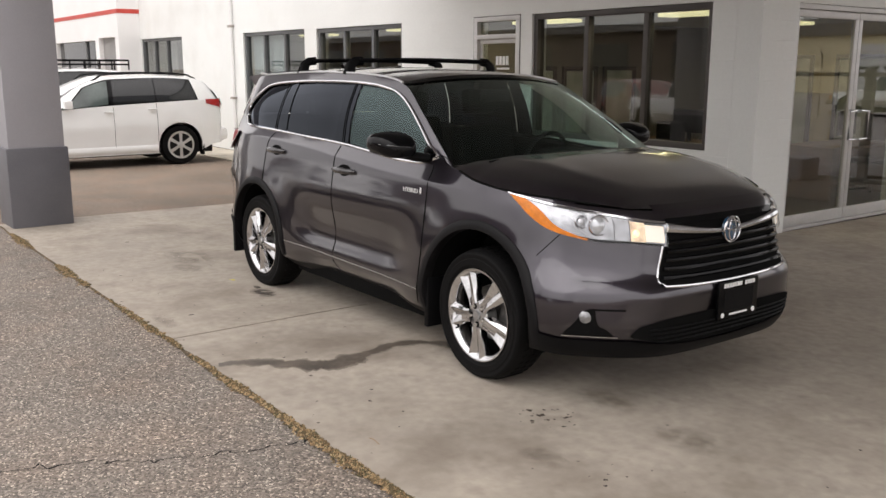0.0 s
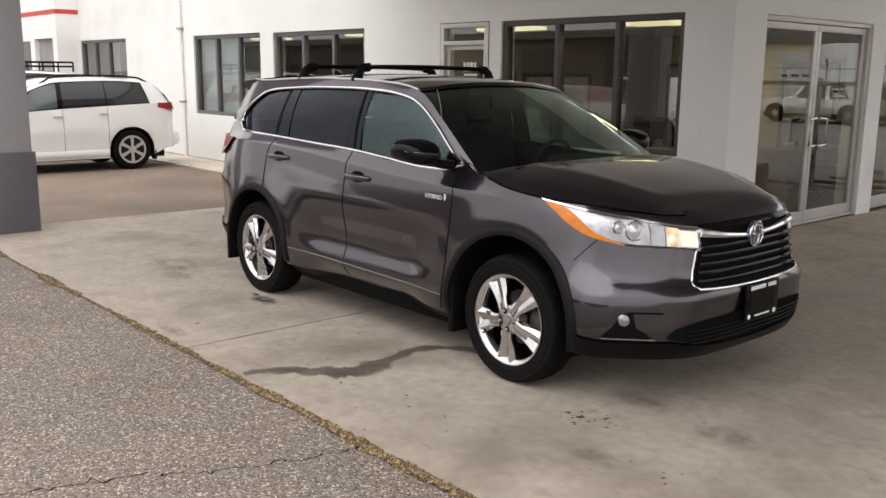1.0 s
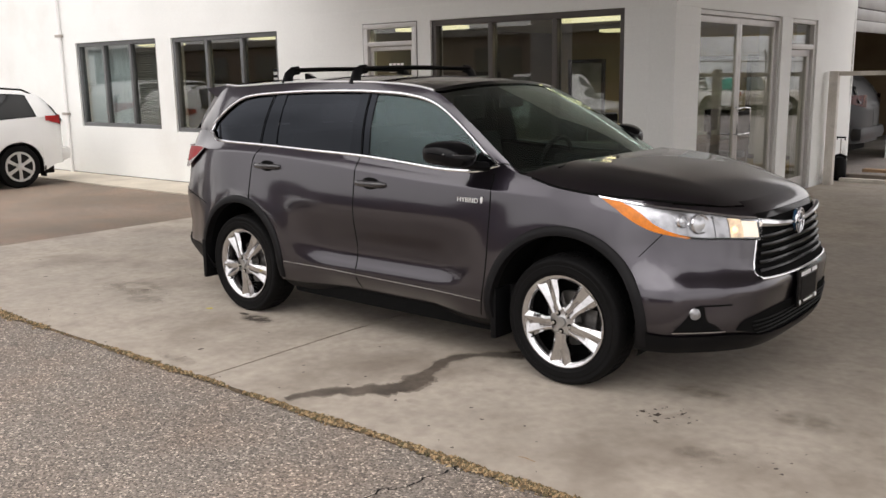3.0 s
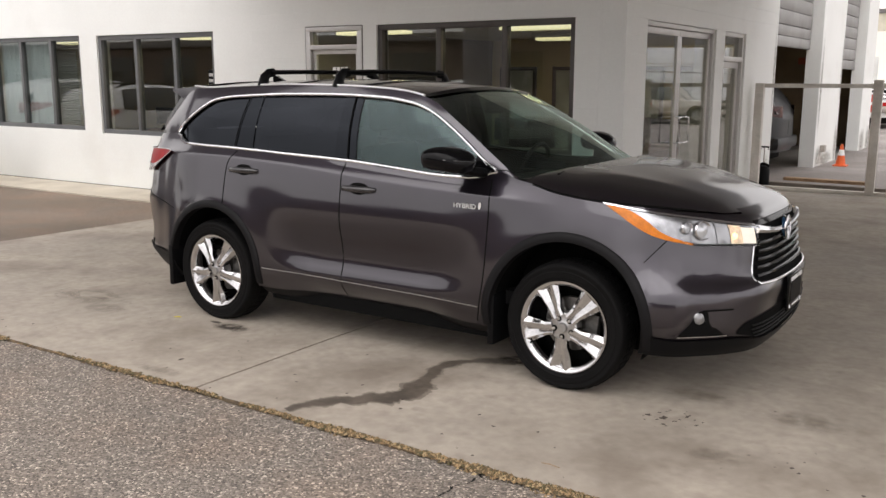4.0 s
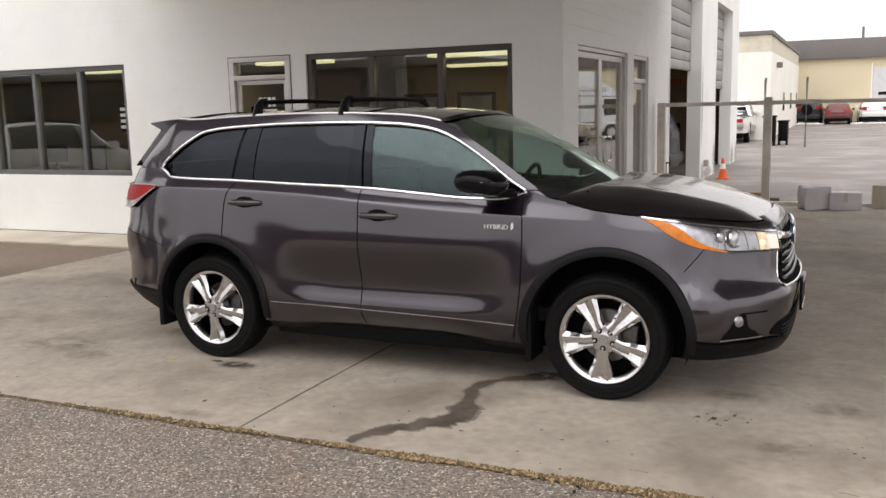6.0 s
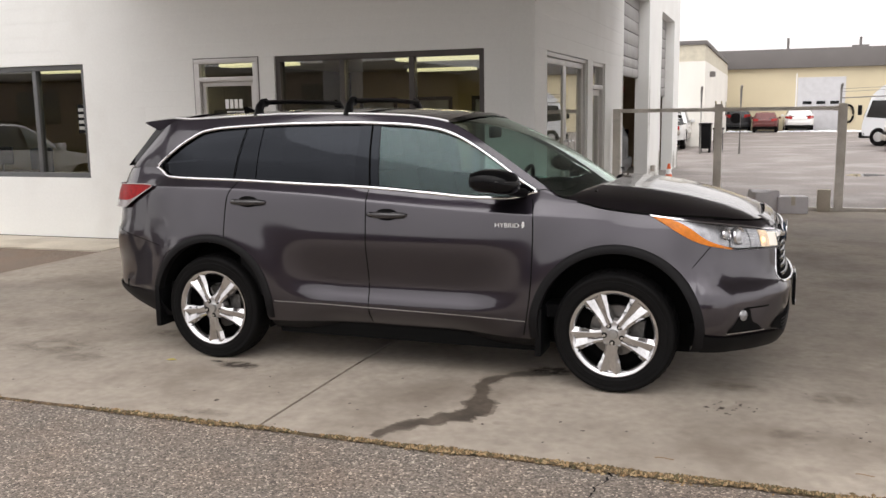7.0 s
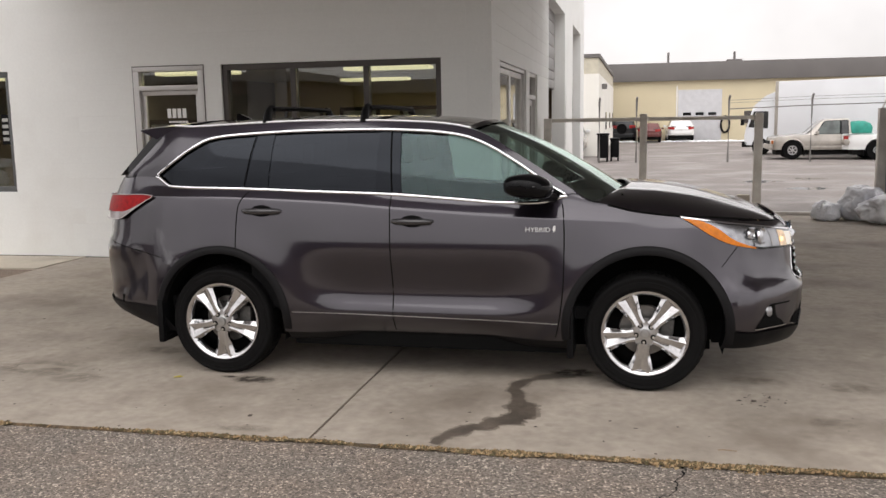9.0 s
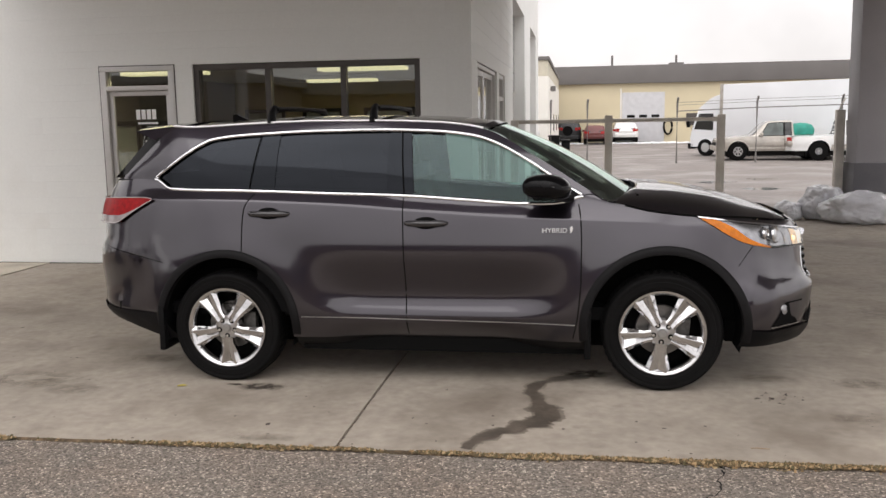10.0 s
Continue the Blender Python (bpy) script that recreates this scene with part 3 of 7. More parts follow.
# ---- the grey SUV ----
PAINT = surf("grey_mica_paint", (0.034, 0.0287, 0.0385), 0.3, metal=0.95, coat=1.0, vary=0.03, scale=1.5, fine=0.06, fine_scale=900)
PAINT.node_tree.nodes["Principled BSDF"].inputs["Coat IOR"].default_value = 1.7
CLADDING = surf("charcoal_cladding", (0.007, 0.0066, 0.0072), 0.5, spec=0.14, vary=0.08, scale=4, bump=0.06, bump_scale=400)
GLOSS_BLACK = surf("gloss_black", (0.004, 0.004, 0.0045), 0.1, spec=0.16, vary=0.05)
LINER = surf("wheel_well_liner", (0.006, 0.006, 0.006), 0.9, spec=0.05)
PILLAR_TRIM = glass("black_pillar_film", (0.006, 0.006, 0.008), 0.5, sheen=(0.8, 0.87, 1.0))
CAR_GLASS = glass("tinted_car_glass", (0.5, 0.66, 0.62), 1.25, sheen=(0.76, 0.97, 0.97))
SCREEN_GLASS = glass("windscreen_glass", (0.7, 0.8, 0.75), 0.45, sheen=(0.86, 1.0, 0.93), power=3.3)
PRIVACY_GLASS = glass("privacy_glass", (0.02, 0.021, 0.026), 0.56, sheen=(0.8, 0.87, 1.0))
CLEAR_LENS = glass("clear_lens", (0.95, 0.95, 0.95), 0.55)
# Seat and trim colours set near black to keep the cabin dim.
SEAT = surf("near_black_leather", (0.012, 0.0115, 0.0115), 0.85, spec=0.1, vary=0.1, bump=0.1, bump_scale=200)
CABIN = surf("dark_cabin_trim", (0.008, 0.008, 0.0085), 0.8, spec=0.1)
BRIGHT_LAMP = surf("lit_lamp", (1.0, 0.74, 0.45), 0.3, vary=0.0, fine=0.0, emit=1.2)

CY = 0.94                      # the car's middle line
XM = 1.4                       # where its two ends meet in plan
HALF = spline((0.2, 0.79), (0.3, 0.862), (0.36, 0.918), (0.41, 0.951), (0.432, 0.957), (0.458, 0.9555), (0.478, 0.9495), (0.51, 0.9375), (0.545, 0.9265), (0.57, 0.922), (0.605, 0.9215), (0.66, 0.927), (0.72, 0.9365), (0.78, 0.9465), (0.83, 0.951), (0.88, 0.9495), (0.97, 0.9375), (1.06, 0.923), (1.125, 0.9115), (1.18, 0.9005), (1.22, 0.892), (1.34, 0.868))
NOSE = spline((0.2, 3.63), (0.27, 3.71), (0.34, 3.752), (0.45, 3.767), (0.56, 3.781), (0.62, 3.788), (0.648, 3.776), (0.676, 3.746), (0.72, 3.726), (0.8, 3.72), (0.92, 3.7), (1.0, 3.662), (1.06, 3.58), (1.12, 3.5))
TAIL = spline((0.25, -0.9), (0.34, -1.015), (0.45, -1.095), (0.7, -1.122), (0.84, -1.112), (0.9, -1.08), (1.1, -1.068), (1.25, -1.015), (1.34, -0.96))
RA, FA = (0.02, 0.375, 0.445), (2.80, 0.392, 0.46)   # wheel openings: x, z, radius


def flare(x, z):
    """How far the fenders swell over the wheels."""
    k = 0.0
    for xc, zc, r in (RA, FA):
        d = math.hypot(x - xc, z - zc)
        h, w = (0.012, 0.14)
        k = max(k, h * math.exp(-(max(0.0, d - r - 0.03) / w) ** 2))
    return k


HAUNCH = spline((0.2, 0.88), (0.36, 0.958), (0.45, 0.974), (0.6, 0.967), (0.75, 0.958), (0.9, 0.944), (1.0, 0.932), (1.06, 0.923), (1.125, 0.9115), (1.18, 0.9005), (1.22, 0.892), (1.34, 0.868))
CREASE = spline((-1.1, 1.192), (-0.6, 1.192), (-0.36, 1.19), (0.06, 1.185), (0.46, 1.171), (0.85, 1.151), (1.16, 1.126), (1.42, 1.108), (1.78, 1.085), (2.0, 1.075), (2.4, 1.06), (3.8, 1.0))


def shoulder(x, z):
    """How far the skin leans in above the crease under the windows."""
    h = z - CREASE(x)
    fade = min(1.0, max(0.0, (x + 0.8) / 0.3)) * min(1.0, max(0.0, (2.75 - x) / 0.5))
    h = 0.5 * (h + math.sqrt(h * h + 0.000025))
    return min(0.042, 0.56 * h) * fade if h > 0 else 0.0


def half(x, z):
    """Half the width: hollow doors, full haunches over and beside the wheels."""
    w = 0.0
    for xc, zc, r in (RA, FA):
        d = (abs(x - xc) - r + 0.06 - 0.3 * max(0.0, 0.9 - z)) / 0.5
        d = min(1.0, max(0.0, d))
        w = max(w, 1 - d * d * d * (10 + d * (6 * d - 15)))
    taper = 0.05 * min(1.0, max(0.0, (-0.05 - x) / 0.55)) ** 2
    return lerp(HALF(z), HAUNCH(z), w) - shoulder(x, z) - taper


# plan of the nose from its middle line (0) to the flank (1): square at the bumper, cut back at the lamps
PLAN_LOW = spline((0.0, 0.0), (0.1, 0.26), (0.3, 0.53), (0.602, 0.735), (0.78, 0.868), (0.84, 0.93), (0.92, 0.98), (1.0, 1.0))
PLAN_LAMP = spline((0.0, 0.0), (0.1, 0.25), (0.24, 0.42), (0.45, 0.56), (0.76, 0.757), (0.889, 0.9), (0.95, 0.96), (1.0, 1.0))


def plan(c, z):
    w = min(1.0, max(0.0, (z - 0.55) / 0.3))
    w = w * w * (3 - 2 * w)
    return lerp(PLAN_LOW(c), PLAN_LAMP(c), w)


def ring(q, z):
    """A point of the lower body: q in -90..90 runs round from the tail's middle (-90) by the flank (0) to the nose's middle (90)."""
    end = NOSE(z) if q >= 0 else TAIL(z)
    s, c = math.sin(radians(abs(q))), math.cos(radians(abs(q)))
    x = XM + (end - XM) * s ** (1 / 4 if q >= 0 else 1 / 5)
    k = plan(max(c, 0.0), z) if q >= 0 else max(c, 0.0) ** (2 / 3)
    return x, (half(x, z) + flare(x, z)) * k


def q_at(x, z):
    """The q at which the body reaches x."""
    if x >= XM:
        return math.degrees(math.asin(min(1, ((x - XM) / (NOSE(z) - XM)) ** 4)))
    return -math.degrees(math.asin(min(1, ((XM - x) / (XM - TAIL(z))) ** 5)))


def q_of(v, z):
    """The q of the front at which the body is v from the middle."""
    lo, hi = 0.0, 1.0
    for _ in range(30):
        mid = (lo + hi) / 2
        lo, hi = (mid, hi) if plan(mid, z) < v / HALF(z) else (lo, mid)
    return math.degrees(math.acos(min(1.0, lo)))


def at(x, v, z):
    return (x, CY - v, z)



def raked(f):
    """The body sits a little higher at the tail."""
    return lambda x: f(x) + 0.0058 * max(0.0, 2.7 - x)


BELT = raked(spline((-1.1, 1.28), (-0.58, 1.302), (-0.51, 1.3), (-0.45, 1.272), (-0.39, 1.24), (0.18, 1.228), (0.65, 1.214), (1.2, 1.198), (1.6, 1.173), (1.95, 1.152), (2.12, 1.154), (2.2, 1.166), (2.31, 1.196), (2.36, 1.192), (2.46, 1.164), (2.55, 1.15), (2.71, 1.115), (3.0, 1.082), (3.2, 1.07), (3.5, 1.035), (3.8, 1.01)))
RAIL_Z = raked(spline((-0.95, 1.275), (-0.88, 1.29), (-0.8, 1.312), (-0.66, 1.43), (-0.53, 1.548), (-0.46, 1.6), (-0.38, 1.63), (-0.12, 1.643), (0.2, 1.6585), (0.6, 1.67), (1.0, 1.668), (1.37, 1.655), (1.56, 1.637), (1.7, 1.608), (2.0, 1.449), (2.3, 1.263), (2.46, 1.164)))
RAIL_V = spline((-0.95, 0.7), (-0.66, 0.68), (-0.3, 0.69), (0.7, 0.695), (1.4, 0.675), (1.7, 0.685), (2.0, 0.755), (2.3, 0.83), (2.46, 0.865))
DLO_TOP = raked(spline((-0.51, 1.309), (-0.385, 1.392), (-0.285, 1.464), (-0.187, 1.524), (-0.129, 1.552), (-0.048, 1.569), (0.054, 1.581), (0.217, 1.592), (0.616, 1.609), (1.0, 1.613), (1.38, 1.601), (1.566, 1.581), (1.659, 1.563), (1.752, 1.5315), (1.845, 1.488), (1.938, 1.436), (2.03, 1.38), (2.122, 1.319), (2.212, 1.258), (2.32, 1.197)))
BOT = spline((-1.1, 0.42), (-0.8, 0.38), (-0.5, 0.3), (0.4, 0.305), (2.3, 0.305), (3.2, 0.29), (3.5, 0.283), (3.8, 0.278))


def bottom(x):
    z = BOT(x)
    for xc, zc, r in (RA, FA):
        if abs(x - xc) < r:
            z = max(z, zc + math.sqrt(r * r - (x - xc) ** 2))
    return z


def house(x, k, inset=0.0):
    """The side of the cabin at x: k from 0 at the belt to 1 at the roof's edge, with a slight bow."""
    zb, zr = BELT(x), RAIL_Z(x)
    vb = ring(q_at(x, zb), zb)[1] - 0.004
    vr = min(RAIL_V(x), vb - 0.01)
    if zr < zb + 0.01:
        zr = zb + 0.01
    v = lerp(vb, vr, k) + 0.03 * math.sin(math.pi * k) * min(1, (zr - zb) / 0.4)
    return (x, v - inset, lerp(zb, zr, k))


def house_at(x, z, inset=0.0):
    zb, zr = BELT(x), max(RAIL_Z(x), BELT(x) + 0.01)
    return house(x, min(1, max(0, (z - zb) / (zr - zb))), inset)


def mirror(rows):
    return [[at(x, -v, z) for x, v, z in r] for r in rows]


def near(rows):
    return [[at(*p) for p in r] for r in rows]


def both(name, rows, material, parent, label="", thick=0.0, smooth=40):
    """The same skin on either flank; thick gives it a depth inwards."""
    out = []
    for pts in (near(rows), mirror(rows)):
        ob = mesh(name, *lattice(pts), material, parent, label, smooth)
        if thick:
            md = ob.modifiers.new("depth", "SOLIDIFY")
            md.thickness, md.offset = thick, 0
        out.append(ob)
    return out


car = empty("suv", pose(0, 0, ground_z(0, 2.8) + SLAB - 0.003, -0.34, 0, 0), "dark grey metallic mid-size SUV parked on the concrete", "car")

# lower body: columns of points from sill or wheel opening up to the belt
cols = []
xs = steps(-0.7, RA[0] - RA[2], 6)[:-1]
xs += [RA[0] - RA[2] * math.cos(t) for t in steps(0.0, math.pi, 40)]
xs += steps(RA[0] + RA[2], FA[0] - FA[2], 44)[1:-1]
xs += [FA[0] - FA[2] * math.cos(t) for t in steps(0.0, math.pi, 40)]
xs += steps(FA[0] + FA[2], 3.33, 3)[1:]
side_q = [(x, None) for x in xs]
rear_q = [(None, q) for q in steps(-90, q_at(-0.72, 0.8), 14)]
front_q = [(None, q) for q in steps(q_at(3.36, 0.8), 90, 26)]
for x, q in rear_q + side_q + front_q:
    xx = x if q is None else ring(q, 0.8)[0]
    lo, hi = bottom(xx), BELT(xx)
    col = []
    cz = min(hi - 0.02, max(lo + 0.1, CREASE(xx)))
    for z in steps(lo, cz - 0.018, 20) + [cz - 0.008, cz - 0.003, cz + 0.001, cz + 0.006, cz + 0.012] + steps(cz + 0.02, hi, 3)[1:]:
        qq = q_at(x, z) if q is None else q
        a, v = ring(qq, z)
        col.append((a if q is not None else x, v, z))
    cols.append(col)
both("body", cols, PAINT, car, "dark grey metallic body panels")

# cabin side: roof edge above the windows, rear pillar behind them, screen pillar before them
cols = []
for x in steps(-0.945, -0.51, 14)[:-1] + steps(-0.51, 2.32, 70) + steps(2.32, 2.455, 5)[1:]:
    lo = 0.0
    if -0.51 <= x <= 2.32:
        zb, zr = BELT(x), RAIL_Z(x)
        lo = min(0.97, max(0.0, (DLO_TOP(x) - zb) / max(0.01, zr - zb)))
    cols.append([house(x, lerp(lo, 1, k)) for k in steps(0, 1, 5)])
both("pillar_panel", cols, PAINT, car)


def pane(name, lo, hi, material, inset, parent=car, label=""):
    """A window between two edges, each as x at the belt and x at the top."""
    rows = []
    for c in steps(0, 1, 24):
        r = []
        for k in steps(0, 1, 8):
            x = lerp(lerp(lo[0], lo[1], k), lerp(hi[0], hi[1], k), c)
            z = lerp(BELT(x), max(DLO_TOP(x), BELT(x) + 0.001), k)
            r.append(house_at(x, z, inset))
        rows.append(r)
    return both(name, rows, material, parent, label)


pane("quarter_window", (-0.475, -0.475), (0.165, 0.235), PRIVACY_GLASS, 0.012, label="dark privacy glass")
pane("rear_pillar_trim", (0.168, 0.238), (0.335, 0.36), PILLAR_TRIM, 0.006, label="gloss black pillar trim")
pane("rear_door_window", (0.337, 0.362), (1.075, 1.085), PRIVACY_GLASS, 0.012, label="dark privacy glass")
pane("door_pillar_trim", (1.077, 1.087), (1.255, 1.225), PILLAR_TRIM, 0.006, label="gloss black pillar trim")
pane("mirror_sail", (2.14, 2.16), (2.3, 2.3), GLOSS_BLACK, 0.006)
pane("front_door_window", (1.257, 1.227), (2.138, 2.158), CAR_GLASS, 0.012, label="greenish tinted glass")

# bright strip round the side windows
loop = [house_at(x, BELT(x) + 0.001, -0.004) for x in steps(2.31, -0.515, 90)]
loop += [house_at(x, DLO_TOP(x), -0.004) for x in steps(-0.5, 2.3, 90)]
for sgn in (1, -1):
    part("window_strip", tube(bmesh.new(), [at(x, sgn * v, z) for x, v, z in loop], 0.011, 8, True), CHROME, car, "bright chrome window strip")

# roof, screen, tailgate and bonnet span from flank to flank
rows = []
for x in steps(-0.53, 1.66, 40):
    e, z = RAIL_V(x), RAIL_Z(x)
    rows.append([at(x + 0.06 * (1 - (t * t)) * (1 if x > 1.2 else 0) * (x - 1.2) / 0.46, e * t, z + 0.045 * (1 - abs(t) ** 2.2)) for t in steps(-1, 1, 24)])
mesh("roof", *lattice(rows), PAINT, car)
SCREEN_LO = lambda t: (2.46 + 0.2 * (1 - t * t), 0.83 * t, 1.165 + 0.02 * (1 - t * t))
SCREEN_HI = lambda t: (1.66 + 0.06 * (1 - t * t), 0.666 * t, RAIL_Z(1.66) + 0.045 * (1 - abs(t) ** 2.2))
rows = []
for k in steps(0, 1, 20):
    x0 = lerp(2.455, 1.66, k)
    r = []
    for t in steps(-1, 1, 24):
        a, b = Vector(SCREEN_LO(t)), Vector(SCREEN_HI(t))
        p = a.lerp(b, k)
        e = Vector((x0, RAIL_V(x0) * t, RAIL_Z(x0)))
        w = abs(t) ** 9
        p = p.lerp(e, w) + Vector((0.25, 0, 0.5)) * 0.065 * math.sin(math.pi * k) * (1 - w)
        r.append(at(*p))
    rows.append(r)
mesh("windscreen", *lattice(rows), SCREEN_GLASS, car, "clear windscreen reflecting the sky")
band = [[Vector(p) + Vector((0.004, 0, 0.008)) for p in rows[i]] for i in (19, 20)]
mesh("screen_header", *lattice(band), GLOSS_BLACK, car)
def glass_edge(k):
    """The side edge of the tailgate glass, from the spoiler down."""
    return lerp(-0.57, -0.85, k), lerp(0.645, 0.65, k), lerp(1.61, 1.325, k)


rows = [[at(glass_edge(k)[0] - 0.03 * (1 - t * t), glass_edge(k)[1] * t, glass_edge(k)[2] + 0.02 * (1 - t * t) * (1 - k)) for t in steps(-1, 1, 16)] for k in steps(0, 1, 8)]
mesh("tailgate_window", *lattice(rows), PRIVACY_GLASS, car)
rows = []
HOOD_EDGE = lambda x: ring(q_at(min(x, 3.5), BELT(x)), BELT(x))[1]
HOOD_MID = spline((2.4, 1.205), (2.6, 1.232), (2.8, 1.228), (3.08, 1.192), (3.3, 1.14), (3.45, 1.095), (3.58, 1.035), (3.66, 0.985))
for x in steps(2.5, 3.6, 40):
    zb = BELT(x)
    e = min(HOOD_EDGE(x), 0.955 * max(0.0, 1 - ((x - XM) / (NOSE(zb) + 0.005 - XM)) ** 8) ** (1 / 2.6)) if x < NOSE(zb) else 0.3
    r = []
    for t in steps(-1, 1, 48):
        z = zb + (HOOD_MID(x) - zb) * (0.64 * (1 - abs(t) ** 8) + 0.36 * (1 - t * t))
        ridge = 0.006 * math.exp(-((abs(t) - 0.62) / 0.09) ** 2) * max(0, min(1, (3.45 - x) / 0.4))
        xx = x + 0.17 * (1 - t * t) * max(0.0, (2.7 - x) / 0.2)
        r.append(at(xx, e * t, z + ridge))
    rows.append(r)
mesh("bonnet", *lattice(rows), PAINT, car)


def skin(q0, q1, z0, z1, off, nq=24, nz=6):
    """A patch lying on the body's front: z0 and z1 are heights by q."""
    rows = []
    for q in steps(q0, q1, nq):
        r = []
        for k in steps(0, 1, nz):
            z = lerp(z0(q), z1(q), k)
            x, v = ring(q, z)
            x2, v2 = ring(q + 0.5, z)
            nrm = Vector((v - v2, x2 - x)).normalized() if q < 89.4 else Vector((1, 0))
            if nrm.x < 0:
                nrm = -nrm
            r.append((x + off * nrm.x, v + off * nrm.y, z))
        rows.append(r)
    return rows


FIN = surf("grey_reflector_trim", (0.12, 0.12, 0.125), 0.3, metal=0.8, vary=0.1, scale=30)
# headlamps: housing on the corner of the nose, amber strip, projector, clear cover
Q_TIP, Q_IN = q_at(2.985, 1.08), 72.0
LAMP_TOP = spline((Q_TIP, 1.082), (23.6, 1.06), (28, 1.046), (33.2, 1.033), (45, 1.008), (58, 0.987), (Q_IN, 0.97))
LAMP_LOW = spline((Q_TIP, 1.075), (19.6, 0.99), (26, 0.915), (33, 0.886), (41, 0.866), (52, 0.865), (Q_IN, 0.849))
AMB_TOP = spline((Q_TIP, 1.0805), (20.5, 1.063), (22.5, 1.042), (24, 1.01), (27.3, 0.945), (32.9, 0.902), (37, 0.884), (Q_IN, 0.86))
# Bulb glow on the inner reflector is put into its colour and emission.
WARM_BOWL = surf("warm_lit_reflector", (0.85, 0.66, 0.46), 0.3, metal=0.8, vary=0.35, scale=22, emit=0.12)
LAMP_BOWL = surf("smooth_reflector", (0.36, 0.365, 0.38), 0.26, metal=1.0, vary=0.15, scale=20, fine=0.05)
for sgn, pick in ((1, near), (-1, mirror)):
    lamp = mesh("headlamp", *lattice(pick(skin(Q_TIP, Q_IN, LAMP_LOW, LAMP_TOP, 0.003))), LAMP_BOWL, car, "headlamp with chrome reflectors under a clear cover")
    mesh("indicator", *lattice(pick(skin(Q_TIP, 37, LAMP_LOW, AMB_TOP, 0.007))), AMBER, lamp, "amber indicator lens")
    mesh("brow", *lattice(pick(skin(Q_TIP, Q_IN, lambda q: LAMP_TOP(q) - 0.009, LAMP_TOP, 0.012))), CHROME, lamp, "chrome upper edge")
    ob = mesh("cover", *lattice(pick(skin(33, Q_IN, LAMP_LOW, LAMP_TOP, 0.021))), CLEAR_LENS, lamp, "clear lamp cover")
    ob.visible_shadow = False
    for q, z, r, rim_r in ((35.5, 0.962, 0.026, 0.031), (41, 0.948, 0.042, 0.05)):
        x, v = ring(q, z)
        yaw = -(88 - q) * 0.62 * sgn
        m = pose(*at(x + 0.006, sgn * (v + 0.005), z), 0, 0, yaw) @ pose(0, 0, 0, 0, 82, 0)
        bowl = part("projector", lathe(bmesh.new(), [(r, 0.006), (rim_r, 0.014), (rim_r + 0.004, 0.004), (r + 0.002, -0.004)], 28, m, True), CHROME, lamp, "chrome ring round a projector lens")
        part("projector_lens", lathe(bmesh.new(), [(0.0, 0.014), (r * 0.6, 0.011), (r * 0.95, 0.003), (r, -0.003)], 24, m), surf("projector_glass", (0.6, 0.62, 0.65), 0.15, metal=0.5, coat=1.0, vary=0.0), bowl)
    for qa, qb, deep in ((36.5, 46.5, 0.004), (47.0, 53.5, 0.006), (54.0, 61.0, 0.006)):
        cell = []
        for i, q in enumerate(steps(qa, qb, 12)):
            u = 2 * i / 12 - 1
            cell.append([skin(q, q, lambda a: lerp(LAMP_LOW(a), LAMP_TOP(a), 0.1 + 0.76 * k), lambda a: 9.0, 0.0095 - deep * (1 - u * u) * (1 - (2 * k - 1) ** 4), 1, 1)[0][0] for k in steps(0, 1, 8)])
        mesh("reflector_bowl", *lattice(pick(cell)), WARM_BOWL if qa > 50 else LAMP_BOWL, lamp, "concave chrome reflector")
    for q in (46.7, 53.7, 61.0):
        mesh("reflector_fin", *lattice(pick(skin(q, q + 0.3, lambda a: lerp(LAMP_LOW(a), LAMP_TOP(a), 0.1), lambda a: lerp(LAMP_LOW(a), LAMP_TOP(a), 0.88), 0.0105, 2, 4))), FIN, lamp)
    mesh("dark_bezel", *lattice(pick(skin(34, 70, lambda q: lerp(LAMP_LOW(q), LAMP_TOP(q), 0.0), lambda q: lerp(LAMP_LOW(q), LAMP_TOP(q), 0.09), 0.006, 16, 2))), BLACK_PLASTIC, lamp)
    mesh("running_lamp", *lattice(pick(skin(61, Q_IN - 1.5, lambda q: lerp(LAMP_LOW(q), LAMP_TOP(q), 0.14), lambda q: lerp(LAMP_LOW(q), LAMP_TOP(q), 0.8), 0.011, 6, 3))), surf("lit_running_lamp", (1.0, 0.92, 0.8), 0.3, vary=0.0, fine=0.0, emit=0.32), lamp, "lit warm running lamp")
    x, v = ring(56.5, 0.915)
    part("bulb", lathe(bmesh.new(), [(0.0, 0.014), (0.014, 0.011), (0.019, 0.0)], 16, pose(*at(x + 0.004, sgn * (v + 0.002), 0.915), 0, 82, -20 * sgn)), BRIGHT_LAMP, lamp, "lit amber bulb")
    # fog lamp in its black pocket
    pocket = mesh("fog_lamp", *lattice(pick(skin(33.3, 50, lambda q: 0.408, spline((33.3, 0.418), (36.3, 0.478), (38.0, 0.53), (39.6, 0.546), (41.6, 0.54), (43.0, 0.492), (44.5, 0.462), (47, 0.448), (50, 0.42)), 0.004, 34, 4))), LINER, car, "fog lamp in a black pocket")
    x, v = ring(39.3, 0.508)
    part("fog_lens", lathe(bmesh.new(), [(0.0, 0.014), (0.026, 0.011), (0.036, 0.002), (0.039, -0.01)], 24, pose(*at(x - 0.002, sgn * (v - 0.004), 0.506), 0, 84, -38 * sgn)), surf("fog_lens_glass", (0.3, 0.3, 0.31), 0.25, metal=0.6, vary=0.1, scale=30), pocket, "round fog lamp lens")
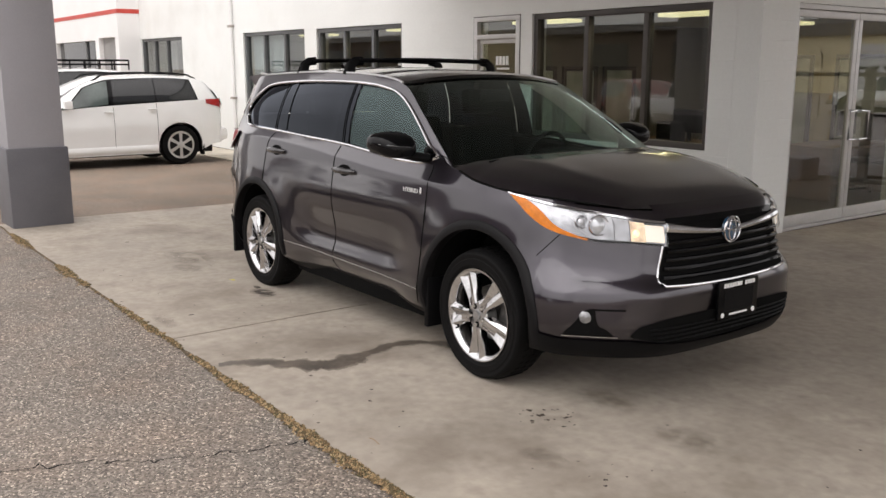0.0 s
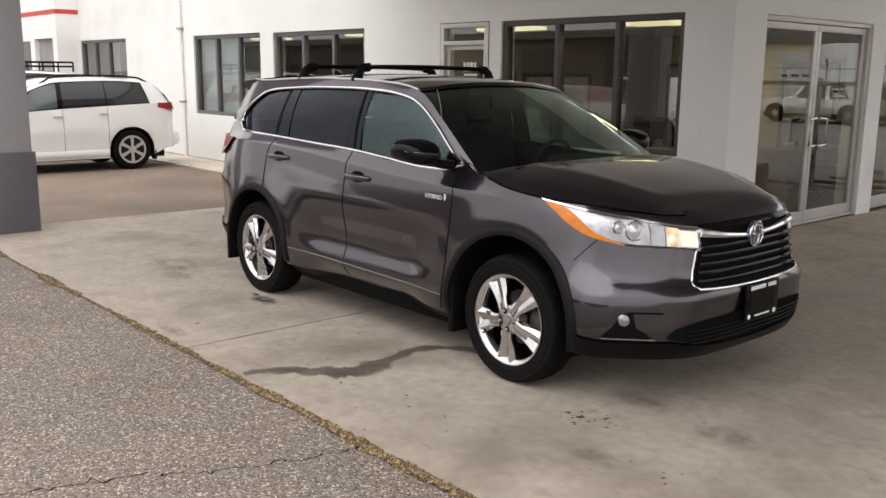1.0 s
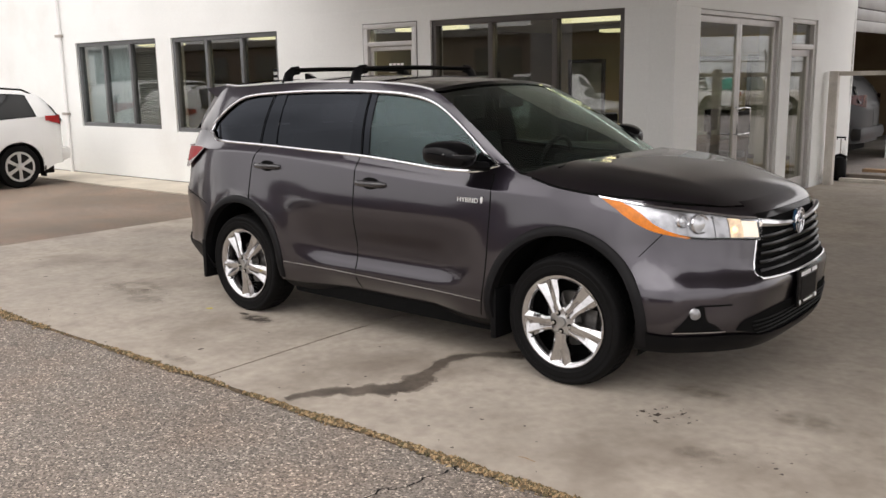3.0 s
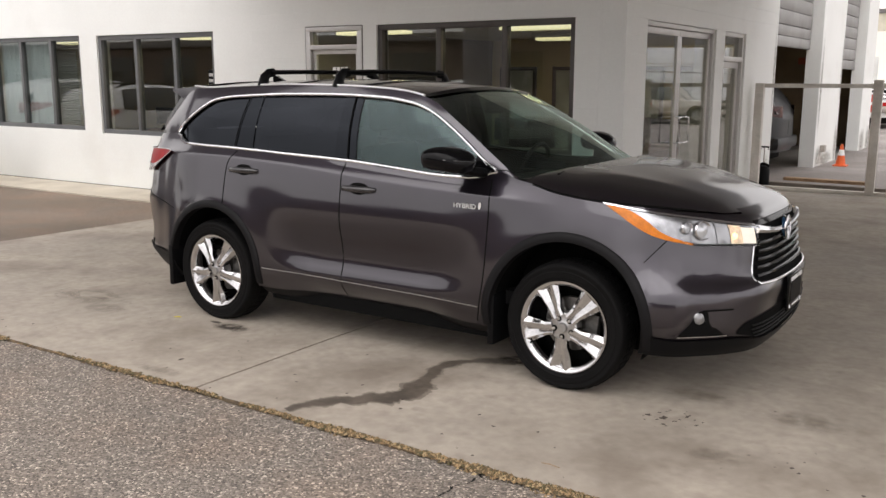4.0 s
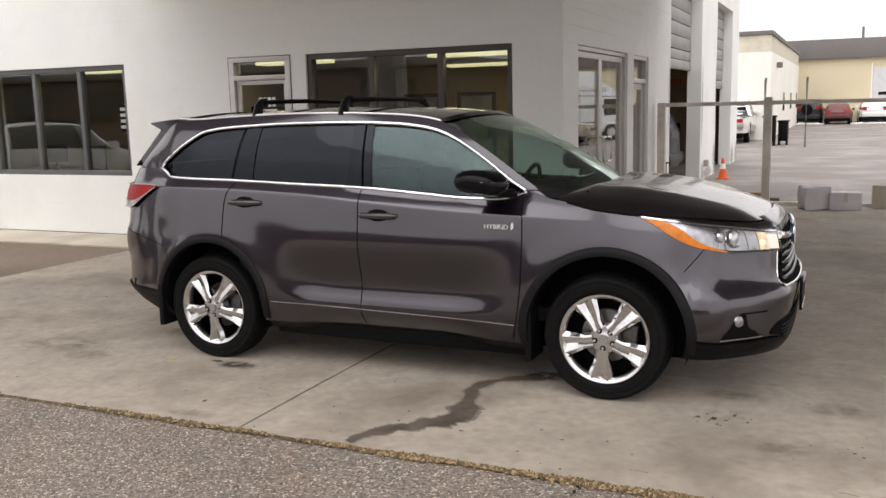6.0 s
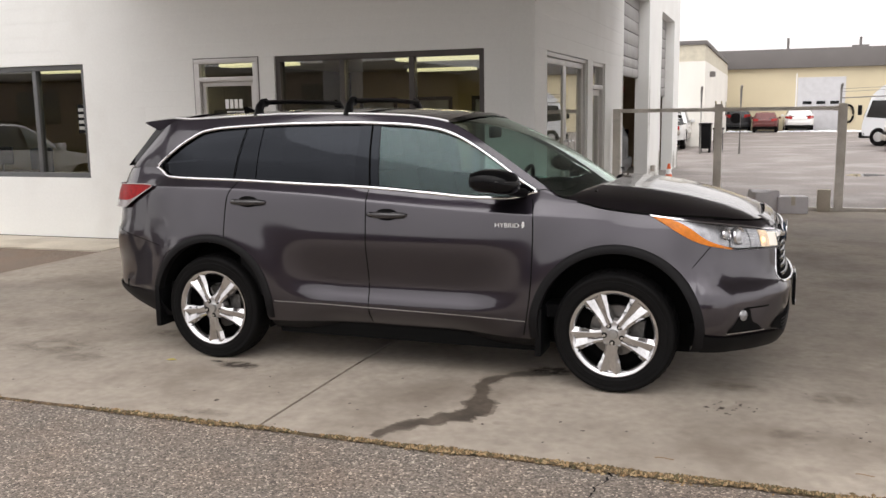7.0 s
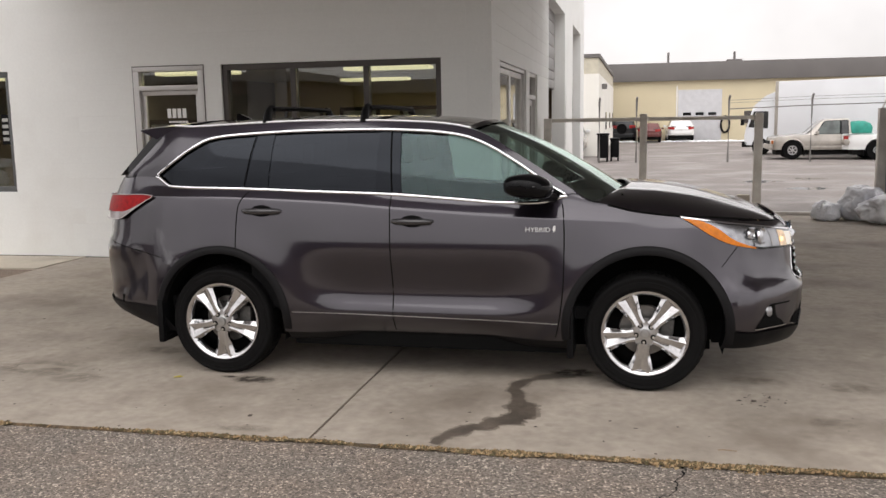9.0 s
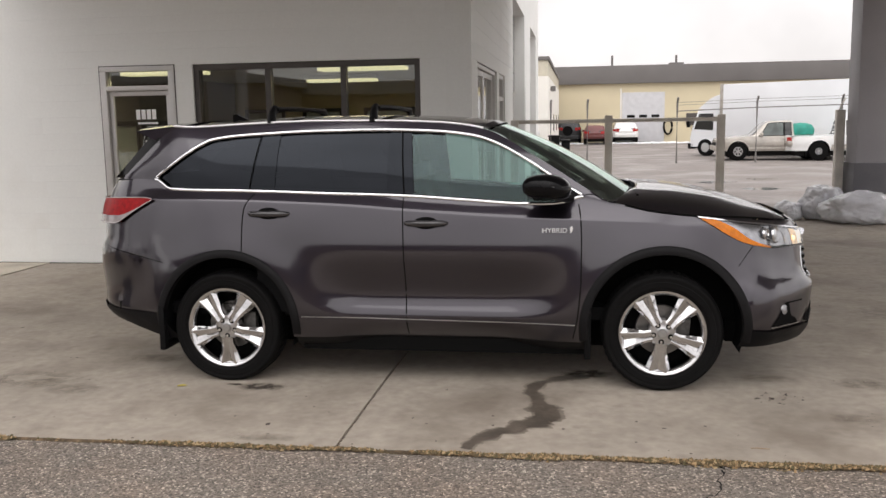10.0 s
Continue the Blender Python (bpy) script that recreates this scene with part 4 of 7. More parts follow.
    mesh("fog_strip", *lattice(pick(skin(32.8, 52, lambda q: 0.4045, lambda q: 0.4085, 0.009, 14, 2))), SILVER, pocket, "thin bright strip")
    mesh("pocket_brow", *lattice(pick(skin(39.8, 53, lambda q: 0.54, lambda q: 0.549, 0.003, 10, 1))), LINER, pocket)

# grille: dark field, bars, chrome wing and frame
GW_TOP, GW_LOW = 0.43, 0.52
G_TOP, G_LOW = 0.985, 0.658


def grille_pt(t, k, off):
    """t across from -1 to 1, k up from 0 to 1."""
    z = lerp(G_LOW, G_TOP, k) - 0.01 * (1 - t * t) * (1 - k)
    v = lerp(GW_LOW, GW_TOP, k) * abs(t)
    x, vv = ring(q_of(v, z), z)
    return at(x + off, math.copysign(v, t), z)


rows = [[grille_pt(t, k, 0.003) for t in steps(-1, 1, 32)] for k in steps(0, 1, 8)]
grille = mesh("grille", *lattice(rows), LINER, car, "black bar grille in a chrome frame")
for k in (0.12, 0.25, 0.38, 0.51, 0.64):
    bm = tube(bmesh.new(), [grille_pt(t, k, 0.008) for t in steps(-0.97, 0.97, 30)], 0.013, 8, flat=1.0)
    part("grille_bar", bm, GLOSS_BLACK, grille)
fr = [grille_pt(-1, k, -0.006) for k in steps(0.75, 0.06, 8)] + [grille_pt(t, 0, 0.008 - 0.014 * t * t) for t in steps(-0.95, 0.95, 30)] + [grille_pt(1, k, -0.006) for k in steps(0.06, 0.75, 8)]
part("grille_frame", tube(bmesh.new(), fr, 0.009, 8), CHROME, grille, "chrome frame")
part("grille_wing", tube(bmesh.new(), [grille_pt(t, 0.86 - 0.12 * (1 - abs(t) ** 1.5), 0.018) for t in steps(-1.03, 1.03, 32)], lambda k: 0.013 + 0.011 * abs(2 * k - 1) ** 1.5, 8), CHROME, grille, "chrome wing bar")
x = ring(90, 0.9)[0]
em = part("badge_plate", lathe(bmesh.new(), [(0.0, 0.014), (0.056, 0.012), (0.066, 0.0)], 32, pose(*at(x + 0.02, 0, 0.9), 0, 84, 0)), surf("blue_black_badge", (0.015, 0.05, 0.1), 0.15, coat=1.0), grille, "dark blue round badge")
for rx, rz, dz in ((0.066, 0.067, 0.0), (0.028, 0.058, 0.0), (0.055, 0.024, 0.022)):
    pts = [at(x + 0.037, rx * math.cos(t), 0.9 + dz + rz * math.sin(t)) for t in [2 * math.pi * i / 28 for i in range(28)]]
    part("badge_ring", tube(bmesh.new(), pts, 0.0045, 6, True), CHROME, em)

# the bonnet's front edge and the gloss trim under it
rows = skin(Q_IN - 3, 89.9, lambda q: 0.984, lambda q: 1.045, 0.005, 20, 5)
mesh("bonnet_edge", *lattice(near(rows) + mirror(rows)[::-1]), PAINT, car)
rows = skin(Q_IN, 89.9, lambda q: 0.955, lambda q: 0.983, 0.009, 20, 3)
mesh("grille_top_trim", *lattice(near(rows) + mirror(rows)[::-1]), GLOSS_BLACK, grille)

# lower intake, lip and dealer plate
rows = skin(57.5, 89.9, spline((57.5, 0.406), (66, 0.385), (78, 0.355), (90, 0.345)), spline((57.5, 0.416), (61.5, 0.46), (68, 0.48), (75, 0.494), (90, 0.505)), 0.004, 26, 4)
intake = mesh("lower_intake", *lattice(near(rows) + mirror(rows)[::-1]), LINER, car, "black lower intake mesh")
for z in (0.375, 0.398, 0.421, 0.444):
    pts = [skin(q, q, lambda a: z, lambda a: z, 0.008, 1, 1)[0][0] for q in steps(66 + 60 * abs(z - 0.43), 89.4, 14)]
    part("intake_bar", tube(bmesh.new(), [at(*p) for p in pts] + [at(a, -b, c) for a, b, c in pts[::-1]], 0.004, 6), BLACK_PLASTIC, intake)
LIP_BLACK = surf("satin_lip_black", (0.004, 0.004, 0.0045), 0.4, spec=0.12, vary=0.08, scale=6)
rows = skin(q_at(3.23, 0.3), 89.9, lambda q: BOT(ring(q, 0.3)[0]) + 0.006, spline((20, 0.455), (22.3, 0.45), (25.3, 0.4), (28, 0.392), (34.4, 0.386), (56, 0.386), (75, 0.356), (90, 0.338)), 0.012, 36, 5)
mesh("front_lip", *lattice(near(rows) + mirror(rows)[::-1]), LIP_BLACK, car, "black lower bumper lip")
x = ring(90, 0.55)[0] + 0.012
plate = part("plate_holder", box(bmesh.new(), x, x + 0.018, CY - 0.165, CY + 0.165, 0.445, 0.645, 0.006), GLOSS_BLACK, car, "black dealer plate frame")
for i in range(12):
    if i != 7:
        part("lettering_bar", box(bmesh.new(), x + 0.017, x + 0.021, CY - 0.13 + i * 0.022, CY - 0.114 + i * 0.022, 0.612, 0.634), TEXT_WHITE, plate)
for i in range(9):
    part("lettering_bar", box(bmesh.new(), x + 0.017, x + 0.021, CY - 0.075 + i * 0.017, CY - 0.062 + i * 0.017, 0.462, 0.472), TEXT_WHITE, plate)
for s in (-0.13, 0.13):
    bm = lathe(bmesh.new(), [(0.0, 0.004), (0.012, 0.003), (0.014, 0)], 16, pose(x + 0.018, CY + s, 0.467, 0, 90, 0))
    part("plate_screw", bm, TEXT_WHITE, plate)
bm = bmesh.new()
box(bm, x + 0.0185, x + 0.0195, CY - 0.12, CY + 0.12, 0.485, 0.6)
part("plate_recess", bm, BLACK_PLASTIC, plate)

# wheel arch mouldings, sills, mud flaps
for nm, (xc, zc, r) in (("rear", RA), ("front", FA)):
    lo = -0.1 if nm == "rear" else -0.15
    rows = []
    for t in steps(lo, math.pi - lo, 48):
        r_ = []
        for k, off in ((1.0, -0.05), (1.0, 0.004), (1.006, 0.012), (1.04, 0.014), (1.1, 0.013), (1.12, 0.003)):
            x, z = xc - r * k * math.cos(t), max(zc + r * k * math.sin(t), 0.285)
            v = ring(q_at(x, z), z)[1]
            r_.append((x, v + off, z))
        rows.append(r_)
    both("arch_moulding", rows, CLADDING, car, "charcoal plastic wheel arch moulding", smooth=50)
    rows = [[(xc - (r + 0.005) * math.cos(t), v, max(zc + (r + 0.005) * math.sin(t), 0.2)) for v in (0.93, 0.62)] for t in steps(-0.3, math.pi + 0.3, 30)]
    both("wheel_well", rows, LINER, car)
    rows = [[(xc - k * r * math.cos(t), 0.62, max(zc + k * r * math.sin(t), 0.15)) for k in (0.0, 1.01)] for t in steps(-0.3, math.pi + 0.3, 30)]
    both("well_wall", rows, LINER, car)
rows = []
for x in steps(RA[0] + RA[2] + 0.01, FA[0] - FA[2] - 0.01, 30):
    rows.append([(x, half(x, z) + o, z) for z, o in ((0.205, -0.16), (0.212, -0.1), (0.24, -0.04), (0.275, -0.012), (0.31, 0.002), (0.318, -0.006))])
both("sill", rows, CLADDING, car, "charcoal sill")
rows = [[(x, ring(q_at(x, z), z)[1] + o, z) for z, o in ((lerp(0.446, 0.418, (x - 0.51) / 1.75) + d, o) for d, o in ((-0.003, 0.0), (-0.0015, 0.002), (0.0015, 0.002), (0.003, 0.0)))] for x in steps(0.53, 2.262, 40)]
both("door_moulding_line", rows, SILVER, car, "thin bright moulding line")
for xf, z0 in ((RA[0] - RA[2] - 0.01, 0.2), (FA[0] - FA[2] - 0.0, 0.2)):
    for s in (1, -1):
        bm = box(bmesh.new(), xf - 0.02, xf + 0.02, CY - s * 0.965, CY - s * 0.72, z0, 0.5, 0.008)
        part("mud_flap", bm, BLACK_PLASTIC, car)
# rear bumper cladding
rows = []
for q in steps(q_at(-0.42, 0.4), -89.9, 20):
    x = ring(q, 0.4)[0]
    rows.append([(lambda p: (p[0] - 0.006 * (q < -40), p[1] + 0.01, z))(ring(q, z)) for z in steps(BOT(x) - 0.03, lerp(0.47, 0.44, (q + 90) / 90), 4)])
both("rear_lip", rows, CLADDING, car)
boxed("undertray", 3.2, 3.48, CY - 0.66, CY + 0.66, 0.26, 0.4, LINER, car)
boxed("underbody", -0.6, 3.2, CY - 0.55, CY + 0.55, 0.19, 0.42, LINER, car)
boxed("floor_pan", RA[0] + 0.47, FA[0] - 0.47, CY - 0.86, CY + 0.86, 0.2, 0.4, LINER, car, "", 0.03)

# panel gaps
def gap(pts, r=0.0045):
    for s in (1, -1):
        part("panel_gap", tube(bmesh.new(), [at(x, s * v, z) for x, v, z in pts], r, 6), LINER, car)


def flank(x, z):
    return (x, ring(q_at(x, z), z)[1] - 0.001, z)


gap([flank(lerp(1.188, 1.212, (1.2 - z) / 0.85), z) for z in steps(1.195, 0.33, 24)])
FD = spline((0.33, 2.25), (0.45, 2.275), (0.7, 2.298), (0.95, 2.3), (1.1, 2.292), (1.16, 2.28))
gap([flank(FD(z), z) for z in steps(1.152, 0.33, 24)])
RD = spline((0.79, 0.16), (0.85, 0.137), (1.0, 0.138), (1.13, 0.148), (1.19, 0.18), (1.23, 0.215))
gap([flank(RD(z), z) for z in steps(1.226, 0.84, 20)])
gap([(lambda p: (p[0], p[1] + 0.003, p[2] + 0.003))(flank(x, BELT(x) - 0.004)) for x in steps(2.56, 3.42, 30)], 0.0065)
gap([flank(lerp(3.23, 3.33, k), lerp(0.78, 0.905, k)) for k in steps(0, 1, 8)], 0.003)
gap([flank(lerp(-0.9, -0.42, k), lerp(0.87, 0.78, k)) for k in steps(0, 1, 10)], 0.003)
gap([house(lerp(0.165, 0.235, k), k * 0.88, -0.001) for k in steps(0, 1, 10)], 0.004)
gap([house(lerp(1.19, 1.165, k), k * 0.88, -0.001) for k in steps(0, 1, 10)], 0.004)

gap([house(lerp(2.31, 2.4, k), lerp(0.1, 0.9, k), -0.001) for k in steps(0, 1, 6)], 0.003)

# handles, mirrors, badge
HANDLE = surf("dark_handle_paint", (0.02, 0.018, 0.02), 0.25, spec=0.6, coat=0.6, vary=0.02)
for x, z in ((0.316, 1.106), (1.34, 1.046)):
    for s in (1, -1):
        v = flank(x, z)[1]
        # Black ellipsoid stands in for the shade in the handle recess.
        bm = bmesh.new()
        bmesh.ops.create_uvsphere(bm, u_segments=20, v_segments=10, radius=1, matrix=Matrix.LocRotScale(at(x, s * (v + 0.001), z - 0.007), None, (0.082, 0.0125, 0.042)))
        part("handle_cup", bm, LINER, car)
        bm = tube(bmesh.new(), [at(x + d, s * (v + o), z - 0.004) for d, o in ((-0.135, 0.0), (-0.11, 0.02), (-0.05, 0.034), (0.05, 0.034), (0.11, 0.02), (0.135, 0.0))], lambda k: 0.0195 - 0.01 * abs(2 * k - 1) ** 3, 10, flat=1.1)
        part("door_handle", bm, HANDLE, car, "gloss black door handle")
for s in (1, -1):
    bm = bmesh.new()
    bmesh.ops.create_uvsphere(bm, u_segments=28, v_segments=16, radius=1)
    for p in bm.verts:
        x, y, z = p.co
        p.co = Vector((0.14 * math.copysign(abs(x) ** 0.7, x) + 0.03 * y, 0.115 * math.copysign(abs(y) ** 0.75, y), 0.071 * math.copysign(abs(z) ** 0.75, z) - 0.028 * max(0, x)))
    bmesh.ops.transform(bm, matrix=Matrix.Translation(at(2.095, s * 1.045, 1.275)) @ Matrix.Scale(s, 4, (0, 1, 0)), verts=bm.verts)
    mir = part("door_mirror", bm, GLOSS_BLACK, car, "gloss black door mirror")
    part("mirror_strip", tube(bmesh.new(), [at(2.238, s * 1.0, 1.262), at(2.236, s * 1.06, 1.268), at(2.2, s * 1.12, 1.274), at(2.13, s * 1.155, 1.278)], 0.003, 6), FIN, mir, "thin indicator strip")
    bm = tube(bmesh.new(), [at(2.14, s * 1.0, 1.22), at(2.19, s * 0.93, 1.2), at(2.22, s * 0.86, 1.19)], 0.042, 10, flat=0.7)
    part("mirror_foot", bm, BLACK_PLASTIC, mir)

# cross bars on the roof and the side strips
for x in (0.27, 0.96):
    bar = part("cross_bar", tube(bmesh.new(), [at(x, v, 1.776 - 0.01 * (v / 0.62) ** 2) for v in steps(-0.58, 0.58, 12)], 0.034, 10, flat=0.5, up=(0, 0, 1)), BLACK_PLASTIC, car, "black aerodynamic cross bar")
    for s in (1, -1):
        bm = tube(bmesh.new(), [at(x, s * 0.54, 1.768), at(x, s * 0.6, 1.762), at(x, s * 0.635, 1.735), at(x, s * 0.655, 1.665)], lambda k: 0.03 + 0.022 * k ** 2, 10, flat=0.6, up=(1, 0, 0))
        part("bar_foot", bm, BLACK_PLASTIC, bar)
pts = [(x, RAIL_V(x) - 0.006, RAIL_Z(x) + 0.004 + 0.02 * max(0.0, (-0.25 - x) / 0.15) ** 1.5) for x in steps(-0.4, 1.68, 60)]
for s in (1, -1):
    part("roof_strip", tube(bmesh.new(), [at(x, s * v, z) for x, v, z in pts], 0.009, 8), SILVER, car, "silver roof strip")
# rear spoiler and fin
tops, lows = [], []
for k in steps(0, 1, 8):
    tops.append([at(lerp(-0.33, -0.74 + 0.07 * t * t, k), lerp(0.685, 0.672, k) * t, lerp(1.706, 1.69, k) - 0.037 * t * t - 0.012 * k * k) for t in steps(-1, 1, 20)])
    lows.append([(x, y, z - lerp(0.2, 0.008, k)) for x, y, z in tops[-1]])
rows = tops + lows[::-1]
verts, faces = lattice(rows)
n_row, n_all = len(rows[0]), len(rows)
for j in (0, n_row - 1):
    for i in range(n_all // 2 - 1):
        a, b = i * n_row + j, (n_all - 1 - i) * n_row + j
        faces.append((a, a + n_row, b - n_row, b))
mesh("spoiler", verts, faces, PAINT, car, smooth=30)
for s in (1, -1):
    rows = []
    for k in steps(0, 1, 14):
        x = lerp(-0.5, -0.86, k)
        a = Vector(at(*[c * (s if i == 1 else 1) for i, c in enumerate(house(x, 0.985, -0.002))]))
        gx, gv, gz = glass_edge(k)
        b = Vector(at(gx - 0.012, s * gv, gz))
        rows.append([a.lerp(b, u) for u in steps(0, 1, 3)])
    mesh("spoiler_side", *lattice(rows), GLOSS_BLACK, car, "gloss black panel beside the tailgate glass")
part("roof_fin", prism(bmesh.new(), [(0, 0), (0.16, 0), (0.03, 0.06), (0, 0.058)], 0.03, pose(-0.25, CY + 0.015, 1.69, 90, 0, 0)), GLOSS_BLACK, car)
# tail lamps
TL0, TL1 = q_at(-0.51, 1.15), -70
TT = spline((-70, 1.188), (-40, 1.196), (q_at(-0.56, 1.19), 1.203), (TL0, 1.196))
TB = spline((-70, 1.03), (q_at(-0.8, 1.035), 1.03), (q_at(-0.76, 1.04), 1.038), (q_at(-0.7, 1.07), 1.072), (q_at(-0.6, 1.13), 1.135), (TL0, 1.186))
for pick in (near, mirror):
    rows = []
    for q in steps(TL1, TL0, 20):
        rows.append([(lambda p: (p[0] - 0.022 * min(1, -q / 40), p[1] + 0.014, z))(ring(q, z)) for z in steps(TB(q), TT(q), 6)])
    tl = mesh("tail_lamp", *lattice(pick(rows)), LAMP_RED, car, "red and clear tail lamp")
    rows = []
    for q in steps(TL1, TL0, 20):
        rows.append([(lambda p: (p[0] - 0.026 * min(1, -q / 40), p[1] + 0.018, z))(ring(q, z)) for z in steps(TB(q), lerp(TB(q), TT(q), 0.3 if q < -32 else 0.3 * max(0.02, (TL0 - q) / (TL0 + 32))), 3)])
    edge = [(q, TT(q)) for q in steps(-62, TL0, 20)] + [(q, TB(q)) for q in steps(TL0, -62, 20)]
    pts = [(lambda p: (p[0] - 0.026 * min(1, -q / 40), p[1] + 0.018, z))(ring(q, z)) for q, z in edge]
    part("lamp_edge", tube(bmesh.new(), pick([pts])[0], 0.0035, 6), surf("clear_edge", (0.42, 0.38, 0.38), 0.3, coat=0.5), tl, "pale clear edge of the lens")
    mesh("clear_section", *lattice(pick(rows)), surf("clear_tail_lens", (0.32, 0.28, 0.28), 0.15, coat=1.0), tl, "clear lower lens")
# wipers and cowl
rows = [[at(lerp(2.45, 2.6, k) + 0.2 * (1 - t * t), 0.84 * t, lerp(1.168, 1.165, k) + 0.02 * (1 - t * t)) for t in steps(-1, 1, 16)] for k in steps(0, 1, 2)]
mesh("cowl", *lattice(rows), BLACK_PLASTIC, car)
for v0, v1 in ((0.74, 0.05), (0.0, -0.66)):
    pts = [at(2.62 + 0.05 * (1 - v0 * v0) - 0.02 * math.sin(3 * k), lerp(v0, v1, k), 1.196 + 0.02 * math.sin(math.pi * k)) for k in steps(0, 1, 10)]
    part("wiper", tube(bmesh.new(), pts, 0.008, 6), BLACK_PLASTIC, car)

# badge word on the front door
BADGE = surf("satin_badge", (0.8, 0.8, 0.8), 0.35, metal=0.2, vary=0.0)
cu = bpy.data.curves.new("badge_word", "FONT")
cu.body, cu.size, cu.extrude = "HYBRID", 0.052, 0.002
tx = new("badge_word", cu)
tx_me = bpy.data.meshes.new_from_object(tx.evaluated_get(bpy.context.evaluated_depsgraph_get()))
bpy.data.objects.remove(tx)
wx = max(v.co.x for v in tx_me.vertices)
for s in (1, -1):
    me = tx_me.copy()
    p = Vector(at(*flank(2.06 if s > 0 else 2.2, 0.985)))
    me.transform(pose(2.06 if s > 0 else 2.2, p.y - 0.004 if s > 0 else 2 * CY - p.y + 0.004, 0.985, 90, 0, 0 if s > 0 else 180) @ Matrix.Diagonal((0.155 / wx, 0.75, 1, 1)))
    finish("badge_word", me, BADGE, car, "chrome lettering that reads HYBRID", 30)
bm = prism(bmesh.new(), [(0, -0.02), (0.012, -0.004), (0.012, 0.022), (0, 0.024), (-0.006, 0.0)], 0.003, pose(2.235, flank(2.235, 1.0)[1] * -1 + CY - 0.002, 1.0, 90, 0, 0))
part("badge_leaf", bm, BADGE, car)

# wheels
ALLOY = surf("machined_alloy", (0.6, 0.595, 0.6), 0.13, metal=1.0, vary=0.05, scale=9)


DARK_STEEL = surf("dull_caliper_steel", (0.11, 0.105, 0.1), 0.5, metal=0.6, vary=0.2, scale=30)


def wheel(x, z, side):
    """A five-spoke alloy wheel with split spokes, on its tyre; its outer face looks along local -y."""
    turn = pose(0, 0, 0, 90, 0, 0)
    R = 0.367
    root = part("wheel", lathe(bmesh.new(), [(0.25, -0.04), (0.268, -0.024), (0.274, -0.017), (0.282, -0.0155), (0.286, -0.0115), (0.316, -0.0095), (0.319, -0.0125), (0.334, -0.0125), (0.338, -0.0105), (0.348, -0.0125), (0.356, -0.022), (0.364, -0.045), (R, -0.07), (R, -0.19), (0.361, -0.215), (0.35, -0.235), (0.3, -0.245), (0.25, -0.23)], 64, turn, True), TYRE, car, "black tyre with silver five-spoke rim")
    bm = bmesh.new()
    for i in range(48):
        a = 2 * math.pi * i / 48
        for o in (-0.085, -0.13, -0.175):
            box(bm, -0.012, 0.012, -0.016, 0.016, -0.004, 0.0045, 0, Matrix.Rotation(a, 4, "Y") @ pose(0, -o, R - 0.001, 0, 0, 25))
    part("tread", bm, TYRE, root)
    rim = part("rim", lathe(bmesh.new(), [(0.231, -0.05), (0.236, -0.034), (0.256, -0.015), (0.263, -0.0145), (0.267, -0.026), (0.25, -0.05), (0.24, -0.2), (0.222, -0.2), (0.227, -0.075)], 64, turn, True), ALLOY, root, "polished silver alloy rim")
    spoke = None
    for i in range(5):
        if spoke is None:
            secs = []
            for k in steps(0, 1, 18):
                r = lerp(0.064, 0.25, k)
                g = max(0.0, min(1.0, (k - 0.22) / 0.78))
                c = 0.023 + 0.026 * g                       # the two ridges part towards the rim
                w = 0.039 + 0.044 * g               # lower wings beside them, widest at the rim
                drop = 0.006 + 0.014 * min(1.0, g * 2.5)
                dip = 0.005 + 0.02 * g
                face = 0.009 + 0.011 * k * k + 0.007 * math.sin(math.pi * k)
                sec = [(-w, 0.055), (-w, drop + 0.006), (-w + 0.002, drop), (-c - 0.004, 0.001), (-c, 0.0), (-c + 0.003, 0.001), (-0.002, dip), (0.002, dip), (c - 0.003, 0.001), (c, 0.0), (c + 0.004, 0.001), (w - 0.002, drop), (w, drop + 0.006), (w, 0.055)]
                secs.append([(u, face + d, r) for u, d in sec])
            spoke = mesh("spoke", *lattice(secs, True), ALLOY, rim, smooth=22)
            ob = spoke
        else:
            ob = new("spoke", spoke.data)
            ob.parent = rim
        ob.matrix_basis = Matrix.Rotation(2 * math.pi * (i + 0.5) / 5, 4, "Y")
    part("hub_disc", lathe(bmesh.new(), [(0.0, -0.018), (0.03, -0.018), (0.036, -0.022), (0.076, -0.02), (0.082, -0.026), (0.084, -0.05), (0.084, -0.09)], 40, turn), SILVER, rim)
    part("hub_cap", lathe(bmesh.new(), [(0.0, -0.002), (0.026, -0.004), (0.03, -0.014)], 32, turn), surf("hub_cap_silver", (0.5, 0.5, 0.5), 0.3, metal=0.9), rim)
    for i in range(5):
        a = 2 * math.pi * (i + 0.5) / 5
        # Near-black disc in place of the shade inside the nut pocket.
        part("nut_well", lathe(bmesh.new(), [(0.0, -0.007), (0.0155, -0.007), (0.017, -0.0095), (0.017, -0.03)], 20, Matrix.Translation((0.055 * math.sin(a), 0.011, 0.055 * math.cos(a))) @ turn), LINER, rim)
        bm = lathe(bmesh.new(), [(0.0, 0.004), (0.008, 0.003), (0.0105, -0.03)], 6, Matrix.Translation((0.055 * math.sin(a), 0.008, 0.055 * math.cos(a))) @ turn)
        part("lug_nut", bm, GALV, rim)
    part("valve", lathe(bmesh.new(), [(0.0, 0.004), (0.0055, 0.003), (0.0065, -0.03)], 10, Matrix.Translation((-0.19, 0.028, -0.142)) @ turn), LINER, rim, "black tyre valve")
